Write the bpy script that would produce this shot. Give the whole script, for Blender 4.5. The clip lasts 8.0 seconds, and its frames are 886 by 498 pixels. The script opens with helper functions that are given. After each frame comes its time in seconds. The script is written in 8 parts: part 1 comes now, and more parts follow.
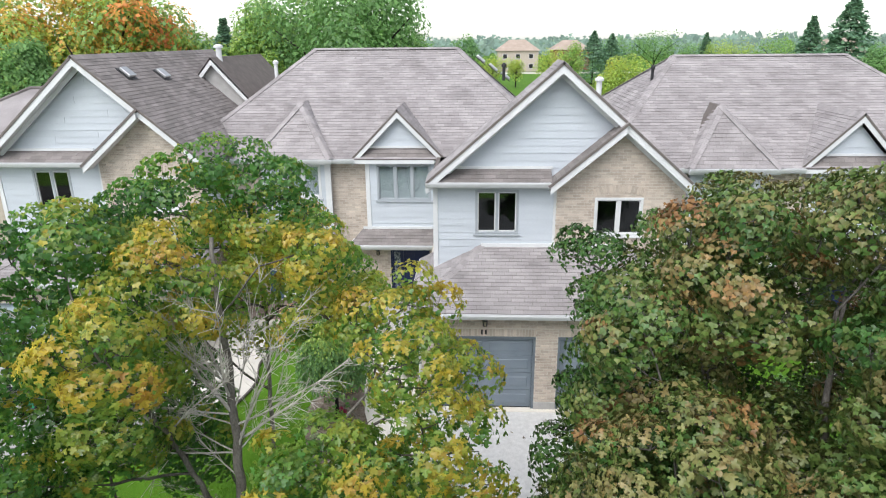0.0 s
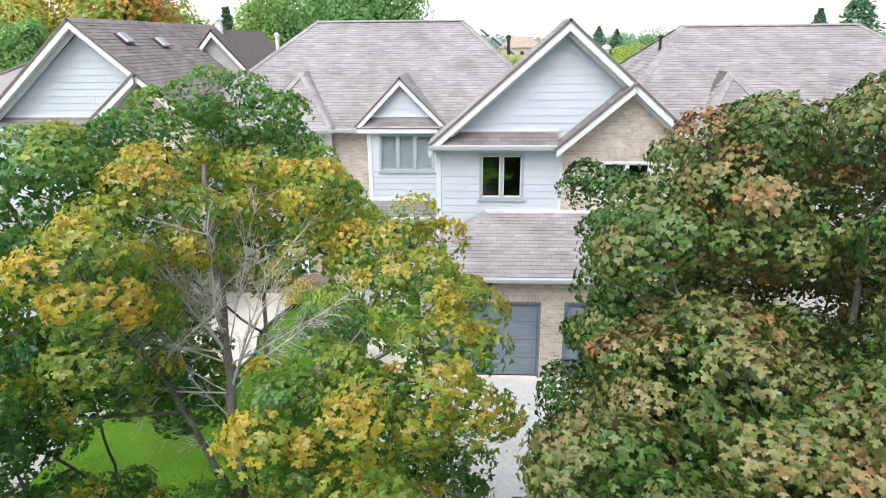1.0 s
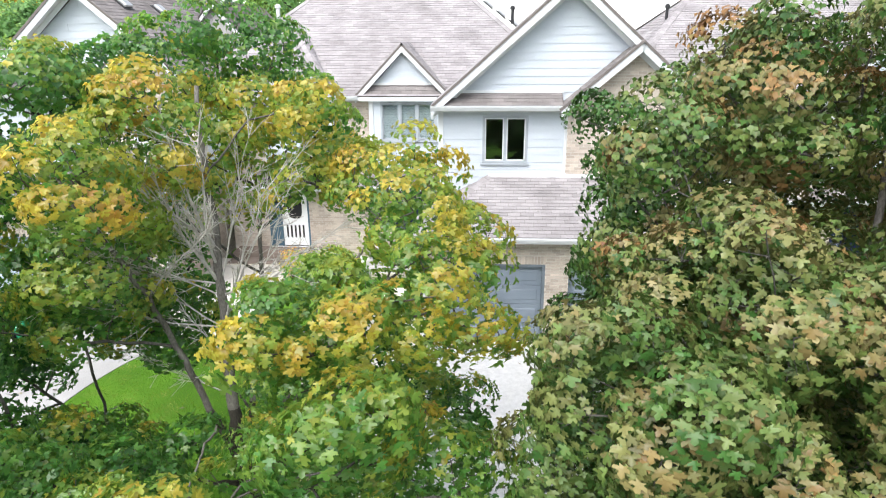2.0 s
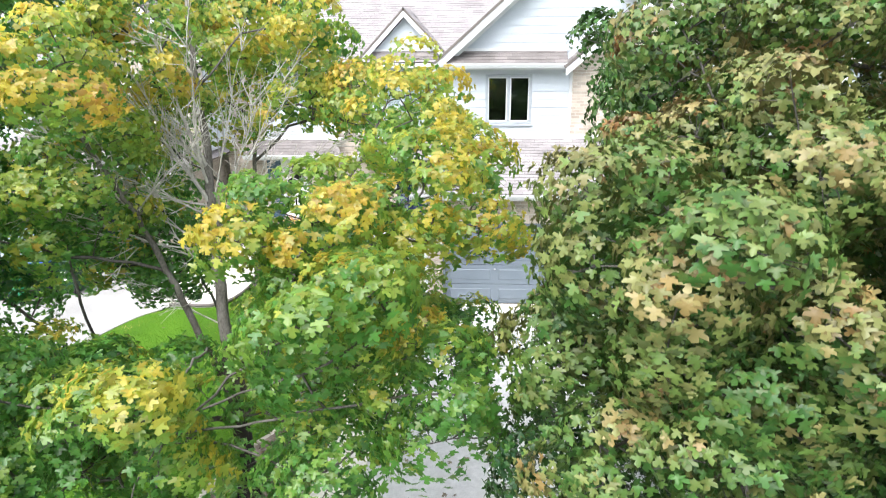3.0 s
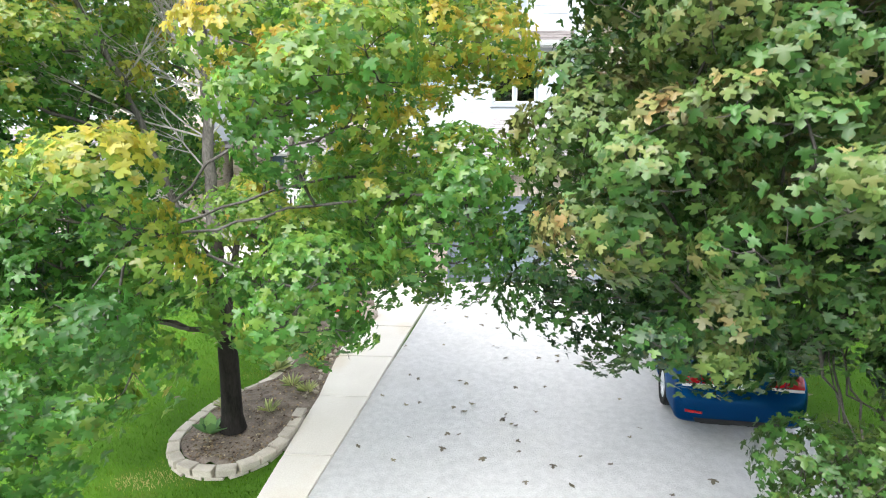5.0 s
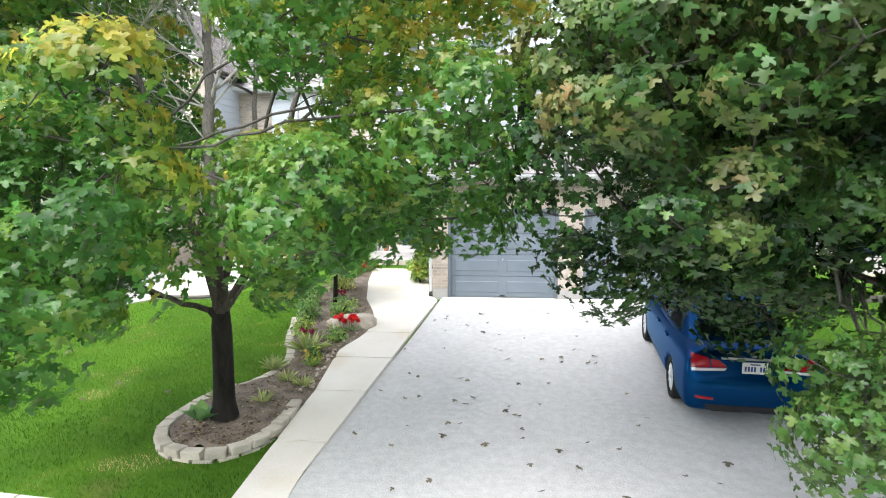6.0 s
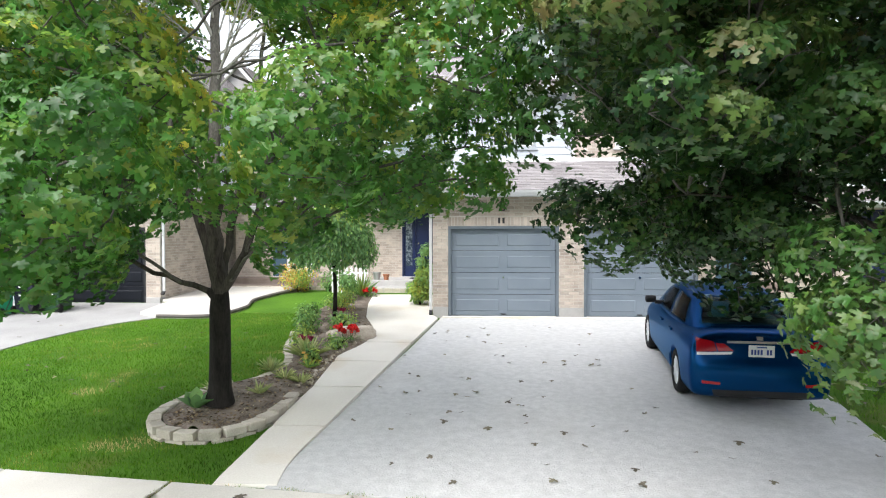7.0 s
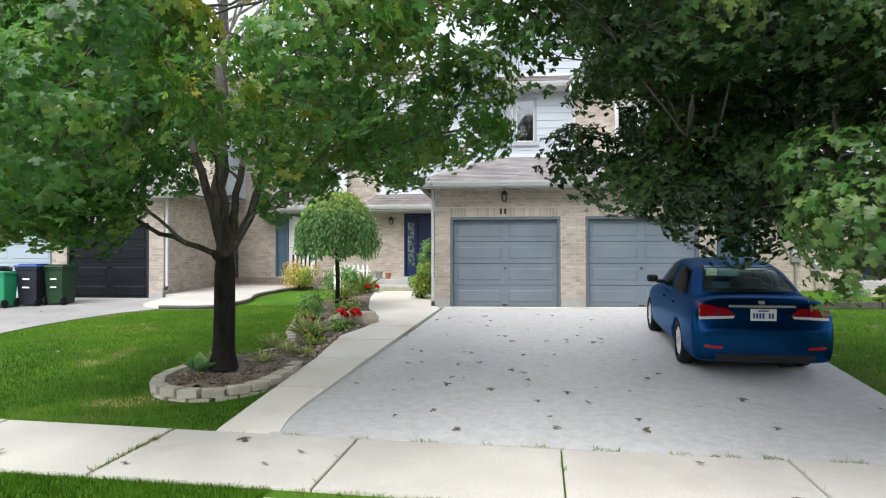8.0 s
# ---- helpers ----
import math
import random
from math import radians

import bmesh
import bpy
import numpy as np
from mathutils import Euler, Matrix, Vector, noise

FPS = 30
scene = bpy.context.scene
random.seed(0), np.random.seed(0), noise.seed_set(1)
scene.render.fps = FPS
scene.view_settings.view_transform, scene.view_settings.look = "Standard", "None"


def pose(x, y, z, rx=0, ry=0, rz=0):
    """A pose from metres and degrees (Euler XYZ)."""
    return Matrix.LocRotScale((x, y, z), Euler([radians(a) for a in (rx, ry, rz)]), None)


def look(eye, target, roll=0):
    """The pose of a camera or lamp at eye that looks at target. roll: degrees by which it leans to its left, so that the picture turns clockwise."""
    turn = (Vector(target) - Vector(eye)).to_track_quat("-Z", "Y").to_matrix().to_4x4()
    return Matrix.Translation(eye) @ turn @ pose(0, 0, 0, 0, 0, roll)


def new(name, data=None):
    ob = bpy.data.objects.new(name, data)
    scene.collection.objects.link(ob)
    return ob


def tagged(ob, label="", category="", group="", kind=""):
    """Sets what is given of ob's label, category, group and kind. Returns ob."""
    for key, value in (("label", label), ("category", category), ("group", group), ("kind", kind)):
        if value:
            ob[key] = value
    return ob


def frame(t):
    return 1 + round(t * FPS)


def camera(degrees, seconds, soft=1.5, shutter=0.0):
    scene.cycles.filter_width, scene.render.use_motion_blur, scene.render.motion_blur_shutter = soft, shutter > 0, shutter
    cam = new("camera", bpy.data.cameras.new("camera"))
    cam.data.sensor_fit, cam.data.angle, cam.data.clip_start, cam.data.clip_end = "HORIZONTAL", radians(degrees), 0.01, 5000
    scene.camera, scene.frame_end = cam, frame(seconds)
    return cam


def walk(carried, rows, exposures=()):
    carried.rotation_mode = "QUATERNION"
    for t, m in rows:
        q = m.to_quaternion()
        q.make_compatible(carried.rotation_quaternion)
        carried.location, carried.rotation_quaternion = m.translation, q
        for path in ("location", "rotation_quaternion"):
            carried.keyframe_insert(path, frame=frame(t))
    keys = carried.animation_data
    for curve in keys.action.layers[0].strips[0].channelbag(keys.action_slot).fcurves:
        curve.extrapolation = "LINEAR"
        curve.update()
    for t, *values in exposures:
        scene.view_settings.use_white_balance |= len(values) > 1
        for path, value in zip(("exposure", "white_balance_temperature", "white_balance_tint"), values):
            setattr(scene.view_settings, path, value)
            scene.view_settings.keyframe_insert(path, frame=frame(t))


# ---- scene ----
cam = camera(70.2, 8.0, 1.1, 0.2)
PATH = [
    (0, (0.75, -0.12, 9.338), (0.658, 1.776, 8.707), -0.5),
    (0.5, (0.745, -0.07, 8.846), (0.648, 1.825, 8.215), -0.5),
    (1, (0.745, -0.045, 8.327), (0.642, 1.851, 7.697), -0.5),
    (2.5, (0.767, -0.03, 6.832), (0.65, 1.864, 6.2), -0.4),
    (3, (0.785, -0.04, 6.277), (0.662, 1.855, 5.65), -0.5),
    (3.5, (0.775, -0.042, 5.714), (0.654, 1.858, 5.104), -0.5),
    (4, (0.765, -0.038, 5.14), (0.638, 1.877, 4.576), -0.4),
    (4.5, (0.772, -0.05, 4.591), (0.637, 1.883, 4.095), -0.2),
    (5, (0.774, -0.065, 4.047), (0.634, 1.883, 3.62), -0.1),
    (6.5, (0.761, -0.129, 2.482), (0.618, 1.86, 2.334), -0.0),
    (7, (0.755, -0.17, 1.985), (0.613, 1.824, 1.932), -0.1),
    (7.5, (0.748, -0.216, 1.577), (0.605, 1.779, 1.593), -0.1),
    (8, (0.733, -0.253, 1.241), (0.588, 1.741, 1.26), -0.1),
]
EXPOSURES = [(0.0, 0.95), (1.0, 1.17), (2.5, 1.72), (3.5, 2.04), (4.5, 2.14), (5.0, 2.04), (6.5, 1.67), (7.0, 1.53), (8.0, 1.15)]
walk(cam, [(t, look(eye, target, roll)) for t, eye, target, roll in PATH], EXPOSURES)

# ---- daylight: a bright overcast sky ----
world = bpy.data.worlds.new("overcast_sky")
scene.world = world
world.use_nodes = True
wt = world.node_tree
sky = wt.nodes.new("ShaderNodeTexSky")
sky.sky_type = "NISHITA"
sky.sun_disc = False
sky.sun_elevation, sky.sun_rotation = radians(53), radians(204)
sky.air_density, sky.dust_density, sky.ozone_density = 1.0, 1.0, 1.0
soft_sky = wt.nodes.new("ShaderNodeHueSaturation")
soft_sky.inputs["Saturation"].default_value = 0.3
wt.links.new(sky.outputs[0], soft_sky.inputs["Color"])
wt.links.new(soft_sky.outputs[0], wt.nodes["Background"].inputs[0])
wt.nodes["Background"].inputs[1].default_value = 0.15
sun_data = bpy.data.lights.new("sun", "SUN")
sun_data.energy, sun_data.angle, sun_data.color = 1.55, radians(50), (1.0, 0.985, 0.96)
sun = new("sun", sun_data)
# a broad bright patch of cloud, high over the street
sun.matrix_world = look((-16, -36, 52), (0, 0, 0))


# ---- materials ----
def shader(name):
    m = bpy.data.materials.new(name)
    m.use_nodes = True
    return m, m.node_tree.nodes, m.node_tree.links, m.node_tree.nodes["Principled BSDF"]


def link_ramp(nodes, links, source, stops):
    r = nodes.new("ShaderNodeValToRGB")
    while len(r.color_ramp.elements) < len(stops):
        r.color_ramp.elements.new(0.5)
    for e, (p, c) in zip(r.color_ramp.elements, stops):
        e.position, e.color = p, (*c, 1)
    links.new(source, r.inputs[0])
    return r


def surface(name, c1, c2, rough=0.8, scale=6.0, fine=60.0, bump=0.15, metal=0.0, island=0.0, stain=None, coat=0.0, spread=(0.35, 0.65), squash=(1, 1, 1)):
    """Two scales of noise between two colours, with fine relief; island: brightness shift per separate piece."""
    m, n, l, b = shader(name)
    tc = n.new("ShaderNodeTexCoord")
    mp = n.new("ShaderNodeMapping")
    mp.inputs["Scale"].default_value = squash
    geo = n.new("ShaderNodeNewGeometry")
    l.new(geo.outputs["Position"], mp.inputs["Vector"])
    big = n.new("ShaderNodeTexNoise")
    big.inputs["Scale"].default_value, big.inputs["Detail"].default_value = scale, 5
    small = n.new("ShaderNodeTexNoise")
    small.inputs["Scale"].default_value, small.inputs["Detail"].default_value = fine, 4
    for k in (big, small):
        l.new(mp.outputs[0], k.inputs["Vector"])
    mix = n.new("ShaderNodeMath")
    mix.operation = "MULTIPLY_ADD"
    mix.inputs[1].default_value = 0.45
    half = n.new("ShaderNodeMath")
    half.operation = "MULTIPLY"
    half.inputs[1].default_value = 0.55
    l.new(small.outputs["Fac"], mix.inputs[0])
    l.new(big.outputs["Fac"], half.inputs[0])
    l.new(half.outputs[0], mix.inputs[2])
    out = link_ramp(n, l, mix.outputs[0], [(spread[0], c1), (spread[1], c2)]).outputs[0]
    if stain:
        st = n.new("ShaderNodeTexNoise")
        st.inputs["Scale"].default_value, st.inputs["Detail"].default_value = stain[1], 6
        l.new(mp.outputs[0], st.inputs["Vector"])
        fac = link_ramp(n, l, st.outputs["Fac"], [(stain[2], (0, 0, 0)), (stain[2] + 0.15, (stain[3],) * 3)])
        mx = n.new("ShaderNodeMix")
        mx.data_type = "RGBA"
        l.new(fac.outputs[0], mx.inputs["Factor"])
        l.new(out, mx.inputs["A"])
        mx.inputs["B"].default_value = (*stain[0], 1)
        out = mx.outputs["Result"]
    if island:
        info = n.new("ShaderNodeObjectInfo")
        add = n.new("ShaderNodeMath")
        add.operation = "ADD"
        l.new(geo.outputs["Random Per Island"], add.inputs[0])
        l.new(info.outputs["Random"], add.inputs[1])
        wrap = n.new("ShaderNodeMath")
        wrap.operation = "FRACT"
        l.new(add.outputs[0], wrap.inputs[0])
        rng = n.new("ShaderNodeMapRange")
        rng.inputs["To Min"].default_value, rng.inputs["To Max"].default_value = 1 - island, 1 + island
        l.new(wrap.outputs[0], rng.inputs["Value"])
        hs = n.new("ShaderNodeHueSaturation")
        l.new(rng.outputs[0], hs.inputs["Value"])
        l.new(out, hs.inputs["Color"])
        out = hs.outputs[0]
    l.new(out, b.inputs["Base Color"])
    b.inputs["Roughness"].default_value, b.inputs["Metallic"].default_value = rough, metal
    b.inputs["Coat Weight"].default_value = coat
    if rough >= 0.85:
        b.inputs["Specular IOR Level"].default_value = 0.2
    if bump:
        bp = n.new("ShaderNodeBump")
        bp.inputs["Strength"].default_value, bp.inputs["Distance"].default_value = bump, 0.01
        l.new(small.outputs["Fac"], bp.inputs["Height"])
        l.new(bp.outputs[0], b.inputs["Normal"])
    return m


def leaf_material(name, stops, translucency=0.4, rough=0.5, gloss=0.45):
    """Leaf blades: colour by the blade's tint and a shift per blade, some light passing through."""
    m, n, l, b = shader(name)
    at = n.new("ShaderNodeAttribute")
    at.attribute_name = "tint"
    geo = n.new("ShaderNodeNewGeometry")
    info = n.new("ShaderNodeObjectInfo")
    add = n.new("ShaderNodeMath")
    add.operation = "ADD"
    l.new(geo.outputs["Random Per Island"], add.inputs[0])
    l.new(info.outputs["Random"], add.inputs[1])
    wrap = n.new("ShaderNodeMath")
    wrap.operation = "FRACT"
    l.new(add.outputs[0], wrap.inputs[0])
    ramp = link_ramp(n, l, at.outputs["Fac"], stops)
    rng = n.new("ShaderNodeMapRange")
    rng.inputs["To Min"].default_value, rng.inputs["To Max"].default_value = 0.72, 1.28
    l.new(wrap.outputs[0], rng.inputs["Value"])
    hs = n.new("ShaderNodeHueSaturation")
    l.new(rng.outputs[0], hs.inputs["Value"])
    l.new(ramp.outputs[0], hs.inputs["Color"])
    spots = n.new("ShaderNodeTexNoise")
    spots.inputs["Scale"].default_value, spots.inputs["Detail"].default_value = 35, 3
    l.new(geo.outputs["Position"], spots.inputs["Vector"])
    fac = link_ramp(n, l, spots.outputs["Fac"], [(0.58, (0, 0, 0)), (0.75, (0.5, 0.5, 0.5))])
    mx = n.new("ShaderNodeMix")
    mx.data_type = "RGBA"
    l.new(fac.outputs[0], mx.inputs["Factor"])
    l.new(hs.outputs[0], mx.inputs["A"])
    mx.inputs["B"].default_value = (0.16, 0.11, 0.03, 1)
    l.new(mx.outputs["Result"], b.inputs["Base Color"])
    b.inputs["Roughness"].default_value = rough
    b.inputs["Specular IOR Level"].default_value = gloss
    tr = n.new("ShaderNodeBsdfTranslucent")
    through_light = n.new("ShaderNodeHueSaturation")
    through_light.inputs["Saturation"].default_value, through_light.inputs["Value"].default_value = 1.0, 1.95
    l.new(mx.outputs["Result"], through_light.inputs["Color"])
    l.new(through_light.outputs[0], tr.inputs["Color"])
    sh = n.new("ShaderNodeMixShader")
    sh.inputs[0].default_value = translucency
    l.new(b.outputs[0], sh.inputs[1])
    l.new(tr.outputs[0], sh.inputs[2])
    l.new(sh.outputs[0], n["Material Output"].inputs["Surface"])
    return m


def plain(name, c, rough=0.5, metal=0.0, coat=0.0, trans=0.0):
    m, n, l, b = shader(name)
    b.inputs["Base Color"].default_value = (*c, 1)
    b.inputs["Roughness"].default_value, b.inputs["Metallic"].default_value = rough, metal
    b.inputs["Coat Weight"].default_value = coat
    b.inputs["Transmission Weight"].default_value = trans
    return m


M_BRICK = surface("buff_brick", (0.40, 0.335, 0.285), (0.57, 0.50, 0.435), 0.9, 3.0, 70, 0.4, island=0.17)
M_MORTAR = surface("mortar", (0.52, 0.48, 0.43), (0.62, 0.58, 0.52), 0.95, 4, 90, 0.3)
M_SIDING = surface("pale_siding", (0.445, 0.482, 0.530), (0.535, 0.573, 0.622), 0.55, 1.2, 40, 0.08, island=0.03, squash=(0.4, 0.4, 3))
M_TRIM = surface("white_trim", (0.56, 0.57, 0.59), (0.66, 0.67, 0.68), 0.45, 2, 40, 0.05)
M_GREYTRIM = surface("grey_trim", (0.30, 0.33, 0.36), (0.38, 0.41, 0.44), 0.5, 3, 50, 0.05)
M_SOFFIT = surface("soffit", (0.5, 0.5, 0.5), (0.6, 0.6, 0.6), 0.7, 3, 40, 0.05)
M_SHINGLE = surface("asphalt_shingle", (0.225, 0.207, 0.21), (0.365, 0.341, 0.345), 0.95, 1.1, 120, 0.6, island=0.13, stain=((0.17, 0.155, 0.155), 0.5, 0.58, 0.25))
M_SHINGLE_DARK = surface("dark_shingle", (0.16, 0.145, 0.14), (0.27, 0.245, 0.24), 0.95, 1.3, 120, 0.6, island=0.16)
M_UNDERLAY = surface("roof_underlay", (0.12, 0.105, 0.1), (0.17, 0.15, 0.14), 0.95, 4, 60, 0.2)
# jamb grey is taken below the door's, with the opening's shadow in it
M_JAMB = surface("shadow_toned_jamb_paint", (0.11, 0.135, 0.16), (0.16, 0.19, 0.22), 0.5, 3, 50, 0.05)
M_DOOR_GREY = surface("grey_door_paint", (0.165, 0.20, 0.245), (0.215, 0.255, 0.30), 0.5, 1.5, 80, 0.06)
M_DOOR_LIGHT = surface("pale_blue_door_paint", (0.36, 0.43, 0.49), (0.42, 0.49, 0.55), 0.5, 1.5, 80, 0.06)
M_DOOR_BLACK = surface("black_door_paint", (0.006, 0.007, 0.010), (0.012, 0.014, 0.02), 0.4, 1.5, 80, 0.06)
M_DOOR_BLACK.node_tree.nodes["Principled BSDF"].inputs["Specular IOR Level"].default_value = 0.2
M_NAVY = surface("navy_paint", (0.006, 0.014, 0.06), (0.01, 0.022, 0.085), 0.35, 2, 60, 0.04)
M_TEAL = surface("blue_grey_paint", (0.055, 0.11, 0.16), (0.08, 0.145, 0.20), 0.45, 2, 60, 0.04)
M_WHITE_PAINT = surface("white_paint", (0.78, 0.79, 0.8), (0.85, 0.85, 0.86), 0.4, 2, 60, 0.03)
M_CONCRETE = surface("path_concrete", (0.68, 0.635, 0.565), (0.82, 0.78, 0.715), 0.9, 0.9, 60, 0.25, stain=((0.60, 0.48, 0.32), 0.8, 0.55, 0.45))
M_SIDEWALK = surface("sidewalk_concrete", (0.50, 0.475, 0.43), (0.64, 0.61, 0.56), 0.9, 1.0, 70, 0.25, island=0.05, stain=((0.40, 0.37, 0.33), 1.6, 0.58, 0.35))
M_PORCH = surface("brown_paving", (0.16, 0.125, 0.105), (0.27, 0.22, 0.19), 0.9, 3, 60, 0.3)
M_FOUND = surface("parged_concrete", (0.36, 0.35, 0.34), (0.48, 0.47, 0.46), 0.9, 3, 60, 0.3)
M_ASPHALT = surface("grey_driveway", (0.535, 0.531, 0.527), (0.655, 0.648, 0.641), 0.95, 9.0, 45, 0.9, stain=((0.48, 0.465, 0.44), 0.7, 0.54, 0.2), spread=(0.37, 0.63))
M_PALE_DRIVE = surface("worn_concrete_drive", (0.27, 0.265, 0.26), (0.40, 0.39, 0.38), 0.95, 0.9, 120, 0.5)
M_ROAD = surface("asphalt_road", (0.045, 0.045, 0.048), (0.075, 0.075, 0.078), 0.9, 0.8, 120, 0.5)
M_LAWN = surface("lawn_soil", (0.045, 0.115, 0.009), (0.095, 0.21, 0.015), 0.95, 0.8, 90, 0.8, stain=((0.22, 0.17, 0.07), 0.55, 0.62, 0.6))
M_SOIL = surface("garden_soil", (0.10, 0.08, 0.065), (0.30, 0.25, 0.205), 0.97, 5, 45, 1.0)
M_BLOCK = surface("edging_stone", (0.42, 0.375, 0.31), (0.60, 0.55, 0.47), 0.92, 5, 60, 0.6, island=0.12)
M_ROCK = surface("boulder", (0.36, 0.29, 0.22), (0.62, 0.56, 0.48), 0.9, 5, 40, 0.9)
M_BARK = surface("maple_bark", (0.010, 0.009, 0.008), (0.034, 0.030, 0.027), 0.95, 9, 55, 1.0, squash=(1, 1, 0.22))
M_LIMB = surface("grey_limb_bark", (0.05, 0.045, 0.041), (0.16, 0.15, 0.135), 0.9, 6, 60, 0.7, squash=(1, 1, 0.4))
M_DEADWOOD = surface("pale_bare_wood", (0.34, 0.32, 0.29), (0.55, 0.53, 0.49), 0.9, 8, 60, 0.6)
M_METAL = plain("galvanised_metal", (0.5, 0.51, 0.52), 0.45, 0.9)
M_CHROME = plain("chrome", (0.8, 0.8, 0.82), 0.12, 1.0)
M_BLACK = surface("black_plastic", (0.010, 0.010, 0.011), (0.02, 0.02, 0.022), 0.55, 4, 90, 0.1)
M_BRASS = plain("satin_brass", (0.55, 0.42, 0.2), 0.3, 1.0)
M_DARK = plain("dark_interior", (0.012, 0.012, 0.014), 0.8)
M_BLIND = surface("window_blind", (0.66, 0.73, 0.77), (0.76, 0.83, 0.87), 0.8, 2, 40, 0.05, squash=(0.2, 0.2, 6))
m_g, n_g, l_g, b_g = shader("window_glass")
clear = n_g.new("ShaderNodeBsdfTransparent")
clear.inputs[0].default_value = (0.86, 0.90, 0.91, 1)
gloss = n_g.new("ShaderNodeBsdfGlossy")
gloss.inputs["Roughness"].default_value = 0.01
fres = n_g.new("ShaderNodeFresnel")
fres.inputs["IOR"].default_value = 2.2
mixg = n_g.new("ShaderNodeMixShader")
l_g.new(fres.outputs[0], mixg.inputs[0])
l_g.new(clear.outputs[0], mixg.inputs[1])
l_g.new(gloss.outputs[0], mixg.inputs[2])
l_g.new(mixg.outputs[0], n_g["Material Output"].inputs["Surface"])
M_GLASS = m_g


# ---- mesh helpers ----
def finish(name, me, material, parent, label=""):
    if material is not None:
        me.materials.append(material)
    ob = new(name, me)
    if parent is not None:
        ob.parent = parent
    if label:
        ob["label"] = label
    return ob


def part(name, bm, material, parent=None, label="", smooth=False):
    me = bpy.data.meshes.new(name)
    bm.normal_update()
    bm.to_mesh(me)
    bm.free()
    if smooth:
        me.polygons.foreach_set("use_smooth", [True] * len(me.polygons))
    return finish(name, me, material, parent, label)


def thing(name, x=0, y=0, z=0, rz=0, label="", category="", group="", kind=""):
    ob = new(name)
    ob.empty_display_size = 0.1
    ob.matrix_world = pose(x, y, z, 0, 0, rz)
    return tagged(ob, label, category, group, kind)


def add_box(bm, x0, x1, y0, y1, z0, z1, bevel=0.0):
    vs = [bm.verts.new((x, y, z)) for x in (x0, x1) for y in (y0, y1) for z in (z0, z1)]
    fs = [bm.faces.new([vs[i] for i in f]) for f in ((0, 1, 3, 2), (4, 6, 7, 5), (0, 4, 5, 1), (2, 3, 7, 6), (0, 2, 6, 4), (1, 5, 7, 3))]
    if bevel:
        es = {e for f in fs for e in f.edges}
        bmesh.ops.bevel(bm, geom=list(es), offset=bevel, segments=2, affect="EDGES", profile=0.5)
    return bm


def box(name, x0, x1, y0, y1, z0, z1, material, parent=None, bevel=0.0, label=""):
    return part(name, add_box(bmesh.new(), x0, x1, y0, y1, z0, z1, bevel), material, parent, label)


def add_tube(bm, pts, radii, sides=8, caps=True):
    pts = [Vector(p) for p in pts]
    rings = []
    side = None
    for i, p in enumerate(pts):
        d = (pts[min(i + 1, len(pts) - 1)] - pts[max(i - 1, 0)]).normalized()
        if side is None:
            side = d.orthogonal().normalized()
        side = (side - d * side.dot(d)).normalized()
        up = d.cross(side)
        r = radii[i] if hasattr(radii, "__len__") else radii
        rings.append([bm.verts.new(p + (side * math.cos(a) + up * math.sin(a)) * r) for a in [2 * math.pi * k / sides for k in range(sides)]])
    for a, b in zip(rings, rings[1:]):
        for k in range(sides):
            bm.faces.new((a[k], a[(k + 1) % sides], b[(k + 1) % sides], b[k]))
    if caps:
        bm.faces.new(list(reversed(rings[0])))
        bm.faces.new(rings[-1])
    return bm


def add_lathe(bm, profile, sides=16, x=0, y=0, z=0):
    rings = [[bm.verts.new((x + r * math.cos(2 * math.pi * k / sides), y + r * math.sin(2 * math.pi * k / sides), z + h)) for k in range(sides)] for r, h in profile]
    for a, b in zip(rings, rings[1:]):
        for k in range(sides):
            bm.faces.new((a[k], a[(k + 1) % sides], b[(k + 1) % sides], b[k]))
    bm.faces.new(list(reversed(rings[0])))
    bm.faces.new(rings[-1])
    return bm


def add_prism(bm, pts, depth):
    """A flat polygon of 3D points, thickened by the vector depth."""
    a = [bm.verts.new(p) for p in pts]
    b = [bm.verts.new(Vector(p) + Vector(depth)) for p in pts]
    bm.faces.new(a)
    bm.faces.new(list(reversed(b)))
    for i in range(len(a)):
        j = (i + 1) % len(a)
        bm.faces.new((a[j], a[i], b[i], b[j]))
    bmesh.ops.recalc_face_normals(bm, faces=bm.faces)
    return bm


def clip_convex(poly, rect):
    """A rectangle u0, u1, v0, v1 cut to a convex polygon given counter-clockwise."""
    out = [(rect[0], rect[2]), (rect[1], rect[2]), (rect[1], rect[3]), (rect[0], rect[3])]
    for i in range(len(poly)):
        ax, ay = poly[i]
        bx, by = poly[(i + 1) % len(poly)]
        nxt = []
        for k in range(len(out)):
            p, q = out[k], out[(k + 1) % len(out)]
            sp = (bx - ax) * (p[1] - ay) - (by - ay) * (p[0] - ax)
            sq = (bx - ax) * (q[1] - ay) - (by - ay) * (q[0] - ax)
            if sp >= -1e-9:
                nxt.append(p)
            if (sp > 1e-9 and sq < -1e-9) or (sp < -1e-9 and sq > 1e-9):
                f = sp / (sp - sq)
                nxt.append((p[0] + (q[0] - p[0]) * f, p[1] + (q[1] - p[1]) * f))
        out = nxt
        if len(out) < 3:
            return []
    clean = [p for i, p in enumerate(out) if abs(p[0] - out[i - 1][0]) + abs(p[1] - out[i - 1][1]) > 1e-5]
    return clean if len(clean) > 2 else []


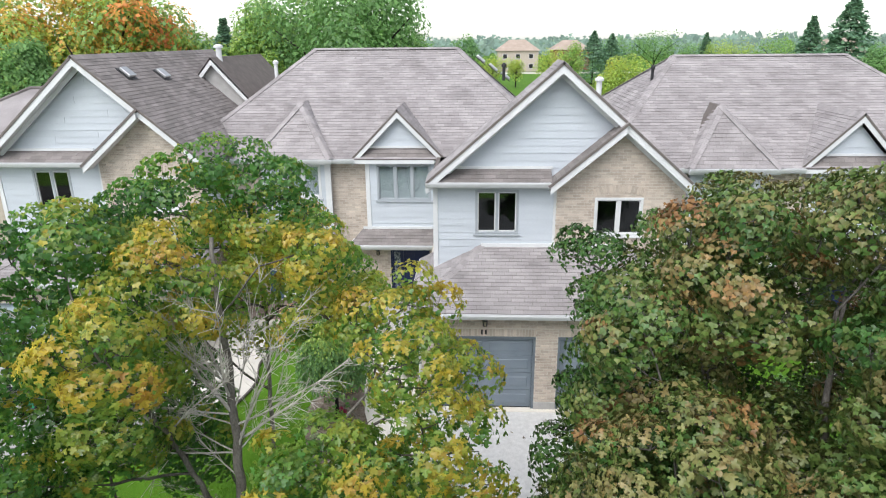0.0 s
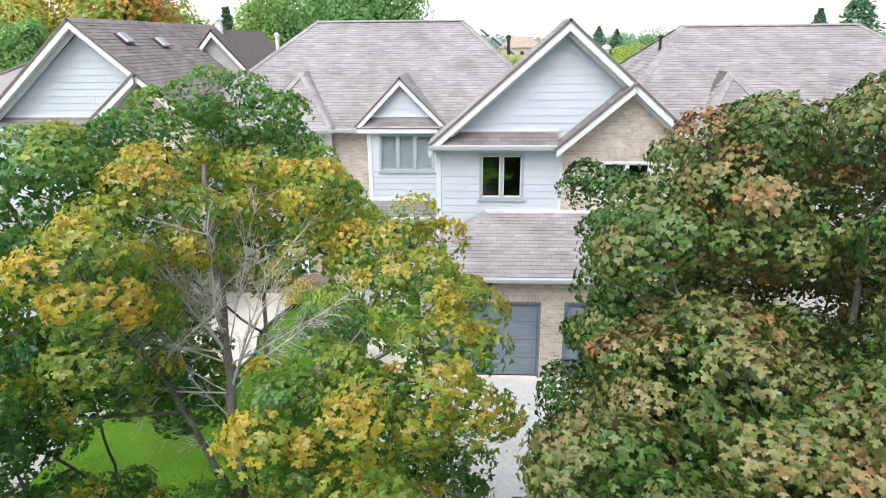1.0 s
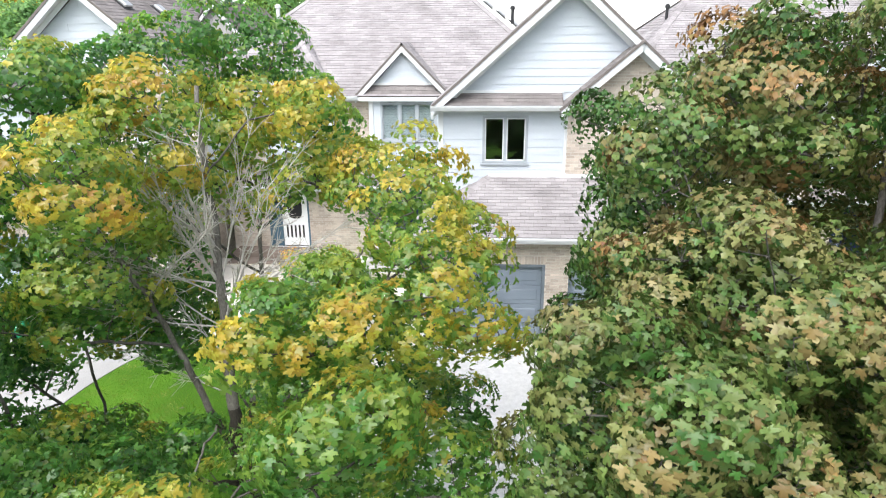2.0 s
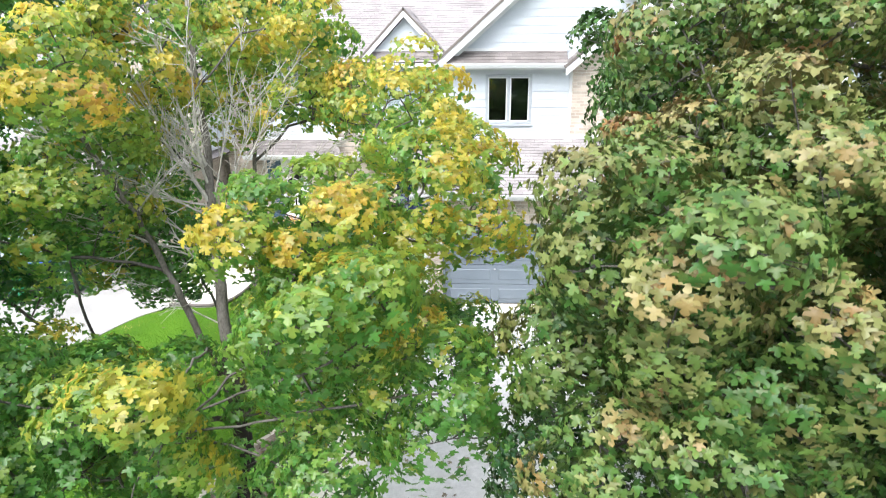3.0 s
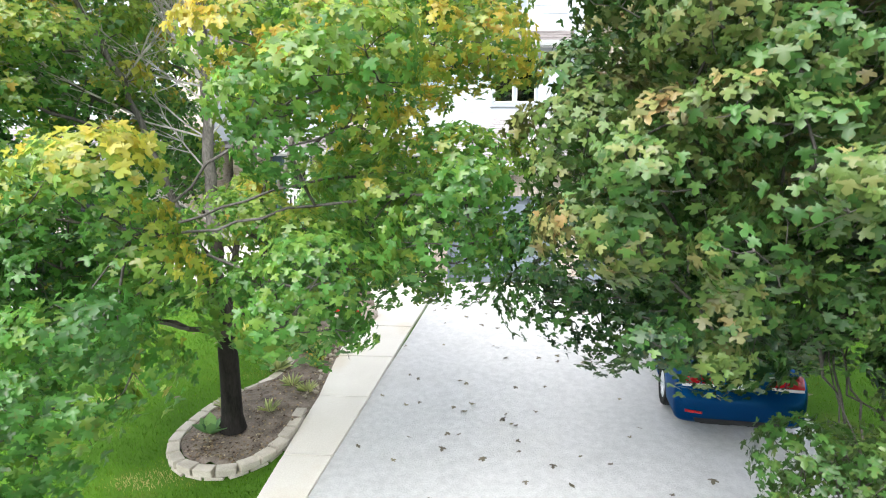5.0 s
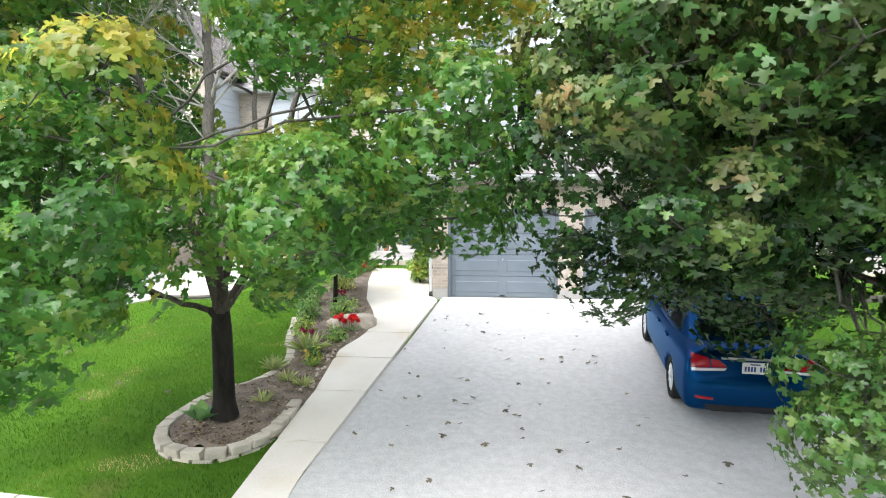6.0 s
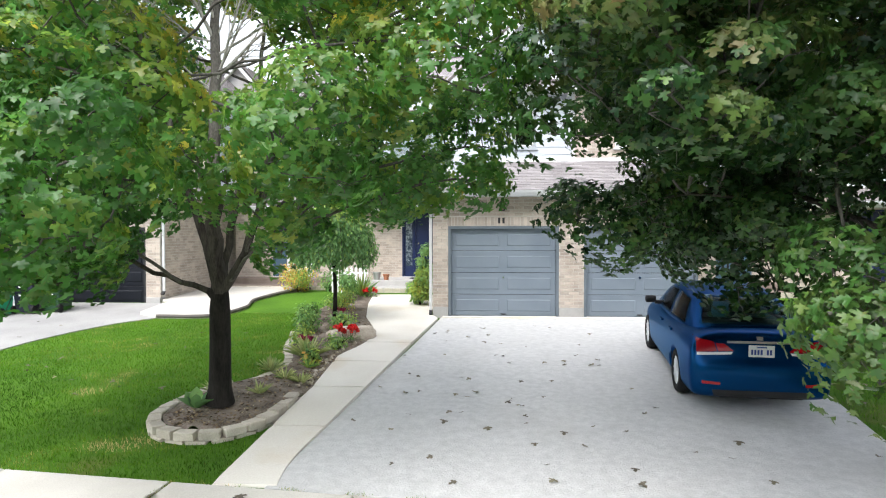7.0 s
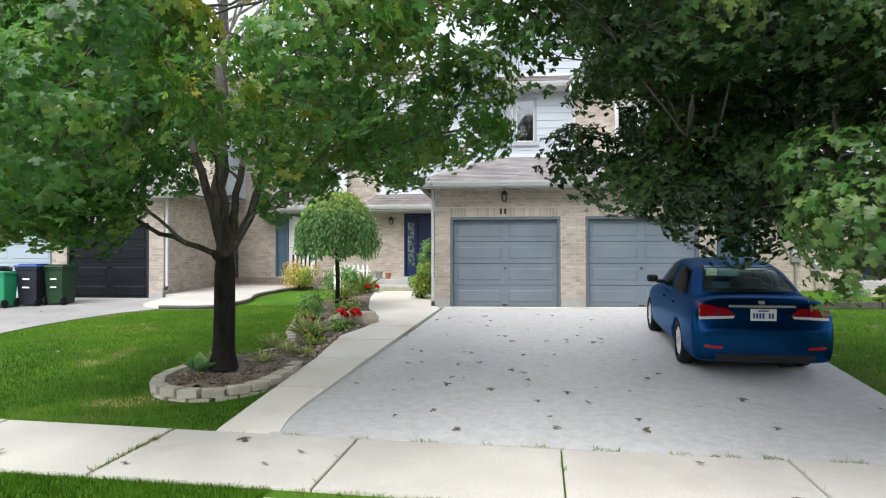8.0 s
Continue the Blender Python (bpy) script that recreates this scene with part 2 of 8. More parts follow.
class Pieces:
    """Many small separate pieces gathered for one mesh."""

    def __init__(self):
        self.v, self.f = [], []

    def add(self, base, top):
        n, k = len(base), len(self.v)
        self.v += [tuple(p) for p in base] + [tuple(p) for p in top]
        self.f.append([k + n + i for i in range(n)])
        for i in range(n):
            j = (i + 1) % n
            self.f.append([k + i, k + j, k + n + j, k + n + i])

    def make(self, name, material, parent, kind="stuff"):
        me = bpy.data.meshes.new(name)
        me.from_pydata(self.v, [], self.f)
        ob = finish(name, me, material, parent)
        if kind:
            ob["kind"] = kind
        return ob


def lay(pieces, poly, origin, u, v, width, height, gap, thick, stagger=0.5, wedge=0.0, jitter=0.0, rng=None):
    """Courses of pieces over a convex polygon (3D points) in the plane of u and v; thick is how proud they stand along u x v, wedge how
    much of that is lost at a piece's upper edge."""
    o, u, v = Vector(origin), Vector(u).normalized(), Vector(v).normalized()
    n = u.cross(v).normalized()
    flat = [((Vector(p) - o).dot(u), (Vector(p) - o).dot(v)) for p in poly]
    area = sum(a[0] * b[1] - b[0] * a[1] for a, b in zip(flat, flat[1:] + flat[:1]))
    if area < 0:
        flat.reverse()
    u0, u1 = min(p[0] for p in flat), max(p[0] for p in flat)
    v0, v1 = min(p[1] for p in flat), max(p[1] for p in flat)
    rng = rng or random.Random(3)
    for row in range(math.floor(v0 / height), math.ceil(v1 / height)):
        shift = (row * stagger) % 1 * width
        for col in range(math.floor((u0 - shift) / width), math.ceil((u1 - shift) / width)):
            a, b = col * width + shift, row * height
            cut = clip_convex(flat, (a + gap / 2, a + width - gap / 2, b + gap / 2, b + height - gap / 2))
            if not cut:
                continue
            if max(p[0] for p in cut) - min(p[0] for p in cut) < 0.01 or max(p[1] for p in cut) - min(p[1] for p in cut) < 0.01:
                continue
            t = thick * (1 + jitter * (rng.random() - 0.5))
            base = [o + u * p[0] + v * p[1] for p in cut]
            top = [q + n * (t - wedge * (p[1] - b) / height) for q, p in zip(base, cut)]
            pieces.add(base, top)
    return pieces


def rects_without(x0, x1, z0, z1, holes):
    """The rectangle in strips, without its openings (x0, x1, z0, z1)."""
    zs = sorted({z0, z1, *[z for h in holes for z in h[2:] if z0 < z < z1]})
    out = []
    for a, b in zip(zs, zs[1:]):
        inside = sorted((h[0], h[1]) for h in holes if h[2] < b - 1e-6 and h[3] > a + 1e-6)
        x = x0
        for p, q in inside:
            if p > x:
                out.append((x, p, a, b))
            x = max(x, q)
        if x < x1:
            out.append((x, x1, a, b))
    return out


BRICK_W, BRICK_H, JOINT = 0.21, 0.0762, 0.011


def wall_front(name, x0, x1, z0, z1, y, thick, holes=(), face="brick", label="", parent=None, pieces=True, kind="structure"):
    """A wall facing the street, with real openings, clad in bricks or boards."""
    bm = bmesh.new()
    for r in rects_without(x0, x1, z0, z1, holes):
        add_box(bm, r[0], r[1], y, y + thick, r[2], r[3])
    ob = part(name, bm, M_MORTAR if face == "brick" else M_SIDING, parent)
    if parent is None:
        tagged(ob, label, "wall", kind=kind)
    if pieces:
        pc = Pieces()
        rng = random.Random(5)
        for r in rects_without(x0, x1, z0, z1, holes):
            poly = [(r[0], y, r[2]), (r[1], y, r[2]), (r[1], y, r[3]), (r[0], y, r[3])]
            if face == "brick":
                lay(pc, poly, (0, y, 0), (1, 0, 0), (0, 0, 1), BRICK_W, BRICK_H, JOINT, 0.009, 0.5, 0, 0.5, rng)
            else:
                lay(pc, poly, (0, y, 0.03), (1, 0, 0), (0, 0, 1), 3.7, 0.2, 0.004, 0.018, 0.37, 0.014, 0.1, rng)
        pc.make("bricks" if face == "brick" else "siding_boards", M_BRICK if face == "brick" else M_SIDING, ob)
    return ob


def wall_side(name, x, y0, y1, z0, z1, thick, out, face="brick", label="", z1b=None):
    """A wall along the depth of the lot, facing out = +1 or -1 in x."""
    ob = part(name, add_box(bmesh.new(), min(x, x - out * thick), max(x, x - out * thick), y0, y1, z0, z1), M_MORTAR if face == "brick" else M_SIDING)
    tagged(ob, label, "wall", kind="structure")
    pc = Pieces()
    u = (0, 1, 0) if out > 0 else (0, -1, 0)
    poly = [(x, y0, z0), (x, y1, z0), (x, y1, z1), (x, y0, z1)]
    if face == "brick":
        lay(pc, poly, (x, 0, 0), u, (0, 0, 1), BRICK_W, BRICK_H, JOINT, 0.009, 0.5, 0, 0.5)
    else:
        lay(pc, poly, (x, 0, 0.03), u, (0, 0, 1), 3.7, 0.2, 0.004, 0.018, 0.37, 0.014, 0.1)
    pc.make("bricks" if face == "brick" else "siding_boards", M_BRICK if face == "brick" else M_SIDING, ob)
    return ob


def roof_plane(parent, poly, material, name="slope", courses=True, tab=0.32, rows=0.145):
    """One slope: a deck with courses of shingles on it. The polygon's first edge is the eave."""
    p = [Vector(q) for q in poly]
    u = (p[1] - p[0]).normalized()
    n = None
    for q in p[2:]:
        c = u.cross(q - p[0])
        if c.length > 1e-4:
            n = c.normalized()
            break
    if n.z < 0:
        u, n = -u, -n
    v = n.cross(u).normalized()
    deck = part(name, add_prism(bmesh.new(), p, n * -0.06), M_UNDERLAY, parent)
    if courses:
        pc = Pieces()
        lay(pc, poly, p[0], u, v, tab, rows, 0.006, 0.012, 0.37, 0.009, 0.6, random.Random(len(poly) + int(p[0].x * 7)))
        pc.make("shingles", material, deck)
    return deck


# ---- the ground ----
def ground_z(y):
    if y >= 18:
        return 0.19 - 0.19 * min(1, max(0, (y - 30) / 20))
    if y >= 5.6:
        return 0.055 * (y - 14.5)
    if y >= 4.2:
        return -0.49 + 0.02 * (y - 5.6)
    if y >= 1.6:
        return -0.518 + 0.04 * (y - 4.2)
    return -0.76


def walk_edge(x):
    """The back edge of the sidewalk, which runs at a slight angle to the houses."""
    return 5.57 - 0.094 * x


ys = [-3000, -600, -150, -40, -14, 1.45, 1.6, 2.5, 3.4, 4.2, 5.0, 5.6] + [6 + 0.5 * k for k in range(25)] + [20, 24, 30, 34, 40, 50, 80, 150, 300, 700, 1600, 4000]
xs = [-4000, -1200, -400, -150, -60] + [-30 + k for k in range(61)] + [60, 150, 400, 1200, 4000]
gv = [(x, y, ground_z(y) - 0.02) for y in ys for x in xs]
gf = [(j * len(xs) + i, j * len(xs) + i + 1, (j + 1) * len(xs) + i + 1, (j + 1) * len(xs) + i) for j in range(len(ys) - 1) for i in range(len(xs) - 1)]
gm = bpy.data.meshes.new("ground")
gm.from_pydata(gv, [], gf)
tagged(finish("ground", gm, M_LAWN, None), "green lawn and park ground with brown worn patches", "ground", kind="structure")


def slab(name, outline, thick, lift, material, label="", category="pavement", parent=None, bevel=0.0):
    """A paved slab that follows the slope of the lot; outline counter-clockwise in plan."""
    bm = bmesh.new()
    rise = lift if callable(lift) else (lambda q: lift)
    top = [bm.verts.new((x, y, ground_z(y) + rise(y))) for x, y in outline]
    low = [bm.verts.new((x, y, ground_z(y) + rise(y) - thick)) for x, y in outline]
    f = bm.faces.new(top)
    for i in range(len(top)):
        j = (i + 1) % len(top)
        bm.faces.new((low[i], low[j], top[j], top[i]))
    if bevel:
        bmesh.ops.bevel(bm, geom=list(f.edges), offset=bevel, segments=2, affect="EDGES")
    bmesh.ops.triangulate(bm, faces=[q for q in bm.faces if len(q.verts) > 4])
    bmesh.ops.recalc_face_normals(bm, faces=bm.faces)
    ob = part(name, bm, material, parent)
    if parent is None:
        tagged(ob, label, category, kind="structure")
    return ob


def strip(left, right):
    """The outline between two polylines that both run away from the street."""
    return right + left[::-1]


def bend(points, n=8):
    """A smooth line through points in plan."""
    p = [Vector((*q, 0)) for q in points]
    p = [p[0] * 2 - p[1]] + p + [p[-1] * 2 - p[-2]]
    out = []
    for i in range(1, len(p) - 2):
        for k in range(n):
            t = k / n
            q = 0.5 * (2 * p[i] + (p[i + 1] - p[i - 1]) * t + (2 * p[i - 1] - 5 * p[i] + 4 * p[i + 1] - p[i + 2]) * t * t + (3 * p[i] - p[i - 1] - 3 * p[i + 1] + p[i + 2]) * t ** 3)
            out.append((q.x, q.y))
    return out + [tuple(points[-1])]


# driveway: one sheet between the concrete path and the lawn on the other side
dw_left = bend([(-1.40, walk_edge(-1.40) + 0.012), (-1.09, 8.5), (-0.68, 11.5), (-0.36, 14.2), (-0.34, 14.52)], 6)
dw_right = bend([(5.05, walk_edge(5.05) + 0.012), (5.28, 7.3), (5.55, 9.2), (5.85, 12.0), (5.9, 14.52)], 6)
slab("driveway", strip(dw_left, dw_right), 0.06, 0.0, M_ASPHALT, "pale grey weathered asphalt driveway with fallen leaves", "driveway")
slab("driveway_apron", [(-1.2, 1.62), (5.3, 1.62), (5.1, walk_edge(5.1) - 1.40), (-0.9, walk_edge(-0.9) - 1.42)], 0.06, 0.0, M_ASPHALT, "grey driveway apron between sidewalk and street", "driveway")
box("threshold", -0.3, 5.65, 14.38, 14.56, -0.05, 0.03, M_CONCRETE, None, 0.006)["kind"] = "structure"
# the concrete path beside the driveway, a few centimetres proud, then widening to the porch
path = new("garden_path")
tagged(path, "pale concrete garden path with joints beside the driveway", "path", kind="structure")


def path_side(y, side):
    left = [(5.6, -1.95), (8.8, -1.80), (10.7, -1.86), (11.4, -1.62), (12.3, -1.5), (13.2, -1.72), (14.2, -2.05), (16, -2.35), (17.6, -2.5)]
    right = [(5.6, -1.23), (5.85, -1.31), (6.2, -1.335), (6.6, -1.315), (7.0, -1.26), (8.0, -1.13), (8.5, -1.07), (11.5, -0.72), (14.2, -0.38), (14.6, -0.6), (17.6, -0.62)]
    pts = left if side < 0 else right
    for (a, xa), (b, xb) in zip(pts, pts[1:]):
        if y <= b:
            return xa + (xb - xa) * max(0, y - a) / (b - a)
    return pts[-1][1]


for k, (a, b) in enumerate(zip([5.76, 7.3, 8.85, 10.3, 11.7], [7.3, 8.85, 10.3, 11.7, 17.6])):
    n = max(2, int((b - a) / 0.14))
    rows = [a + 0.004 + (b - a - 0.008) * i / n for i in range(n + 1)]
    slab("path_slab", strip([(path_side(y, -1), y) for y in rows], [(path_side(y, 1), y) for y in rows]), 0.12, lambda q: 0.008 + 0.04 * min(1.0, max(0.0, (q - 5.8) / 2.5)), M_CONCRETE, parent=path, bevel=0.012)
# sidewalk slabs with open joints
sidewalk = tagged(new("sidewalk"), "pale concrete sidewalk slabs with weeds in the joints", "sidewalk", kind="structure")
joints = [-22.94 + 1.87 * k for k in range(24)]
for a, b in zip(joints, joints[1:]):
    jog = 0.02 * math.sin(a * 3)
    slab("sidewalk_slab", [(a + 0.008 - 0.1, walk_edge(a) - 1.22), (b - 0.008 - 0.1, walk_edge(b) - 1.22), (b - 0.008, walk_edge(b) - 0.006), (a + 0.008, walk_edge(a) - 0.006)], 0.1, 0.012 + jog * 0.3, M_SIDEWALK, parent=sidewalk, bevel=0.008)
box("kerb", -60, 60, 1.45, 1.6, -0.8, -0.6, M_SIDEWALK, None, 0.02)["kind"] = "structure"
tagged(bpy.data.objects["kerb"], "concrete kerb along the street", "kerb")
tagged(box("road", -300, 300, -7.5, 1.45, -0.9, -0.745, M_ROAD), "dark asphalt street", "road", kind="structure")
# the neighbour's concrete driveway and raised walk
ndw = bend([(-8.2, walk_edge(-8.2)), (-8.3, 8.5), (-8.34, 10.9), (-8.1, 12.3), (-7.6, 13.5), (-7.0, 14.25), (-6.95, 15.5)], 5)
slab("neighbour_driveway", strip([(-14.6, walk_edge(-14.6)), (-14.6, 16.2)], ndw + [(-7.6, 16.2)]), 0.06, 0.0, M_PALE_DRIVE, "pale concrete driveway in front of a black garage door", "driveway")
nw = bend([(-7.05, 14.15), (-5.8, 14.25), (-5.4, 15.4), (-5.6, 16.6), (-5.2, 18.2), (-4.6, 19.9)], 6)
slab("neighbour_walk", strip([(-7.65, 14.5), (-7.70, 16.15), (-8.05, 16.3), (-8.05, 19.9)], nw), 0.16, 0.085, M_SIDEWALK, "raised pale concrete walk with a dark edge", "path", bevel=0.012)
part("edge_strip", add_tube(bmesh.new(), [(a, b, ground_z(b) + 0.04) for a, b in nw], 0.04, 8), M_UNDERLAY, bpy.data.objects["neighbour_walk"])


# ---- windows, doors and other fittings ----
def window(x0, x1, z0, z1, y, panes, frame_mat, label, blind=False, arch=False, dark=True, group=""):
    """A framed window set in an opening; y is the wall's face."""
    w = thing("window", (x0 + x1) / 2, y, z0, 0, label, "window", group)
    cx = (x0 + x1) / 2
    f, d = 0.065, 0.08
    fr = bmesh.new()
    for a in ((x0, x0 + f, z0 + f, z1 - f), (x1 - f, x1, z0 + f, z1 - f), (x0, x1, z0, z0 + f), (x0, x1, z1 - f, z1)):
        add_box(fr, a[0] - cx, a[1] - cx, -0.03, d, a[2] - z0, a[3] - z0, 0.006)
    part("frame", fr, frame_mat, w)
    pw = (x1 - x0 - 2 * f) / panes
    for k in range(panes):
        a = x0 + f + k * pw - cx
        if k:
            box("mullion", a - 0.035, a + 0.035, -0.015, d, f, z1 - z0 - f, frame_mat, w, 0.005)
        sash = bmesh.new()
        s = 0.03
        e = 0.036 if k else 0
        e2 = 0.036 if k < panes - 1 else 0
        for q in ((a + e, a + e + s, f, z1 - z0 - f), (a + pw - e2 - s, a + pw - e2, f, z1 - z0 - f), (a + e, a + pw - e2, f, f + s), (a + e, a + pw - e2, z1 - z0 - f - s, z1 - z0 - f)):
            add_box(sash, q[0], q[1], 0.005, 0.05, q[2], q[3])
        part("sash", sash, M_TRIM if not blind else frame_mat, w)
        pane = box("pane", a + e + s, a + pw - e2 - s, 0.022, 0.03, f + s, z1 - z0 - f - s, M_GLASS, w)
        pane.visible_shadow = False
        if blind:
            bl = bmesh.new()
            nb = int((z1 - z0 - 2 * f) / 0.05)
            for i in range(nb):
                zz = f + s + i * 0.05
                add_box(bl, a + e + s, a + pw - e2 - s, 0.04, 0.048, zz, zz + 0.044)
            part("blind", bl, M_BLIND, w)
    box("sill", x0 - cx - 0.05, x1 - cx + 0.05, -0.07, -0.031, -0.05, 0.0, frame_mat, w, 0.008)
    # a plain room behind the glass, its unlit gloom put into near-black walls
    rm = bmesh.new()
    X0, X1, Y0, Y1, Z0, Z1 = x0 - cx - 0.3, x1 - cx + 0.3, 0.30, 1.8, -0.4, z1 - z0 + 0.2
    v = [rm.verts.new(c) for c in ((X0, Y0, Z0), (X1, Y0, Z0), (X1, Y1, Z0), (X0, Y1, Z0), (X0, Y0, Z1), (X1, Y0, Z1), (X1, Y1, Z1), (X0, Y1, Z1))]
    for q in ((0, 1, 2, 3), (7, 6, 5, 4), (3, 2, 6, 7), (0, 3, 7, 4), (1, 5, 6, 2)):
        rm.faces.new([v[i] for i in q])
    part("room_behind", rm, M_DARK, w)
    return w


def garage_door(x0, x1, z1, y, material, label):
    """A sectional door: four rows of two raised panels, with side and top trim."""
    d = thing("garage_door", (x0 + x1) / 2, y, 0, 0, label, "garage door", "garage doors")
    h = (x1 - x0) / 2
    t = 0.07
    box("jamb", -h, -h + t, -0.004, 0.1, 0, z1 - t, M_JAMB if material is not M_DOOR_BLACK else M_BLACK, d, 0.006)
    box("jamb", h - t, h, -0.004, 0.1, 0, z1 - t, M_JAMB if material is not M_DOOR_BLACK else M_BLACK, d, 0.006)
    box("head_trim", -h, h, -0.004, 0.1, z1 - t, z1, M_JAMB if material is not M_DOOR_BLACK else M_BLACK, d, 0.006)
    hh = (z1 - t - 0.02) / 4
    w = h - t
    for r in range(4):
        bm = bmesh.new()
        a = 0.02 + r * hh
        add_box(bm, -w, w, 0.1, 0.14, a + 0.005, a + hh - 0.005, 0.006)
        sec = part("door_section", bm, material, d)
        for s in (-1, 1):
            p = bmesh.new()
            x_a, x_b = (0.05, w - 0.06) if s > 0 else (-w + 0.06, -0.05)
            zc0, zc1 = a + 0.075, a + hh - 0.075
            ring = [[p.verts.new(q) for q in ((x_a + i, yy, zc0 + i), (x_b - i, yy, zc0 + i), (x_b - i, yy, zc1 - i), (x_a + i, yy, zc1 - i))] for i, yy in ((0, 0.0995), (0.012, 0.112), (0.03, 0.112), (0.06, 0.088))]
            for u, v in zip(ring, ring[1:]):
                for k in range(4):
                    p.faces.new((u[k], u[(k + 1) % 4], v[(k + 1) % 4], v[k]))
            p.faces.new(ring[-1])
            for f in p.faces:
                pass
            bmesh.ops.recalc_face_normals(p, faces=p.faces)
            part("raised_panel", p, material, sec)
    hd = bmesh.new()
    add_box(hd, -0.06, 0.06, 0.075, 0.099, 0.06, 0.085, 0.004)
    part("handle", hd, M_BLACK, d, "black lift handle")
    part("lock", add_tube(bmesh.new(), [(0, 0.1, 0.93), (0, 0.075, 0.93)], 0.025, 10), M_CHROME, d, "chrome lock")
    box("bottom_seal", -w, w, 0.09, 0.15, 0.0, 0.02, M_BLACK, d)
    # near-black sheet standing in for the unlit garage behind the joints
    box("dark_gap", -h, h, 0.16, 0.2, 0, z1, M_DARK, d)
    return d


def wall_lamp(x, y, z, label):
    l = thing("wall_lantern", x, y, z, 0, label, "wall lamp", "lanterns")
    part("back_plate", add_box(bmesh.new(), -0.05, 0.05, -0.025, 0, -0.09, 0.09, 0.008), M_BLACK, l)
    part("arm", add_tube(bmesh.new(), [(0, -0.02, 0.05), (0, -0.09, 0.1), (0, -0.13, 0.06)], 0.012, 6), M_BLACK, l)
    part("cage", add_lathe(bmesh.new(), [(0.035, -0.15), (0.055, -0.14), (0.07, 0.02), (0.085, 0.03), (0.03, 0.09), (0.008, 0.12)], 6, 0, -0.13, 0), M_BLACK, l)
    part("glass_body", add_lathe(bmesh.new(), [(0.045, -0.13), (0.062, 0.0)], 6, 0, -0.142, 0), plain("lamp_glass", (0.25, 0.22, 0.16), 0.2), l)
    return l


def downspout(x, y, z0, z1, label, toe=1):
    d = thing("downspout", x, y, z0, 0, label, "downspout", "downspouts")
    part("pipe", add_box(bmesh.new(), -0.035, 0.035, -0.07, -0.012, 0.1, z1 - z0, 0.012), M_TRIM, d)
    part("elbow", add_prism(bmesh.new(), [(-0.035, -0.07, 0.1), (-0.035, -0.012, 0.1), (-0.035, -0.1, 0.0), (-0.035, -0.17, 0.03)], (0.07, 0, 0)), M_BLACK, d)
    for zz in (0.8, z1 - z0 - 0.4):
        box("strap", -0.043, 0.043, -0.075, -0.009, zz, zz + 0.03, M_TRIM, d)
    return d


def gutter(name_parent, x0, x1, y, z):
    """An eaves gutter along x with a rolled lip."""
    bm = bmesh.new()
    prof = [(0, 0), (0, -0.12), (-0.07, -0.12), (-0.115, -0.04), (-0.125, 0.0), (-0.105, 0.0), (-0.06, -0.095), (-0.02, -0.095), (-0.02, 0)]
    a = [bm.verts.new((x0, y + p, z + q)) for p, q in prof]
    b = [bm.verts.new((x1, y + p, z + q)) for p, q in prof]
    for i in range(len(prof)):
        j = (i + 1) % len(prof)
        bm.faces.new((a[i], a[j], b[j], b[i]))
    bm.faces.new(a)
    bm.faces.new(list(reversed(b)))
    bmesh.ops.recalc_face_normals(bm, faces=bm.faces)
    return part("gutter", bm, M_TRIM, name_parent)


def gable_roof_set(roof, x0, x1, xa, y0, y1, ze, za, material):
    """Two slopes that meet on a ridge along y."""
    roof_plane(roof, [(x0, y1, ze), (x0, y0, ze), (xa, y0, za), (xa, y1, za)], material)
    roof_plane(roof, [(x1, y0, ze), (x1, y1, ze), (xa, y1, za), (xa, y0, za)], material)
    cap = Pieces()
    k = 0
    n = int((y1 - y0) / 0.2)
    for i in range(n):
        a = y0 + i * (y1 - y0) / n
        b = a + (y1 - y0) / n + 0.04
        sl = (za - ze) / (xa - x0)
        for s in (-1, 1):
            base = [(xa, a, za + 0.012), (xa, b, za + 0.008), (xa + s * 0.15, b, za - 0.15 * sl + 0.008), (xa + s * 0.15, a, za - 0.15 * sl + 0.012)]
            if s > 0:
                base.reverse()
            cap.add(base, [(p[0], p[1], p[2] + 0.014) for p in base])
    cap.make("ridge_caps", material, roof)


def hip_caps(roof, p, q, material):
    """Cap shingles along a hip or ridge from p to q."""
    p, q = Vector(p), Vector(q)
    n = max(2, int((q - p).length / 0.2))
    d = (q - p) / n
    s = d.cross(Vector((0, 0, 1))).normalized() * 0.14
    pc = Pieces()
    for i in range(n):
        a, b = p + d * i, p + d * (i + 1.15)
        up = Vector((0, 0, 0.03))
        for sg in (-1, 1):
            e = s * sg - Vector((0, 0, 0.055))
            base = [a + up, b + up * 0.7, b + e + up * 0.7, a + e + up]
            if sg < 0:
                base.reverse()
            base = list(reversed(base))
            pc.add(base, [v + Vector((0, 0, 0.014)) for v in base])
    pc.make("hip_caps", material, roof)


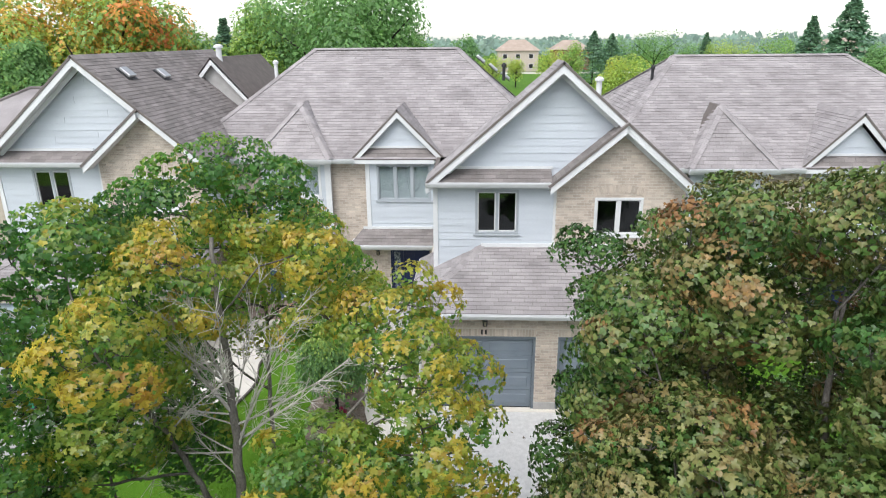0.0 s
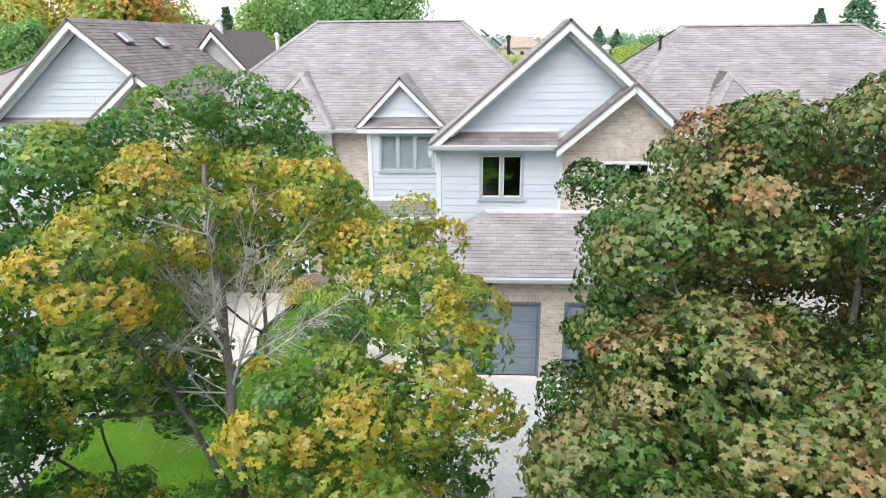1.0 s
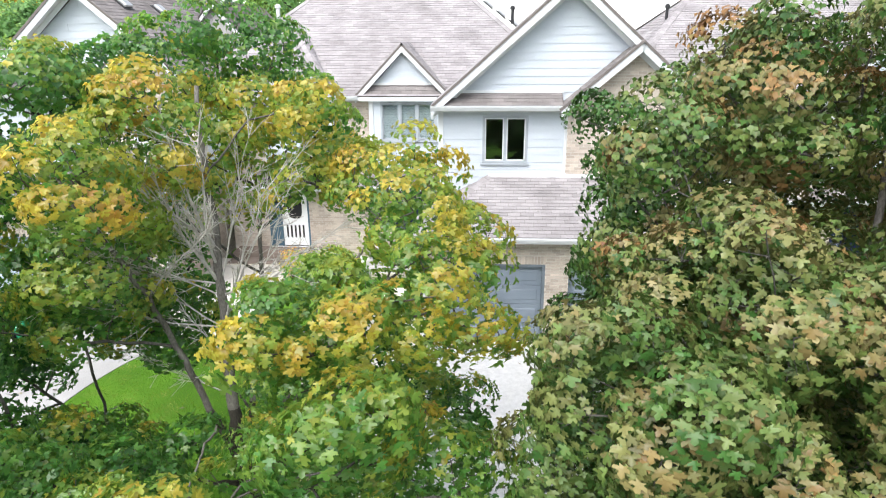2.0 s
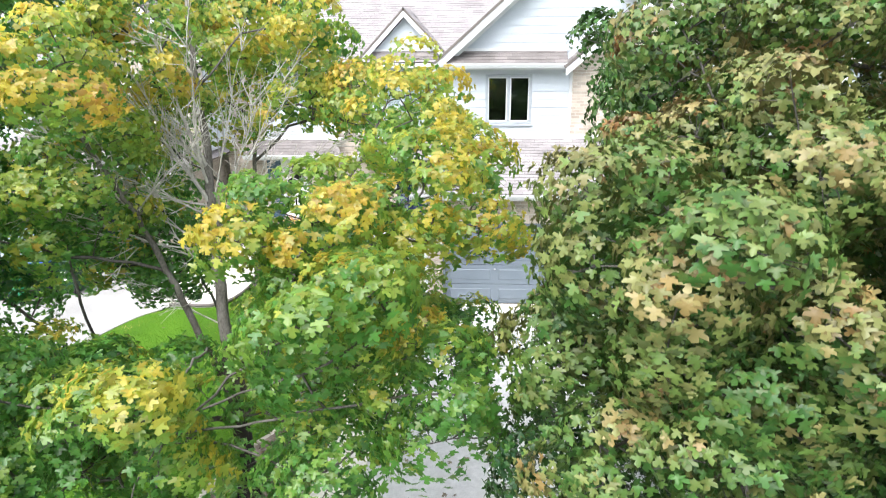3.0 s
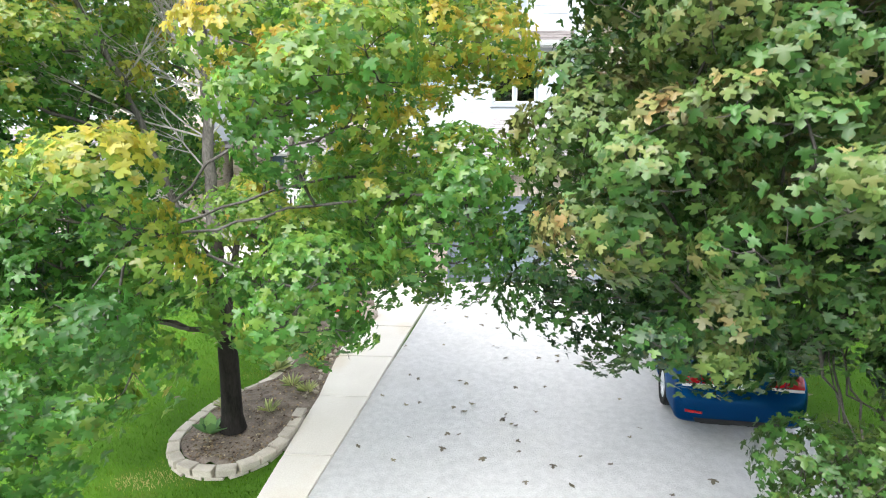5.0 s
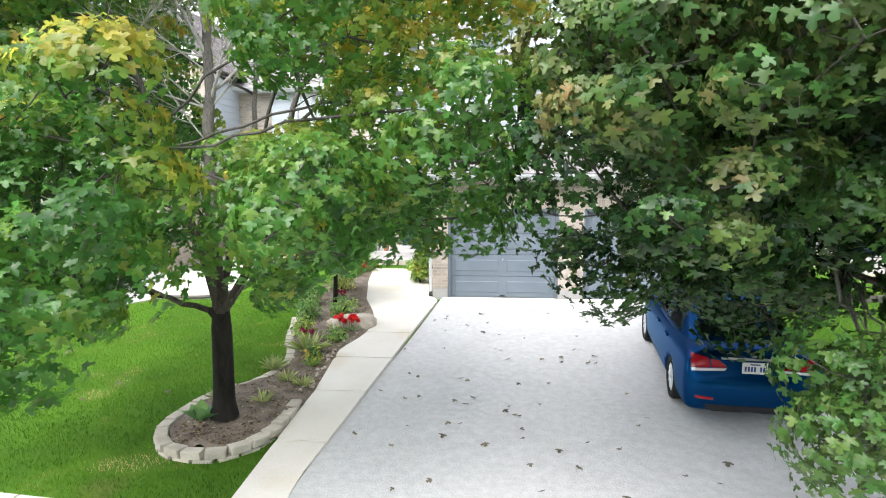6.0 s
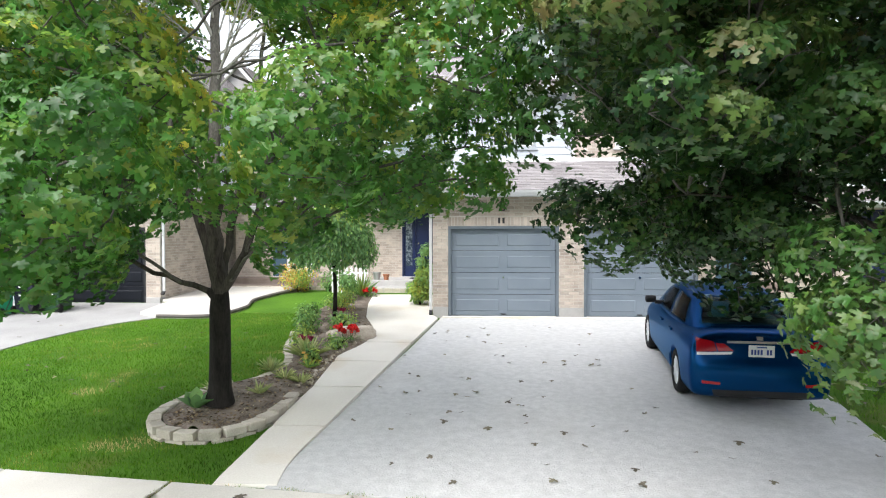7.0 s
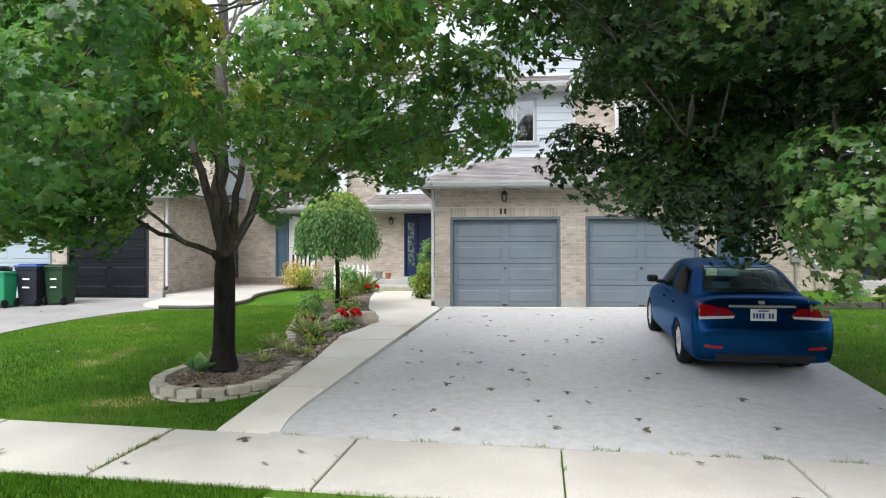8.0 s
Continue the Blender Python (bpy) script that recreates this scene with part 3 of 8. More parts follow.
# ---- a front block: two garages below, gabled upper floor above ----
def front_block(dx, dy, door_a, door_b, near, tag, opening=(2.96, 5.52), lift=0.0, east=5.9):
    X = lambda x: x + dx
    Y = lambda y: y + dy
    brick_txt = "buff brick garage wall with two door openings"
    before = set(bpy.data.objects)
    doors = [(X(-0.17), X(2.39), 0.0, 2.13), (X(opening[0]), X(opening[1]), 0.0, 2.13)]
    z0 = -0.25
    w = wall_front(f"wall_garage_{tag}", X(-0.53), X(east), 0.24, 2.34, Y(14.5), 0.25, [(a, b, 0.24, d) for a, b, c, d in doors] + [(a, b, 2.13, 2.34) for a, b, c, d in doors], "brick", brick_txt, pieces=not near)
    # upper courses, soldier course over each opening
    wall_front("upper_courses", X(-0.53), X(east), 2.34, 2.86, Y(14.5), 0.25, (), "brick", parent=w, pieces=not near)
    sol = Pieces()
    for a, b, c, d in doors:
        part("lintel", add_box(bmesh.new(), a, b, Y(14.5), Y(14.75), 2.13, 2.34), M_MORTAR, w)
        lay(sol, [(a, Y(14.5), 2.13), (b, Y(14.5), 2.13), (b, Y(14.5), 2.34), (a, Y(14.5), 2.34)], (a, Y(14.5), 2.13), (1, 0, 0), (0, 0, 1), 0.0762, 0.21, 0.011, 0.010, 0, 0, 0.4)
    sol.make("soldier_bricks", M_BRICK, w)
    for a, b in ((-0.53, -0.17), (2.39, opening[0]), (opening[1], east)):
        box("foundation", X(a) + 0.002, X(b) - 0.002, Y(14.47), Y(14.75), z0, 0.24, M_FOUND, w, 0.01)
    wall_side(f"wall_garage_west_{tag}", X(-0.53), Y(14.75), Y(20.6), 0.0, 2.9, 0.2, -1, "brick", "buff brick garage side wall")
    wall_side(f"wall_garage_east_{tag}", X(east), Y(14.75), Y(20.9), 0.0, 2.95, 0.2, 1, "brick", "buff brick side wall beside the neighbour's walk")
    garage_door(X(-0.17), X(2.39), 2.13, Y(14.5), door_a[0], door_a[1])
    garage_door(X(opening[0]), X(opening[1]), 2.13, Y(14.5), door_b[0], door_b[1])
    wall_lamp(X(1.09), Y(14.49), 2.62, "dark metal lantern above the garage door")
    # roof over the garages
    r = tagged(new("garage_roof"), "low brown shingled hip roof over the garages", "roof", kind="structure")
    ze, zt = 2.93, 3.86
    roof_plane(r, [(X(-0.85), Y(14.1), ze), (X(6.22), Y(14.1), ze), (X(5.1), Y(16.7), zt), (X(1.01), Y(16.7), zt)], M_SHINGLE, courses=not near)
    roof_plane(r, [(X(-0.85), Y(18.2), ze), (X(-0.85), Y(14.1), ze), (X(1.01), Y(16.7), zt), (X(1.01), Y(18.2), zt)], M_SHINGLE)
    roof_plane(r, [(X(6.22), Y(14.1), ze), (X(6.22), Y(18.2), ze), (X(5.1), Y(18.2), zt), (X(5.1), Y(16.7), zt)], M_SHINGLE)
    hip_caps(r, (X(-0.85), Y(14.1), ze), (X(1.01), Y(16.7), zt), M_SHINGLE)
    hip_caps(r, (X(6.22), Y(14.1), ze), (X(5.1), Y(16.7), zt), M_SHINGLE)
    box("soffit", X(-0.8), X(6.15), Y(14.13), Y(14.5), ze - 0.13, ze - 0.09, M_SOFFIT, r)
    box("fascia", X(-0.85), X(6.22), Y(14.1), Y(14.125), ze - 0.15, ze - 0.02, M_TRIM, r)
    box("side_fascia", X(-0.87), X(-0.852), Y(14.1), Y(18.2), ze - 0.15, ze - 0.02, M_TRIM, r)
    gutter(r, X(-0.9), X(6.25), Y(14.1), ze - 0.01)
    downspout(X(-0.585), Y(14.62), 0.05, 2.8, "white metal downspout at the garage corner")
    if tag == "left":
        downspout(X(east + 0.055), Y(14.62), 0.3, 2.8, "white metal downspout with a black foot at the neighbour's corner")
    # flashing strip where roof meets siding
    box("flashing", X(1.0), X(5.1), Y(16.62), Y(16.685), zt - 0.03, zt + 0.07, M_TRIM, r)
    # upper floor
    wx = (X(0.83), X(2.02), 4.2, 5.45)
    wx2 = (X(4.06), X(5.36), 4.18, 5.25)
    f = wall_front(f"wall_upper_{tag}", X(-0.27), X(3.03), 2.95, 5.72, Y(16.7), 0.25, [wx], "siding", "pale blue-grey horizontal siding on the upper floor")
    b = wall_front(f"wall_upper_brick_{tag}", X(3.03), X(6.15), 2.95, 5.9, Y(16.64), 0.31, [wx2], "brick", "buff brick upper wall under a small gable")
    tri = bmesh.new()
    add_prism(tri, [(X(3.03), Y(16.64), 5.9), (X(6.15), Y(16.64), 5.9), (X(4.62), Y(16.64), 7.2)], (0, 0.06, 0))
    part("gable_wall", tri, M_MORTAR, b)
    pc = Pieces()
    lay(pc, [(X(3.03), Y(16.64), 5.9), (X(6.15), Y(16.64), 5.9), (X(4.62), Y(16.64), 7.2)], (0, Y(16.64), 0), (1, 0, 0), (0, 0, 1), BRICK_W, BRICK_H, JOINT, 0.009, 0.5, 0, 0.5)
    # arched header over the brick window
    for k in range(17):
        a = -0.62 + 1.24 * k / 16
        cx, cz = (wx2[0] + wx2[1]) / 2 + a * 1.02, 5.30 + 0.11 * (1 - (a / 0.62) ** 2)
        t = Vector((math.sin(a * 0.5), 0, math.cos(a * 0.5)))
        s = Vector((t.z, 0, -t.x))
        o = Vector((cx, Y(16.628), cz))
        base = [o - s * 0.034, o + s * 0.034, o + s * 0.034 + t * 0.2, o - s * 0.034 + t * 0.2]
        pc.add(base, [q + Vector((0, -0.014, 0)) for q in base])
    pc.make("gable_bricks", M_BRICK, b)
    window(*wx, Y(16.7), 2, M_GREYTRIM, "dark two-pane window with grey frame in pale siding", group="upper windows")
    window(*wx2, Y(16.64), 2, M_TRIM, "white-framed sliding window under a brick arch", group="upper windows")
    for a, bb in ((-0.33, -0.2), (2.96, 3.06)):
        box("corner_board", X(a), X(bb), Y(16.66 if a < 0 else 16.67), Y(16.72), 3.0 if a < 0 else 3.87, 5.66, M_TRIM, f, 0.006)
    wall_side(f"wall_upper_west_{tag}", X(-0.27), Y(16.95), Y(20.6), 2.95, 5.72, 0.2, -1, "siding", "pale horizontal siding on the side wall")
    wall_side(f"wall_upper_east_{tag}", X(6.15), Y(16.95), Y(21), 2.95, 5.72, 0.2, 1, "siding", "pale horizontal siding on the side wall")
    # gable: siding triangle, white rake boards, pent strip of shingles
    tri = bmesh.new()
    add_prism(tri, [(X(-0.27), Y(16.76), 5.72), (X(6.15), Y(16.76), 5.72), (X(3.0), Y(16.76), 8.45)], (0, 0.15, 0))
    g = tagged(part(f"wall_gable_{tag}", tri, M_SIDING), "pale siding gable with white rake boards", "gable", kind="structure")
    pc = Pieces()
    lay(pc, [(X(-0.2), Y(16.76), 5.78), (X(6.1), Y(16.76), 5.78), (X(3.0), Y(16.76), 8.45)], (X(0), Y(16.76), 0.03), (1, 0, 0), (0, 0, 1), 3.7, 0.2, 0.004, 0.018, 0.37, 0.014)
    pc.make("siding_boards", M_SIDING, g)
    rr = tagged(new("main_roof"), "steep brown shingled gable roof with white rakes", "roof", kind="structure")
    gable_roof_set(rr, X(-0.5), X(6.5), X(3.0), Y(16.22), Y(26.5 if tag == "left" else 17.5), 5.74, 8.79, M_SHINGLE if near or tag == "right" else M_SHINGLE_DARK)
    if tag != "left":
        part("rear_gable_wall", add_prism(bmesh.new(), [(X(-0.4), Y(17.3), 5.74), (X(6.4), Y(17.3), 5.74), (X(3.0), Y(17.3), 8.7)], (0, 0.12, 0)), M_SIDING, rr)
        box("flat_deck", X(-0.4), X(6.4), Y(17.45), Y(24.0), 5.62, 5.72, M_UNDERLAY, rr)
    sl = Vector((3.5, 0, 3.05)).normalized()
    for s in (-1, 1):
        e, a = Vector((X(3.0 + 3.5 * s), Y(16.24), 5.74 - 0.03)), Vector((X(3.0), Y(16.24), 8.79 - 0.03))
        down = Vector((0, 0, -0.25))
        part("rake_board", add_prism(bmesh.new(), [e, a, a + down, e + down], (0, 0.035, 0)), M_TRIM, rr)
        part("rake_soffit", add_prism(bmesh.new(), [e + Vector((0, 0.036, -0.2)), a + Vector((0, 0.036, -0.2)), a + Vector((0, 0.5, -0.2)), e + Vector((0, 0.5, -0.2))], (0, 0, 0.02)), M_SOFFIT, rr)
        part("rake_shadow_board", add_prism(bmesh.new(), [e + Vector((0, 0.3, -0.08)), a + Vector((0, 0.3, -0.08)), a + Vector((0, 0.3, -0.36)), e + Vector((0, 0.3, -0.36))], (0, 0.03, 0)), M_TRIM, rr)
    roof_plane(rr, [(X(-0.35), Y(16.28), 5.74), (X(2.86), Y(16.28), 5.74), (X(2.86), Y(16.74), 6.02), (X(0.0), Y(16.74), 6.02)], M_SHINGLE_DARK, "pent_strip")
    box("pent_trim", X(0.1), X(2.9), Y(16.7), Y(16.74), 6.02, 6.09, M_TRIM, rr)
    box("pent_soffit", X(-0.3), X(2.86), Y(16.3), Y(16.7), 5.60, 5.63, M_SOFFIT, rr)
    gutter(rr, X(-0.5), X(2.9), Y(16.28), 5.74)
    box("pent_fascia", X(-0.48), X(2.88), Y(16.281), Y(16.3), 5.58, 5.73, M_TRIM, rr)
    # the smaller brick gable, proud of the siding, with its own rake
    e, a = Vector((X(2.80), Y(16.14), 5.68)), Vector((X(4.66), Y(16.14), 7.26))
    part("small_rake", add_prism(bmesh.new(), [e, a, a + Vector((0, 0, -0.24)), e + Vector((0, 0, -0.24))], (0, 0.035, 0)), M_TRIM, rr)
    part("small_rake_soffit", add_prism(bmesh.new(), [e + Vector((0, 0.04, -0.2)), a + Vector((0, 0.04, -0.2)), a + Vector((0, 0.5, -0.2)), e + Vector((0, 0.5, -0.2))], (0, 0, 0.02)), M_SOFFIT, rr)
    roof_plane(rr, [(X(2.74), Y(16.76), 5.66), (X(2.74), Y(16.12), 5.66), (X(4.68), Y(16.12), 7.31), (X(4.68), Y(16.76), 7.31)], M_SHINGLE_DARK, "small_slope")
    # the upper floor of a unit may stand a little higher
    for ob in set(bpy.data.objects) - before:
        if ob.parent is None and ob.name.startswith(("wall_upper", "wall_gable", "main_roof", "window")):
            ob.location.z += lift
    return rr


# ---- a recessed middle block with two front doors under a hip roof ----
def middle_block(dx, dy, tag, ridge=(-5.4, 0.15, 9.02)):
    X = lambda x: x + dx
    Y = lambda y: y + dy
    bay = (X(-2.43), X(-0.62), 4.22, 5.46)
    bay2 = (X(-5.52), X(-4.3), 4.32, 5.46)
    door = (X(-2.08), X(-0.72), 0.52, 2.62)
    door2 = (X(-6.46), X(-5.05), 0.52, 2.62)
    wall_front(f"wall_middle_{tag}", X(-7.75), X(-0.3), 0.0, 5.62, Y(20.6), 0.25, [bay, bay2, door, door2], "brick", "buff brick front wall set back between the garages")
    # bay in siding over our door
    b = wall_front(f"wall_bay_{tag}", X(-2.76), X(-0.5), 3.1, 5.62, Y(20.38), 0.215, [bay], "siding", "pale siding bay with a three-pane window")
    box("corner_board", X(-2.8), X(-2.66), Y(20.34), Y(20.375), 3.1, 5.6, M_TRIM, b, 0.006)
    box("side_board", X(-2.80), X(-2.77), Y(20.376), Y(20.6), 3.1, 5.6, M_TRIM, b)
    window(*bay, Y(20.38), 3, M_GREYTRIM, "grey three-pane window with pale blinds above the front door", blind=True, group="upper windows")
    c = wall_front(f"wall_bay_west_{tag}", X(-6.3), X(-4.0), 3.1, 5.62, Y(20.38), 0.215, [bay2], "siding", "pale siding bay with a two-pane window")
    box("corner_board", X(-4.16), X(-3.96), Y(20.34), Y(20.375), 3.1, 5.6, M_TRIM, c, 0.006)
    window(*bay2, Y(20.38), 2, M_TRIM, "pale two-pane window with a drawn blind", blind=True, group="upper windows")
    # small gable over the bay
    r = tagged(new("bay_gable_roof"), "small white-trimmed gable over the bay window", "roof", kind="structure")
    ze, za = 5.68, 7.24
    gable_roof_set(r, X(-3.2), X(-0.14), X(-1.67), Y(20.15), Y(23.2), ze, za, M_SHINGLE)
    for s in (-1, 1):
        e, a = Vector((X(-1.67 + 1.53 * s), Y(20.16), ze - 0.02)), Vector((X(-1.67), Y(20.16), za - 0.02))
        part("rake_board", add_prism(bmesh.new(), [e, a, a + Vector((0, 0, -0.24)), e + Vector((0, 0, -0.24))], (0, 0.035, 0)), M_TRIM, r)
    tri = add_prism(bmesh.new(), [(X(-2.95), Y(20.42), 5.66), (X(-0.4), Y(20.42), 5.66), (X(-1.67), Y(20.42), 6.98)], (0, 0.1, 0))
    part("gable_siding", tri, M_SIDING, r)
    pc = Pieces()
    lay(pc, [(X(-2.9), Y(20.42), 5.7), (X(-0.45), Y(20.42), 5.7), (X(-1.67), Y(20.42), 6.98)], (0, Y(20.42), 0.03), (1, 0, 0), (0, 0, 1), 3.7, 0.2, 0.004, 0.018, 0.37, 0.014)
    pc.make("siding_boards", M_SIDING, r)
    roof_plane(r, [(X(-3.0), Y(20.2), 5.7), (X(-0.34), Y(20.2), 5.7), (X(-0.55), Y(20.42), 5.98), (X(-2.8), Y(20.42), 5.98)], M_SHINGLE_DARK, "pent_strip")
    box("pent_trim", X(-2.75), X(-0.6), Y(20.38), Y(20.415), 5.98, 6.05, M_TRIM, r)
    box("pent_fascia", X(-3.2), X(-0.14), Y(20.19), Y(20.21), 5.54, 5.69, M_TRIM, r)
    box("pent_soffit", X(-3.1), X(-0.3), Y(20.215), Y(20.6), 5.58, 5.61, M_SOFFIT, r)
    # porch canopies
    for cx0, cx1, mat in ((-3.35, -0.54, M_SHINGLE_DARK), (-6.9, -3.72, M_SHINGLE_DARK)):
        k = tagged(new("porch_canopy"), "shingled porch canopy with a white gutter over the front door", "canopy", kind="structure")
        roof_plane(k, [(X(cx0), Y(19.75), 2.84), (X(cx1), Y(19.75), 2.84), (X(cx1 - (0.3 if cx1 < -1 else 0)), Y(20.4), 3.26), (X(cx0 + 0.4), Y(20.4), 3.26)], mat)
        box("soffit", X(cx0 + 0.04), X(cx1), Y(19.8), Y(20.6), 2.66, 2.70, M_SOFFIT, k)
        box("fascia", X(cx0), X(cx1), Y(19.75), Y(19.79), 2.67, 2.82, M_TRIM, k)
        box("end_board", X(cx0), X(cx0 + 0.03), Y(19.8), Y(20.6), 2.71, 2.82, M_TRIM, k)
        box("flashing", X(cx0 + 0.4), X(cx1 - 0.05), Y(20.33), Y(20.37), 3.24, 3.32, M_TRIM, k)
        gutter(k, X(cx0 - 0.02), X(cx1), Y(19.75), 2.84)
    # porches
    for n_, a, bb, y0 in (("porch", -2.9, -0.55, 18.6), ("neighbour_porch", -7.6, -4.3, 19.3)):
        o = tagged(new(n_), "low concrete and stone porch step at the entrance", "porch", kind="structure")
        box("landing", X(a), X(bb), Y(y0 + 0.6), Y(20.6), 0.0, 0.5, M_FOUND if n_ == "porch" else M_PORCH, o, 0.02)
        box("tread", X(a), X(bb), Y(y0), Y(y0 + 0.6), 0.0, 0.33, M_FOUND if n_ == "porch" else M_PORCH, o, 0.02)
        nst = 9
        for i in range(nst):
            ww = (bb - a) / nst
            box("facing_stone", X(a + i * ww + 0.008), X(a + (i + 1) * ww - 0.008), Y(y0 - 0.03), Y(y0), 0.12, 0.3, M_BLOCK, o, 0.008)
    front_door(*door, Y(20.6), M_NAVY, "navy blue front door with a glazed sidelight", True)
    front_door(*door2, Y(20.6), M_TEAL if tag == "right" else M_WHITE_PAINT, "blue-grey front door with sidelight" if tag == "right" else "white storm door with an oval glass and a blue-grey sidelight", False)
    wall_lamp(X(-2.5), Y(20.59), 2.4, "small black lantern beside the front door")
    # hip roof with a hipped bump over the west bay
    h = tagged(new("hip_roof"), "broad brown shingled hip roof", "roof", kind="structure")
    ze, zr = 5.66, ridge[2]
    e0, e1, ya, yr, yb = -9.2, 4.0, 20.12, 25.3, 30.5
    L, R = (X(ridge[0]), Y(yr), zr), (X(ridge[1]), Y(yr), zr)
    roof_plane(h, [(X(e0), Y(ya), ze), (X(e1), Y(ya), ze), R, L], M_SHINGLE)
    roof_plane(h, [(X(e1), Y(ya), ze), (X(e1), Y(yb), ze), R], M_SHINGLE)
    roof_plane(h, [(X(e0), Y(yb), ze), (X(e0), Y(ya), ze), L], M_SHINGLE)
    roof_plane(h, [(X(e1), Y(yb), ze), (X(e0), Y(yb), ze), L, R], M_SHINGLE, courses=False)
    for p, q in ((L, R), ((X(e0), Y(ya), ze), L), ((X(e1), Y(ya), ze), R), ((X(e1), Y(yb), ze), R), ((X(e0), Y(yb), ze), L)):
        hip_caps(h, p, q, M_SHINGLE)
    box("fascia", X(-7.7), X(-0.5), Y(20.14), Y(20.17), ze - 0.16, ze - 0.03, M_TRIM, h)
    box("soffit", X(-7.7), X(-0.5), Y(20.171), Y(20.6), ze - 0.15, ze - 0.12, M_SOFFIT, h)
    gutter(h, X(-7.7), X(-3.1), Y(20.12), ze)
    t0, t1, ta = -6.5, -3.85, Vector((X(-5.15), Y(21.7), 7.3))
    tb = Vector((X(-5.15), Y(22.7), 7.34))
    A, B = Vector((X(t0), Y(19.95), ze + 0.02)), Vector((X(t1), Y(19.95), ze + 0.02))
    roof_plane(h, [A, B, ta], M_SHINGLE, "bump_front")
    roof_plane(h, [Vector((X(t0), Y(21), ze + 0.02)), A, ta, tb], M_SHINGLE, "bump_west")
    roof_plane(h, [B, Vector((X(t1), Y(21), ze + 0.02)), tb, ta], M_SHINGLE, "bump_east")
    hip_caps(h, A, ta, M_SHINGLE)
    hip_caps(h, B, ta, M_SHINGLE)
    box("bump_fascia", X(t0), X(t1), Y(19.95), Y(19.98), ze - 0.16, ze - 0.01, M_TRIM, h)
    gutter(h, X(t0), X(t1 + 0.03), Y(19.95), ze + 0.02)
    # rear closing wall
    tagged(box(f"wall_rear_{tag}", X(-8.5), X(5.9), Y(29.8), Y(30.0), 0, 5.6, M_MORTAR), "plain rear wall", "wall", kind="structure")
    return h


M_SIDELIGHT = surface("leaded_glass", (0.03, 0.045, 0.07), (0.28, 0.32, 0.36), 0.15, 9, 30, 0.3, spread=(0.45, 0.6))


def front_door(x0, x1, z0, z1, y, material, label, navy):
    d = thing("front_door", (x0 + x1) / 2, y, z0, 0, label, "front door")
    w, h = x1 - x0, z1 - z0
    side = 0.42
    f = 0.06
    fm = material if navy else M_TEAL
    for a, b in ((0, f), (side - f / 2, side + f / 2), (w - f, w)):
        box("jamb", a - w / 2, b - w / 2, -0.02, 0.1, 0.0, h - f, fm, d, 0.005)
    box("head", -w / 2, w / 2, -0.02, 0.1, h - f, h, fm, d, 0.005)
    sd = box("sidelight", f - w / 2, side - f / 2 - w / 2, 0.04, 0.08, 0.0, h - f, fm, d)
    box("sidelight_glass", 0.12 - w / 2, side - 0.09 - w / 2, 0.03, 0.0385, 0.35, h - 0.3, M_SIDELIGHT if navy else M_TEAL, sd)
    a, b = side + f / 2 - w / 2, w / 2 - f
    leaf = box("door_leaf", a, b, 0.04, 0.085, 0.01, h - f - 0.005, material, d, 0.004)
    if navy:
        for zz0, zz1 in ((0.2, 0.75), (0.9, h - 0.35)):
            for s in (0, 1):
                m = (b - a) / 2
                box("raised_panel", a + 0.09 + s * (m - 0.03), a + m - 0.05 + s * (m - 0.03), 0.028, 0.0395, zz0, zz1, material, leaf, 0.006)
        part("knob", add_lathe(bmesh.new(), [(0.02, 0), (0.03, 0.02), (0.03, 0.035), (0.01, 0.05)], 10, 0, 0, 0), M_BRASS, leaf, "brass knob")
        bpy.context.view_layer.update()
        k = leaf.children[-1]
        k.matrix_basis = pose(a + 0.09, 0.04, 0.95, 90, 0, 0)
        box("dead_bolt", a + 0.07, a + 0.11, 0.02, 0.0395, 1.08, 1.12, M_BRASS, leaf, 0.008, "brass dead bolt")
    else:
        bm = bmesh.new()
        pts = [(( a + b) / 2 + 0.25 * math.copysign(abs(math.cos(q)) ** 0.6, math.cos(q)), 0.034, 1.4 + 0.42 * math.copysign(abs(math.sin(q)) ** 0.6, math.sin(q))) for q in [2 * math.pi * i / 28 for i in range(28)]]
        add_prism(bm, pts, (0, 0.005, 0))
        part("oval_glass", bm, M_DARK, leaf)
        for i in range(5):
            box("grille_bar", a + 0.12 + i * 0.14, a + 0.18 + i * 0.14, 0.032, 0.0395, 0.3, 0.75, M_DARK, leaf)
        box("lever", a + 0.05, a + 0.16, 0.0, 0.0395, 0.98, 1.01, M_CHROME, leaf, 0.006)
    box("threshold", -w / 2, w / 2, -0.06, 0.1, -0.03, 0.0, M_TRIM, d, 0.006)
    # near-black backing in place of the dim hall behind the door
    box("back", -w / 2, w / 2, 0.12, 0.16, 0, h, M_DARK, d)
    return d


front_block(0, 0, (M_DOOR_GREY, "grey sectional garage door with raised panels"), (M_DOOR_GREY, "grey sectional garage door behind the parked car"), True, "centre")
front_block(-13.63, 1.75, (M_DOOR_LIGHT, "pale blue sectional garage door beside the bins"), (M_DOOR_BLACK, "black sectional garage door with raised panels"), False, "left", (2.82, 5.16), 0.2, 5.56)
middle_block(0, 0, "centre")
middle_block(13.6, -1.5, "right", (-5.7, 0.3, 8.72))
low = thing("low_house", -18, 26, 0, 0, "low buff brick house wing with a grey hip roof", "house")
box("wall", -3.6, 4.2, -3.6, 5.0, 0, 5.2, M_BRICK, low)
hip = bmesh.new()
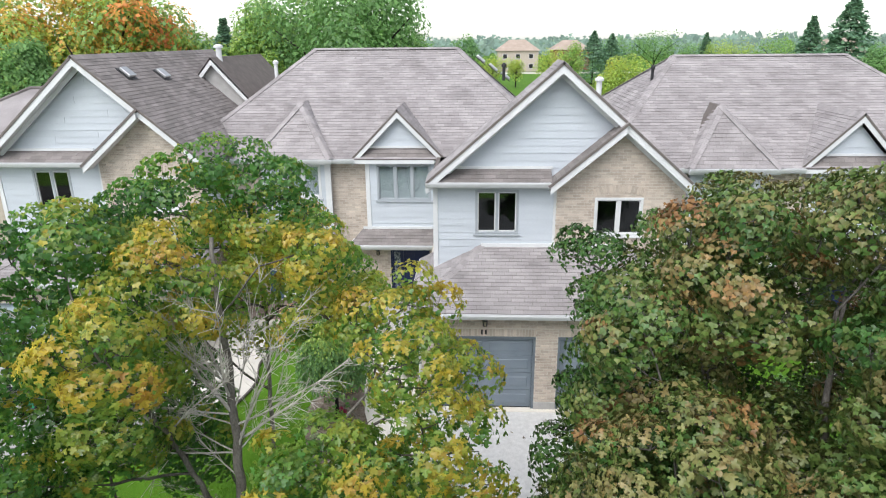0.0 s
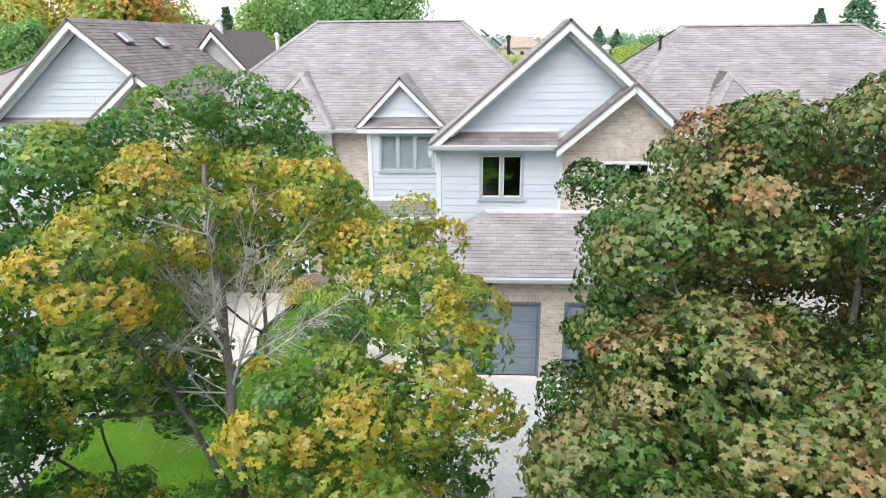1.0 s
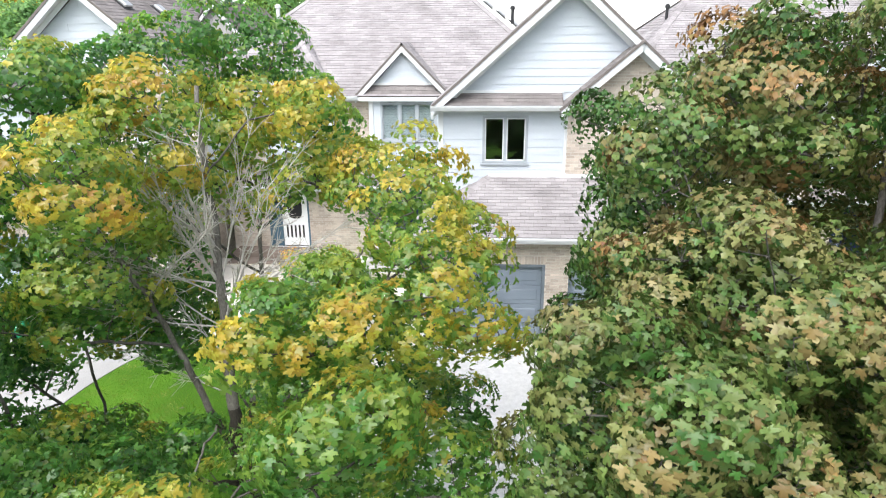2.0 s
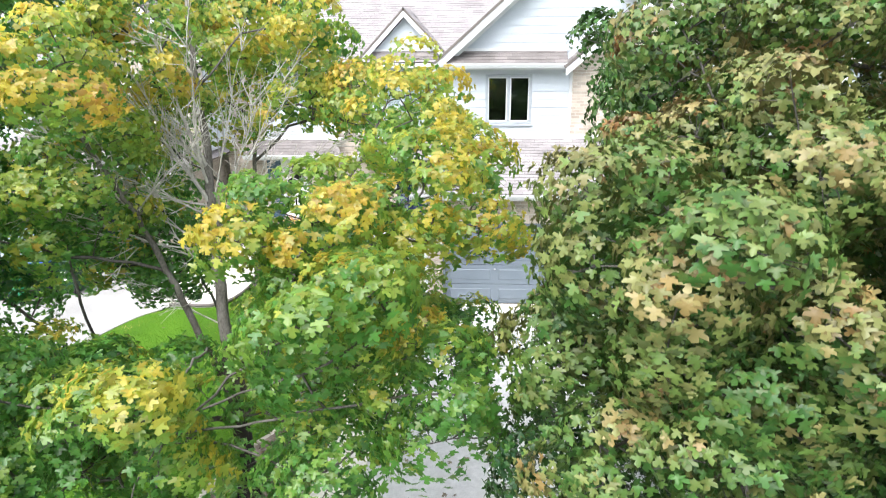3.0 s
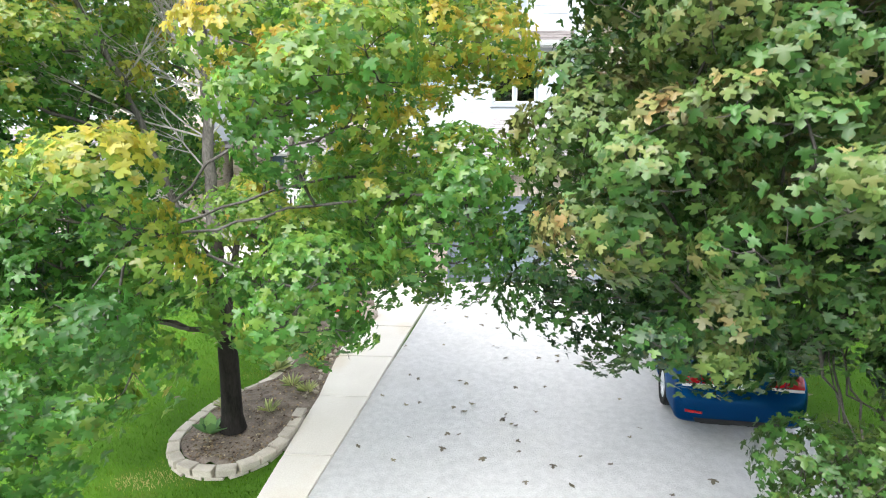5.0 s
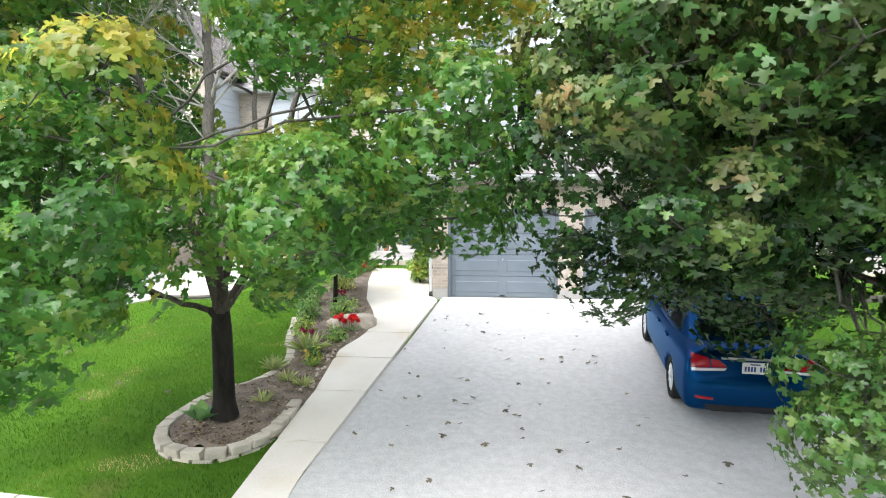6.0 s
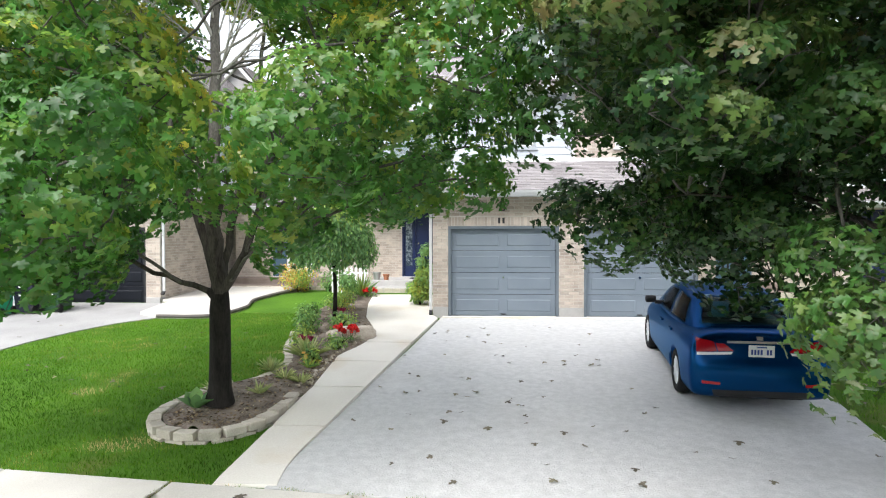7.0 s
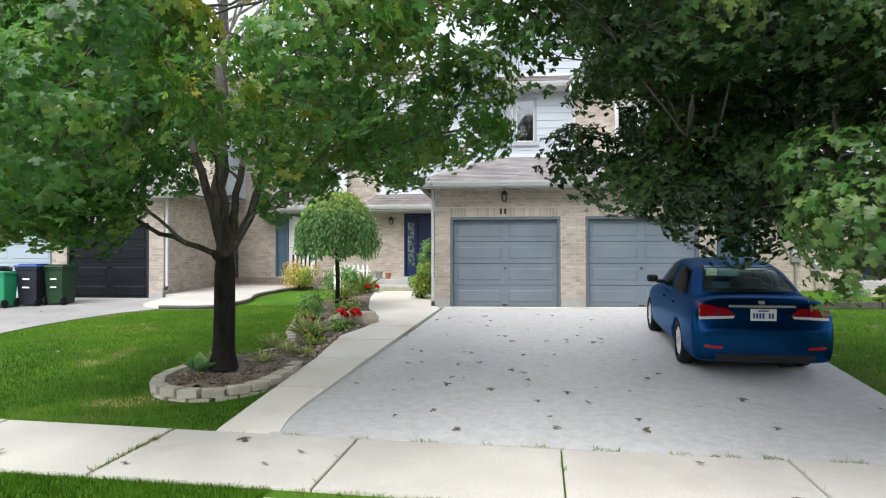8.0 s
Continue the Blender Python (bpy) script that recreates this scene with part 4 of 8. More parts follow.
hv = [hip.verts.new(q) for q in ((-4.1, -4.1, 5.21), (4.4, -4.1, 5.21), (4.4, 5.5, 5.21), (-4.1, 5.5, 5.21), (0.4, 0, 7.55), (4.4, 0, 7.55))]
for f in ((0, 1, 5, 4), (1, 2, 5), (2, 3, 4, 5), (3, 0, 4), (3, 2, 1, 0)):
    hip.faces.new([hv[i] for i in f])
part("roof", hip, M_SHINGLE, low)
part("ridge_cap", add_tube(bmesh.new(), [(-4.1, -4.1, 5.23), (0.4, 0, 7.57), (4.4, 0, 7.57)], 0.07, 6), M_SHINGLE_DARK, low)
front_block(13.6, -1.5, (M_DOOR_GREY, "grey sectional garage door with raised panels"), (M_DOOR_GREY, "grey sectional garage door with raised panels"), False, "right")


# ---- trees ----
HALF = [(0.09, -0.03), (0.46, -0.15), (0.33, 0.10), (0.72, 0.18), (0.84, 0.50), (0.50, 0.46), (0.25, 0.47), (0.36, 0.80)]
OUTLINE = [(0.0, 0.0)] + HALF + [(0.0, 1.02)] + [(-x, y) for x, y in reversed(HALF)]
MAPLE = np.array([(0.0, 0.30)] + OUTLINE)
MAPLE_F = [(0, 1 + i, 1 + (i + 1) % len(OUTLINE)) for i in range(len(OUTLINE))]
PLAIN_MAPLE = np.array([(0.0, 0.0), (0.50, -0.03), (0.66, 0.46), (0.24, 0.62), (0.0, 1.02), (-0.24, 0.62), (-0.66, 0.46), (-0.50, -0.03)])
PLAIN_MAPLE_F = [(0, 1, 2), (0, 2, 3), (0, 3, 4), (0, 4, 5), (0, 5, 6), (0, 6, 7)]
OVAL = np.array([(0.0, 0.0), (0.28, 0.35), (0.22, 0.72), (0.0, 1.0), (-0.22, 0.72), (-0.28, 0.35)])
OVAL_F = [(0, 1, 2, 3), (0, 3, 4, 5)]
SPRAY = np.array([(0.0, 0.0), (0.45, 0.15), (0.25, 0.5), (0.55, 0.8), (0.0, 1.0), (-0.5, 0.75), (-0.22, 0.45), (-0.4, 0.1)])
SPRAY_F = [(0, 1, 2), (2, 3, 4), (4, 5, 6), (6, 7, 0), (0, 2, 4, 6)]


def blades(name, pos, normal, tip, size, tint, outline, faces, material, parent, seed, curl=1.0):
    """One mesh of many separate blades, each bent and folded a little differently."""
    rng = np.random.default_rng(seed)
    n, k = len(pos), len(outline)
    z = normal / np.linalg.norm(normal, axis=1, keepdims=True)
    y = tip - z * np.sum(tip * z, axis=1, keepdims=True)
    y /= np.linalg.norm(y, axis=1, keepdims=True) + 1e-9
    x = np.cross(y, z)
    fold = rng.uniform(-0.1, 0.35, n)[:, None] * curl
    droop = rng.uniform(0.05, 0.5, n)[:, None] * curl
    ox, oy = outline[None, :, 0] * rng.uniform(0.85, 1.1, n)[:, None], np.repeat(outline[None, :, 1], n, 0)
    oz = fold * np.abs(ox) - droop * oy ** 2 * 0.6 + rng.uniform(-0.12, 0.12, (n, 1)) * ox * oy * 2
    s = size[:, None, None]
    co = pos[:, None, :] + s * (ox[..., None] * x[:, None, :] + oy[..., None] * y[:, None, :] + oz[..., None] * z[:, None, :])
    base = np.arange(n) * k
    me = bpy.data.meshes.new(name)
    idx = np.concatenate([(base[:, None] + np.array(f)[None, :]).reshape(n, -1) for f in faces], axis=1)
    lens = [len(f) for f in faces]
    total = np.tile(lens, n)
    me.vertices.add(n * k)
    me.vertices.foreach_set("co", co.reshape(-1).astype(np.float32))
    me.loops.add(idx.size)
    me.loops.foreach_set("vertex_index", idx.reshape(-1).astype(np.int32))
    me.polygons.add(len(total))
    me.polygons.foreach_set("loop_start", np.concatenate([[0], np.cumsum(total)[:-1]]).astype(np.int32))
    me.polygons.foreach_set("use_smooth", np.ones(len(total), dtype=bool))
    att = me.attributes.new("tint", "FLOAT", "POINT")
    att.data.foreach_set("value", np.repeat(tint, k).astype(np.float32))
    me.update()
    me.validate()
    return finish(name, me, material, parent)


def unit(v):
    return v / (np.linalg.norm(v, axis=-1, keepdims=True) + 1e-9)


def grow_skeleton(base, fork, stems, lobes, clumps, seed):
    """Nodes and parents of a branching frame that reaches every clump: 0 trunk, 9 stems, 10+ limbs, 2 branches."""
    rng = np.random.default_rng(seed)
    pos, par, kind, width = [], [], [], []

    def add(p, parent, k, w=0.0):
        pos.append(np.array(p, float))
        par.append(parent)
        kind.append(k)
        width.append(w)
        return len(pos) - 1

    steps = max(4, int(np.linalg.norm(fork - base) / 0.2))
    lean = rng.normal(0, 0.02, 3)
    for i in range(steps + 1):
        f = i / steps
        add(base + (fork - base) * f + lean * math.sin(math.pi * f), i - 1, 0)
    top = steps
    leaders = [top]
    for w, points in stems:
        line = [fork] + [np.array(q, float) for q in points]
        last, run = top, 0.0
        whole = sum(np.linalg.norm(b - a) for a, b in zip(line, line[1:]))
        for a, b in zip(line, line[1:]):
            n_l = max(3, int(np.linalg.norm(b - a) / 0.2))
            for i in range(1, n_l + 1):
                run += np.linalg.norm(b - a) / n_l
                last = add(a + (b - a) * i / n_l + rng.normal(0, 0.014, 3), last, 9, w * (1 - 0.72 * run / whole))
                leaders.append(last)

    def path(start, goal, lift, stem):
        a = pos[start]
        d = np.linalg.norm(goal - a)
        n = max(2, int(d / 0.2))
        mid = (a + goal) / 2 + np.array([0, 0, lift * d]) + rng.normal(0, 0.05 * d, 3)
        last = start
        for i in range(1, n + 1):
            f = i / n
            last = add((1 - f) ** 2 * a + 2 * f * (1 - f) * mid + f * f * goal + rng.normal(0, 0.012, 3) * (i < n), last, stem)
        return last

    for number, (c, r) in enumerate(lobes):
        goal = np.array(c) + np.array([0, 0, 0.1 * r[2]])
        # a limb leaves its stem below its goal, lower the farther it reaches out
        start = min(leaders, key=lambda q: np.linalg.norm(pos[q] - goal) + 1.6 * max(0.0, pos[q][2] - goal[2] + 0.45 * math.hypot(pos[q][0] - goal[0], pos[q][1] - goal[1])))
        a = pos[start]
        via = a + np.array([(goal[0] - a[0]) * 0.4, (goal[1] - a[1]) * 0.4, (goal[2] - a[2]) * 0.55])
        mid = path(start, via + rng.normal(0, 0.08, 3), -0.02, 10 + number)
        path(mid, goal, 0.06, 10 + number)
    ends = []
    for i in np.argsort([np.linalg.norm(c - fork) for c in clumps]):
        c = clumps[i]
        P = np.array(pos)
        d = np.linalg.norm(P - c, axis=1) + 0.9 * np.maximum(0, P[:, 2] - c[2] + 0.05) + 1e3 * (np.arange(len(P)) <= top + 4)
        ends.append(path(int(np.argmin(d)), c, -0.06, 2))
    return np.array(pos), np.array(par), np.array(kind), np.array(width), ends


def skin(name, pos, par, radius, chosen, material, parent, sides):
    """Tapered tubes along the frame's chains."""
    kids = {}
    chosen_set = set(chosen)
    for i in chosen:
        kids.setdefault(par[i], []).append(i)
    bm = bmesh.new()
    stack = [i for i in chosen if par[i] < 0 or par[i] not in chosen_set]
    while stack:
        i = stack.pop()
        chain = [par[i], i] if par[i] >= 0 else [i]
        rad = [min(radius[i] * 1.15, radius[par[i]]), radius[i]] if par[i] >= 0 else [radius[i]]
        while kids.get(chain[-1]):
            nxt = sorted(kids[chain[-1]], key=lambda q: -radius[q])
            stack += nxt[1:]
            chain.append(nxt[0])
            rad.append(radius[nxt[0]])
            kids[chain[-2]] = []
        if len(chain) > 1:
            add_tube(bm, [pos[q] for q in chain], rad, sides, caps=False)
    return part(name, bm, material, parent, smooth=True)


def maple(label, base, fork, stems, lobes, n_clumps, per_clump, size, tint_of, seed, near_count, trunk_r, thin, leaf_m, inner=0.12, bare=()):
    """A maple: trunk, stems and limbs that reach each lobe of the crown, then tufts of drooping leaves."""
    rng = np.random.default_rng(seed)
    tree = thing("maple_tree", *base, 0, label, "tree", "street maples")
    base, fork = np.array(base, float), np.array(fork, float)
    C = np.array([c for c, r in lobes])
    R = np.array([r for c, r in lobes])
    vol = np.prod(R, axis=1) ** 0.5
    vol /= vol.sum()
    clumps, outs = [], []
    for _ in range(60000):
        if len(clumps) >= n_clumps:
            break
        k = rng.choice(len(lobes), p=vol)
        p = C[k] + R[k] * unit(rng.normal(0, 1, 3)) * rng.uniform(0.2, 1.0) ** 0.5
        q = (p - C) / R
        weight = np.exp(-1.3 * np.sum(q * q, axis=1))
        # tufts sit mostly on the outside of the crown
        if weight.sum() > 0.8 and rng.random() > inner:
            continue
        if rng.random() < thin(p):
            continue
        if clumps and np.min(np.linalg.norm(np.array(clumps) - p, axis=1)) < 0.33:
            continue
        clumps.append(p)
        outs.append(unit(np.sum(weight[:, None] * q / R, axis=0)))
    clumps = np.array(clumps)
    pos, par, kind, width, ends = grow_skeleton(base, fork, stems, lobes, clumps, seed + 1)
    load = np.zeros(len(pos))
    for e in ends:
        load[e] += 1
    for i in range(len(pos) - 1, 0, -1):
        load[par[i]] += load[i]
    rad = np.minimum(np.maximum(0.005, 0.0062 * np.sqrt(np.maximum(load, 0.4))), trunk_r * 0.14)
    tr = kind == 0
    f = (pos[:, 2] - base[2]) / max(0.1, fork[2] - base[2])
    rad[tr] = trunk_r * (1.0 - 0.12 * f[tr] + 0.35 * np.exp(-f[tr] * 14))
    rad = np.where((kind >= 10) & (pos[:, 1] < 6.2), np.minimum(rad, 0.011), rad)
    rad = np.where(kind == 9, width, rad)
    rel = pos - base
    low = fork[2] + 1.35
    # bark pales upward; its own dark low tones also hold the crown's shade
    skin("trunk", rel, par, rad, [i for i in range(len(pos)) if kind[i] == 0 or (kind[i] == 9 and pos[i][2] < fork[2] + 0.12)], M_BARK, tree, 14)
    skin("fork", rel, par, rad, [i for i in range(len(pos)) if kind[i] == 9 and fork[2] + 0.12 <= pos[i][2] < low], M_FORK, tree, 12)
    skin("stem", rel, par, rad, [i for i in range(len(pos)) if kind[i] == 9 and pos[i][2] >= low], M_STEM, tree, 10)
    for k in range(len(lobes)):
        skin("limb", rel, par, rad, [i for i in range(len(pos)) if kind[i] == 10 + k], M_LIMB, tree, 7)
    skin("branchwork", rel, par, rad, [i for i in range(len(pos)) if kind[i] == 2], M_LIMB, tree, 4)["kind"] = "stuff"
    # tufts: leaves lie like shingles on a small dome round each shoot, their tips hanging
    P, N, T, S, V = [], [], [], [], []
    up = np.array([0, 0, 1.0])
    fine_wood = bmesh.new()
    for c, out in zip(clumps, outs):
        cr = rng.uniform(0.19, 0.41)
        axis = unit(0.75 * out + 0.75 * up + rng.normal(0, 0.2, 3))
        m = int(per_clump * rng.uniform(0.8, 1.2) * (cr / 0.26) ** 1.7)
        d = unit(rng.normal(0, 1, (m, 3)) + 1.0 * axis)
        p = c + d * cr * rng.uniform(0.5, 1.06, (m, 1)) ** 0.5 * np.array([1.12, 1.12, 0.9])
        flat = d * np.array([1, 1, 0.0])
        n_ = unit(0.95 * d + 0.18 * up + 0.30 * out + rng.normal(0, 0.28, (m, 3)))
        t_ = unit(-1.2 * up + 0.7 * flat + 0.35 * out + rng.normal(0, 0.36, (m, 3)))
        P.append(p)
        N.append(n_)
        T.append(t_)
        S.append(rng.uniform(size[0], size[1], m) * rng.uniform(0.88, 1.1))
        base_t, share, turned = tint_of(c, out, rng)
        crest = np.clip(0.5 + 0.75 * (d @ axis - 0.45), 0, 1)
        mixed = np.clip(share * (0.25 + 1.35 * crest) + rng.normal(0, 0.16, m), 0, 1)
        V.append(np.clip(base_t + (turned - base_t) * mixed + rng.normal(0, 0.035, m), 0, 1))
        for _ in range(3):
            e = c + unit(rng.normal(0, 1, 3) + 0.9 * axis) * cr * 0.85
            add_tube(fine_wood, [c - base, (c + e) / 2 + rng.normal(0, 0.025, 3) - base, e - base], [0.005, 0.0035, 0.0025], 3, caps=False)
    part("twigwork", fine_wood, M_LIMB, tree)["kind"] = "stuff"
    # leafless pale wood inside the crown
    if bare:
        tw = bmesh.new()
        wood = pos[kind == 9]
        for a, way, spread, count, reach in bare:
            a = np.array(a)
            for _ in range(count):
                d = unit(np.array(way) + rng.normal(0, spread, 3))
                L = reach * rng.uniform(0.55, 1.0)
                thick = 0.55 + 0.75 * rng.random() ** 2
                q = a + rng.normal(0, 0.10, 3) + np.array([0, 0, rng.uniform(-0.4, 0.4)])
                pts, step = [wood[np.argmin(np.linalg.norm(wood - q, axis=1))]], d
                for f in range(10):
                    step = unit(step + rng.normal(0, 0.07, 3) + np.array([0, 0, 0.03]))
                    pts.append(pts[-1] + step * L / 10)
                add_tube(tw, [q - base for q in pts], [thick * (0.022 - 0.0019 * f) for f in range(11)], 6, caps=False)
                for k in range(20):
                    o = pts[int(rng.uniform(2, 10.9))]
                    e = unit(d + rng.normal(0, 0.34, 3)) * L * rng.uniform(0.12, 0.36)
                    knee = o + e * 0.55 + rng.normal(0, 0.02, 3)
                    add_tube(tw, [o - base, knee - base, o + e - base], [0.0075, 0.005, 0.0025], 3, caps=False)
                    for _ in range(3):
                        add_tube(tw, [knee - base, knee + unit(e + rng.normal(0, 0.3, 3)) * rng.uniform(0.08, 0.30) - base], [0.004, 0.002], 3, caps=False)
        part("bare_wood", tw, M_DEADWOOD, tree)["kind"] = "stuff"
    P, N, T, S, V = (np.concatenate(q) for q in (P, N, T, S, V))
    # the blades on the street side stand singly
    order = np.argsort(P[:, 1] + 0.4 * np.abs(P[:, 2] - 3.5) + 0.3 * np.abs(P[:, 0] - 0.75))
    single, rest = order[:near_count], order[near_count:]
    rest, deep = rest[:int(len(rest) * 0.4)], rest[int(len(rest) * 0.4):]
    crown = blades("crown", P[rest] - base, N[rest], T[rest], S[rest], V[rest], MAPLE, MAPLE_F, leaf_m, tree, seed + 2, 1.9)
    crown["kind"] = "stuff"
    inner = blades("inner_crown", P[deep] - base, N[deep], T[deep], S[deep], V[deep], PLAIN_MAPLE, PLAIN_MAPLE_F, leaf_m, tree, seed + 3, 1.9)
    inner["kind"] = "stuff"
    shapes = []
    for k in range(8):
        one = blades("leaf", np.zeros((1, 3)), np.array([[0, 0, 1.0]]), np.array([[0, 1.0, 0]]), np.array([1.0]), np.array([0.08 + 0.1 * k]), MAPLE, MAPLE_F, leaf_m, crown, seed + 60 + k, 1.9)
        shapes.append(one.data)
        bpy.data.objects.remove(one)
    for i in single:
        ob = new("leaf", shapes[int(np.clip(V[i] * 8, 0, 7))])
        ob.parent = crown
        z = unit(N[i])
        y = unit(T[i] - z * np.dot(T[i], z))
        x = np.cross(y, z)
        ob.matrix_basis = Matrix([[x[j] * S[i], y[j] * S[i], z[j] * S[i], P[i][j] - base[j]] for j in range(3)] + [[0, 0, 0, 1]])
    return tree


M_FORK = surface("shaded_brown_fork_bark", (0.022, 0.019, 0.016), (0.105, 0.093, 0.08), 0.95, 8, 55, 1.0, squash=(1, 1, 0.25))
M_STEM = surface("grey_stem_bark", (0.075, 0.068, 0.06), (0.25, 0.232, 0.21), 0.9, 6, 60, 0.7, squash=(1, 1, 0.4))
LEAF_STOPS = [(0.0, (0.014, 0.062, 0.018)), (0.3, (0.072, 0.190, 0.036)), (0.5, (0.195, 0.275, 0.048)), (0.66, (0.41, 0.335, 0.050)), (0.82, (0.34, 0.195, 0.055)), (1.0, (0.23, 0.09, 0.04))]
M_LEAF = leaf_material("maple_leaf", LEAF_STOPS, 0.50, 0.34, 0.60)
# the darkest stop holds the shade under the right maple's crown
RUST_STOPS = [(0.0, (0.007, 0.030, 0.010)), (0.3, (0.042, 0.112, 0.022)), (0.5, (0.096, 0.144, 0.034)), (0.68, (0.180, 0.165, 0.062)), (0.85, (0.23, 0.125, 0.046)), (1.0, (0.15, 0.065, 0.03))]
M_LEAF_RUST = leaf_material("rusty_maple_leaf", RUST_STOPS, 0.10, 0.38, 0.33)


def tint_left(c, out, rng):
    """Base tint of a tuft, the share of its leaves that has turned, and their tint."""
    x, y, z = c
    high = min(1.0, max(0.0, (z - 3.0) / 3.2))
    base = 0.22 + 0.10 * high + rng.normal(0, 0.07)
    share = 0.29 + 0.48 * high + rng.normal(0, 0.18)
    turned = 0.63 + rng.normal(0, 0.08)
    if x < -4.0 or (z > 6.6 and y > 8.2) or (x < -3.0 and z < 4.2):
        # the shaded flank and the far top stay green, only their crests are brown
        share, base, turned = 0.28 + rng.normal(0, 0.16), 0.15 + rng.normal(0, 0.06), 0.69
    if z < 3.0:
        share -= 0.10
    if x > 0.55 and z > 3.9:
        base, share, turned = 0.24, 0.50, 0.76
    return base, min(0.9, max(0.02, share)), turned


def tint_right(c, out, rng):
    x, y, z = c
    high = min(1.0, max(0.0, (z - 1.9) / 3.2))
    # lower tufts take darker tints: shade under the crown is put into them
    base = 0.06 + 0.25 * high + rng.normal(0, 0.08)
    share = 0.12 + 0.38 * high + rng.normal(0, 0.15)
    turned = 0.72 + rng.normal(0, 0.08)
    if x < 2.9 and y > 6.6:
        base, share = 0.24, 0.10
    # the low street-side bough is tinted brighter, as if in full light
    if y < 5.0 and z < 2.2 and x < 3.9:
        base, share = 0.31 + rng.normal(0, 0.04), 0.02
    elif z < 2.6:
        share -= 0.12
    return base, min(0.85, max(0.02, share)), turned


# lobes of the crown, each a centre and three radii
LEFT_SKIRT = [
    ((-4.3, 6.8, 2.0), (0.83, 0.85, 0.49)), ((-3.0, 6.0, 2.3), (0.72, 0.75, 0.60)), ((-1.4, 5.6, 2.6), (0.81, 0.86, 0.68)),
    ((-4.2, 5.4, 2.6), (0.80, 0.78, 0.89)), ((-2.7, 4.7, 2.7), (0.80, 0.80, 0.91)),
    ((-1.6, 7.3, 2.8), (0.78, 0.87, 0.70)), ((-0.5, 8.1, 2.9), (0.84, 0.74, 0.62)),
    ((-0.2, 6.6, 3.1), (0.74, 0.77, 0.84)), ((-4.3, 9.4, 3.2), (0.75, 0.87, 0.93)),
    ((-5.1, 6.6, 3.4), (0.71, 0.90, 0.78)), ((-3.9, 4.3, 3.4), (0.79, 0.71, 0.78)),
    ((-3.75, 6.2, 1.75), (0.45, 0.45, 0.38)), ((-4.7, 6.2, 1.75), (0.60, 0.60, 0.45)), ((-1.3, 6.2, 1.95), (0.32, 0.34, 0.42)), ((-3.3, 4.6, 2.1), (0.50, 0.50, 0.55)),
    ((-0.45, 6.3, 2.55), (0.45, 0.45, 0.36)), ((0.2, 6.0, 2.45), (0.22, 0.25, 0.25)),
]
LEFT_MIDDLE = [
    ((-3.7, 7.9, 3.7), (0.79, 0.73, 0.69)), ((-5.1, 8.2, 3.7), (0.64, 0.78, 0.89)), 
    ((-0.4, 7.8, 4.2), (0.92, 0.76, 0.59)),
    ((-4.7, 5.3, 4.5), (0.79, 0.78, 0.93)),
    ((-0.9, 5.9, 4.5), (0.90, 1.00, 0.60)), ((-3.8, 6.7, 4.6), (0.76, 0.74, 0.84)), ((-4.4, 9.5, 4.9), (0.75, 0.77, 0.82)),
    ((-5.3, 6.9, 4.9), (0.65, 0.87, 0.77)), ((-4.2, 7.9, 4.9), (0.75, 0.74, 0.70)), 
]
LEFT_TOP = [
    ((-1.3, 9.8, 5.2), (0.74, 0.71, 0.70)), ((-1.7, 8.5, 5.4), (0.68, 0.75, 0.80)), ((-0.4, 8.1, 5.5), (0.79, 0.59, 0.65)),
    ((-5.0, 8.6, 5.6), (0.66, 0.83, 0.79)), ((-2.3, 10.3, 5.7), (0.69, 0.77, 0.76)), ((-3.0, 8.4, 5.7), (0.73, 0.76, 0.75)),
    ((-3.6, 9.9, 6.0), (0.74, 0.75, 0.71)), ((-4.9, 6.2, 6.0), (0.64, 0.77, 0.91)), ((-3.3, 7.1, 6.1), (0.70, 0.77, 0.87)),
    ((-4.6, 7.5, 6.6), (0.73, 0.79, 0.79)), ((-2.4, 9.4, 6.8), (0.72, 0.72, 0.79)), ((-3.9, 8.8, 6.8), (0.74, 0.77, 0.73)),
    ((-1.5, 8.3, 6.5), (0.50, 0.60, 0.42)), ((-3.4, 9.6, 7.5), (0.70, 0.60, 0.40)), ((-3.3, 5.9, 6.0), (0.40, 0.50, 0.50)),
]
LEFT_STREET = [
    ((-2.0, 4.1, 3.3), (0.55, 0.50, 0.62)), ((-2.4, 3.8, 2.15), (0.50, 0.45, 0.55)), ((-2.05, 3.8, 2.45), (0.45, 0.42, 0.62)), ((-0.4, 4.4, 4.15), (0.48, 0.45, 0.45)),
    ((-0.6, 4.4, 2.70), (0.50, 0.50, 0.42)), ((0.1, 5.0, 3.5), (0.50, 0.50, 0.60)), ((0.6, 4.7, 3.35), (0.38, 0.50, 0.45)),
    ((0.3, 5.9, 4.8), (0.55, 0.60, 0.50)), ((0.85, 6.3, 4.6), (0.35, 0.50, 0.45)), ((0.0, 7.0, 5.4), (0.60, 0.60, 0.45)),
    ((0.6, 7.6, 4.9), (0.35, 0.50, 0.45)), ((0.7, 6.6, 2.85), (0.40, 0.50, 0.45)), ((0.45, 6.2, 2.5), (0.25, 0.3, 0.25)),
]
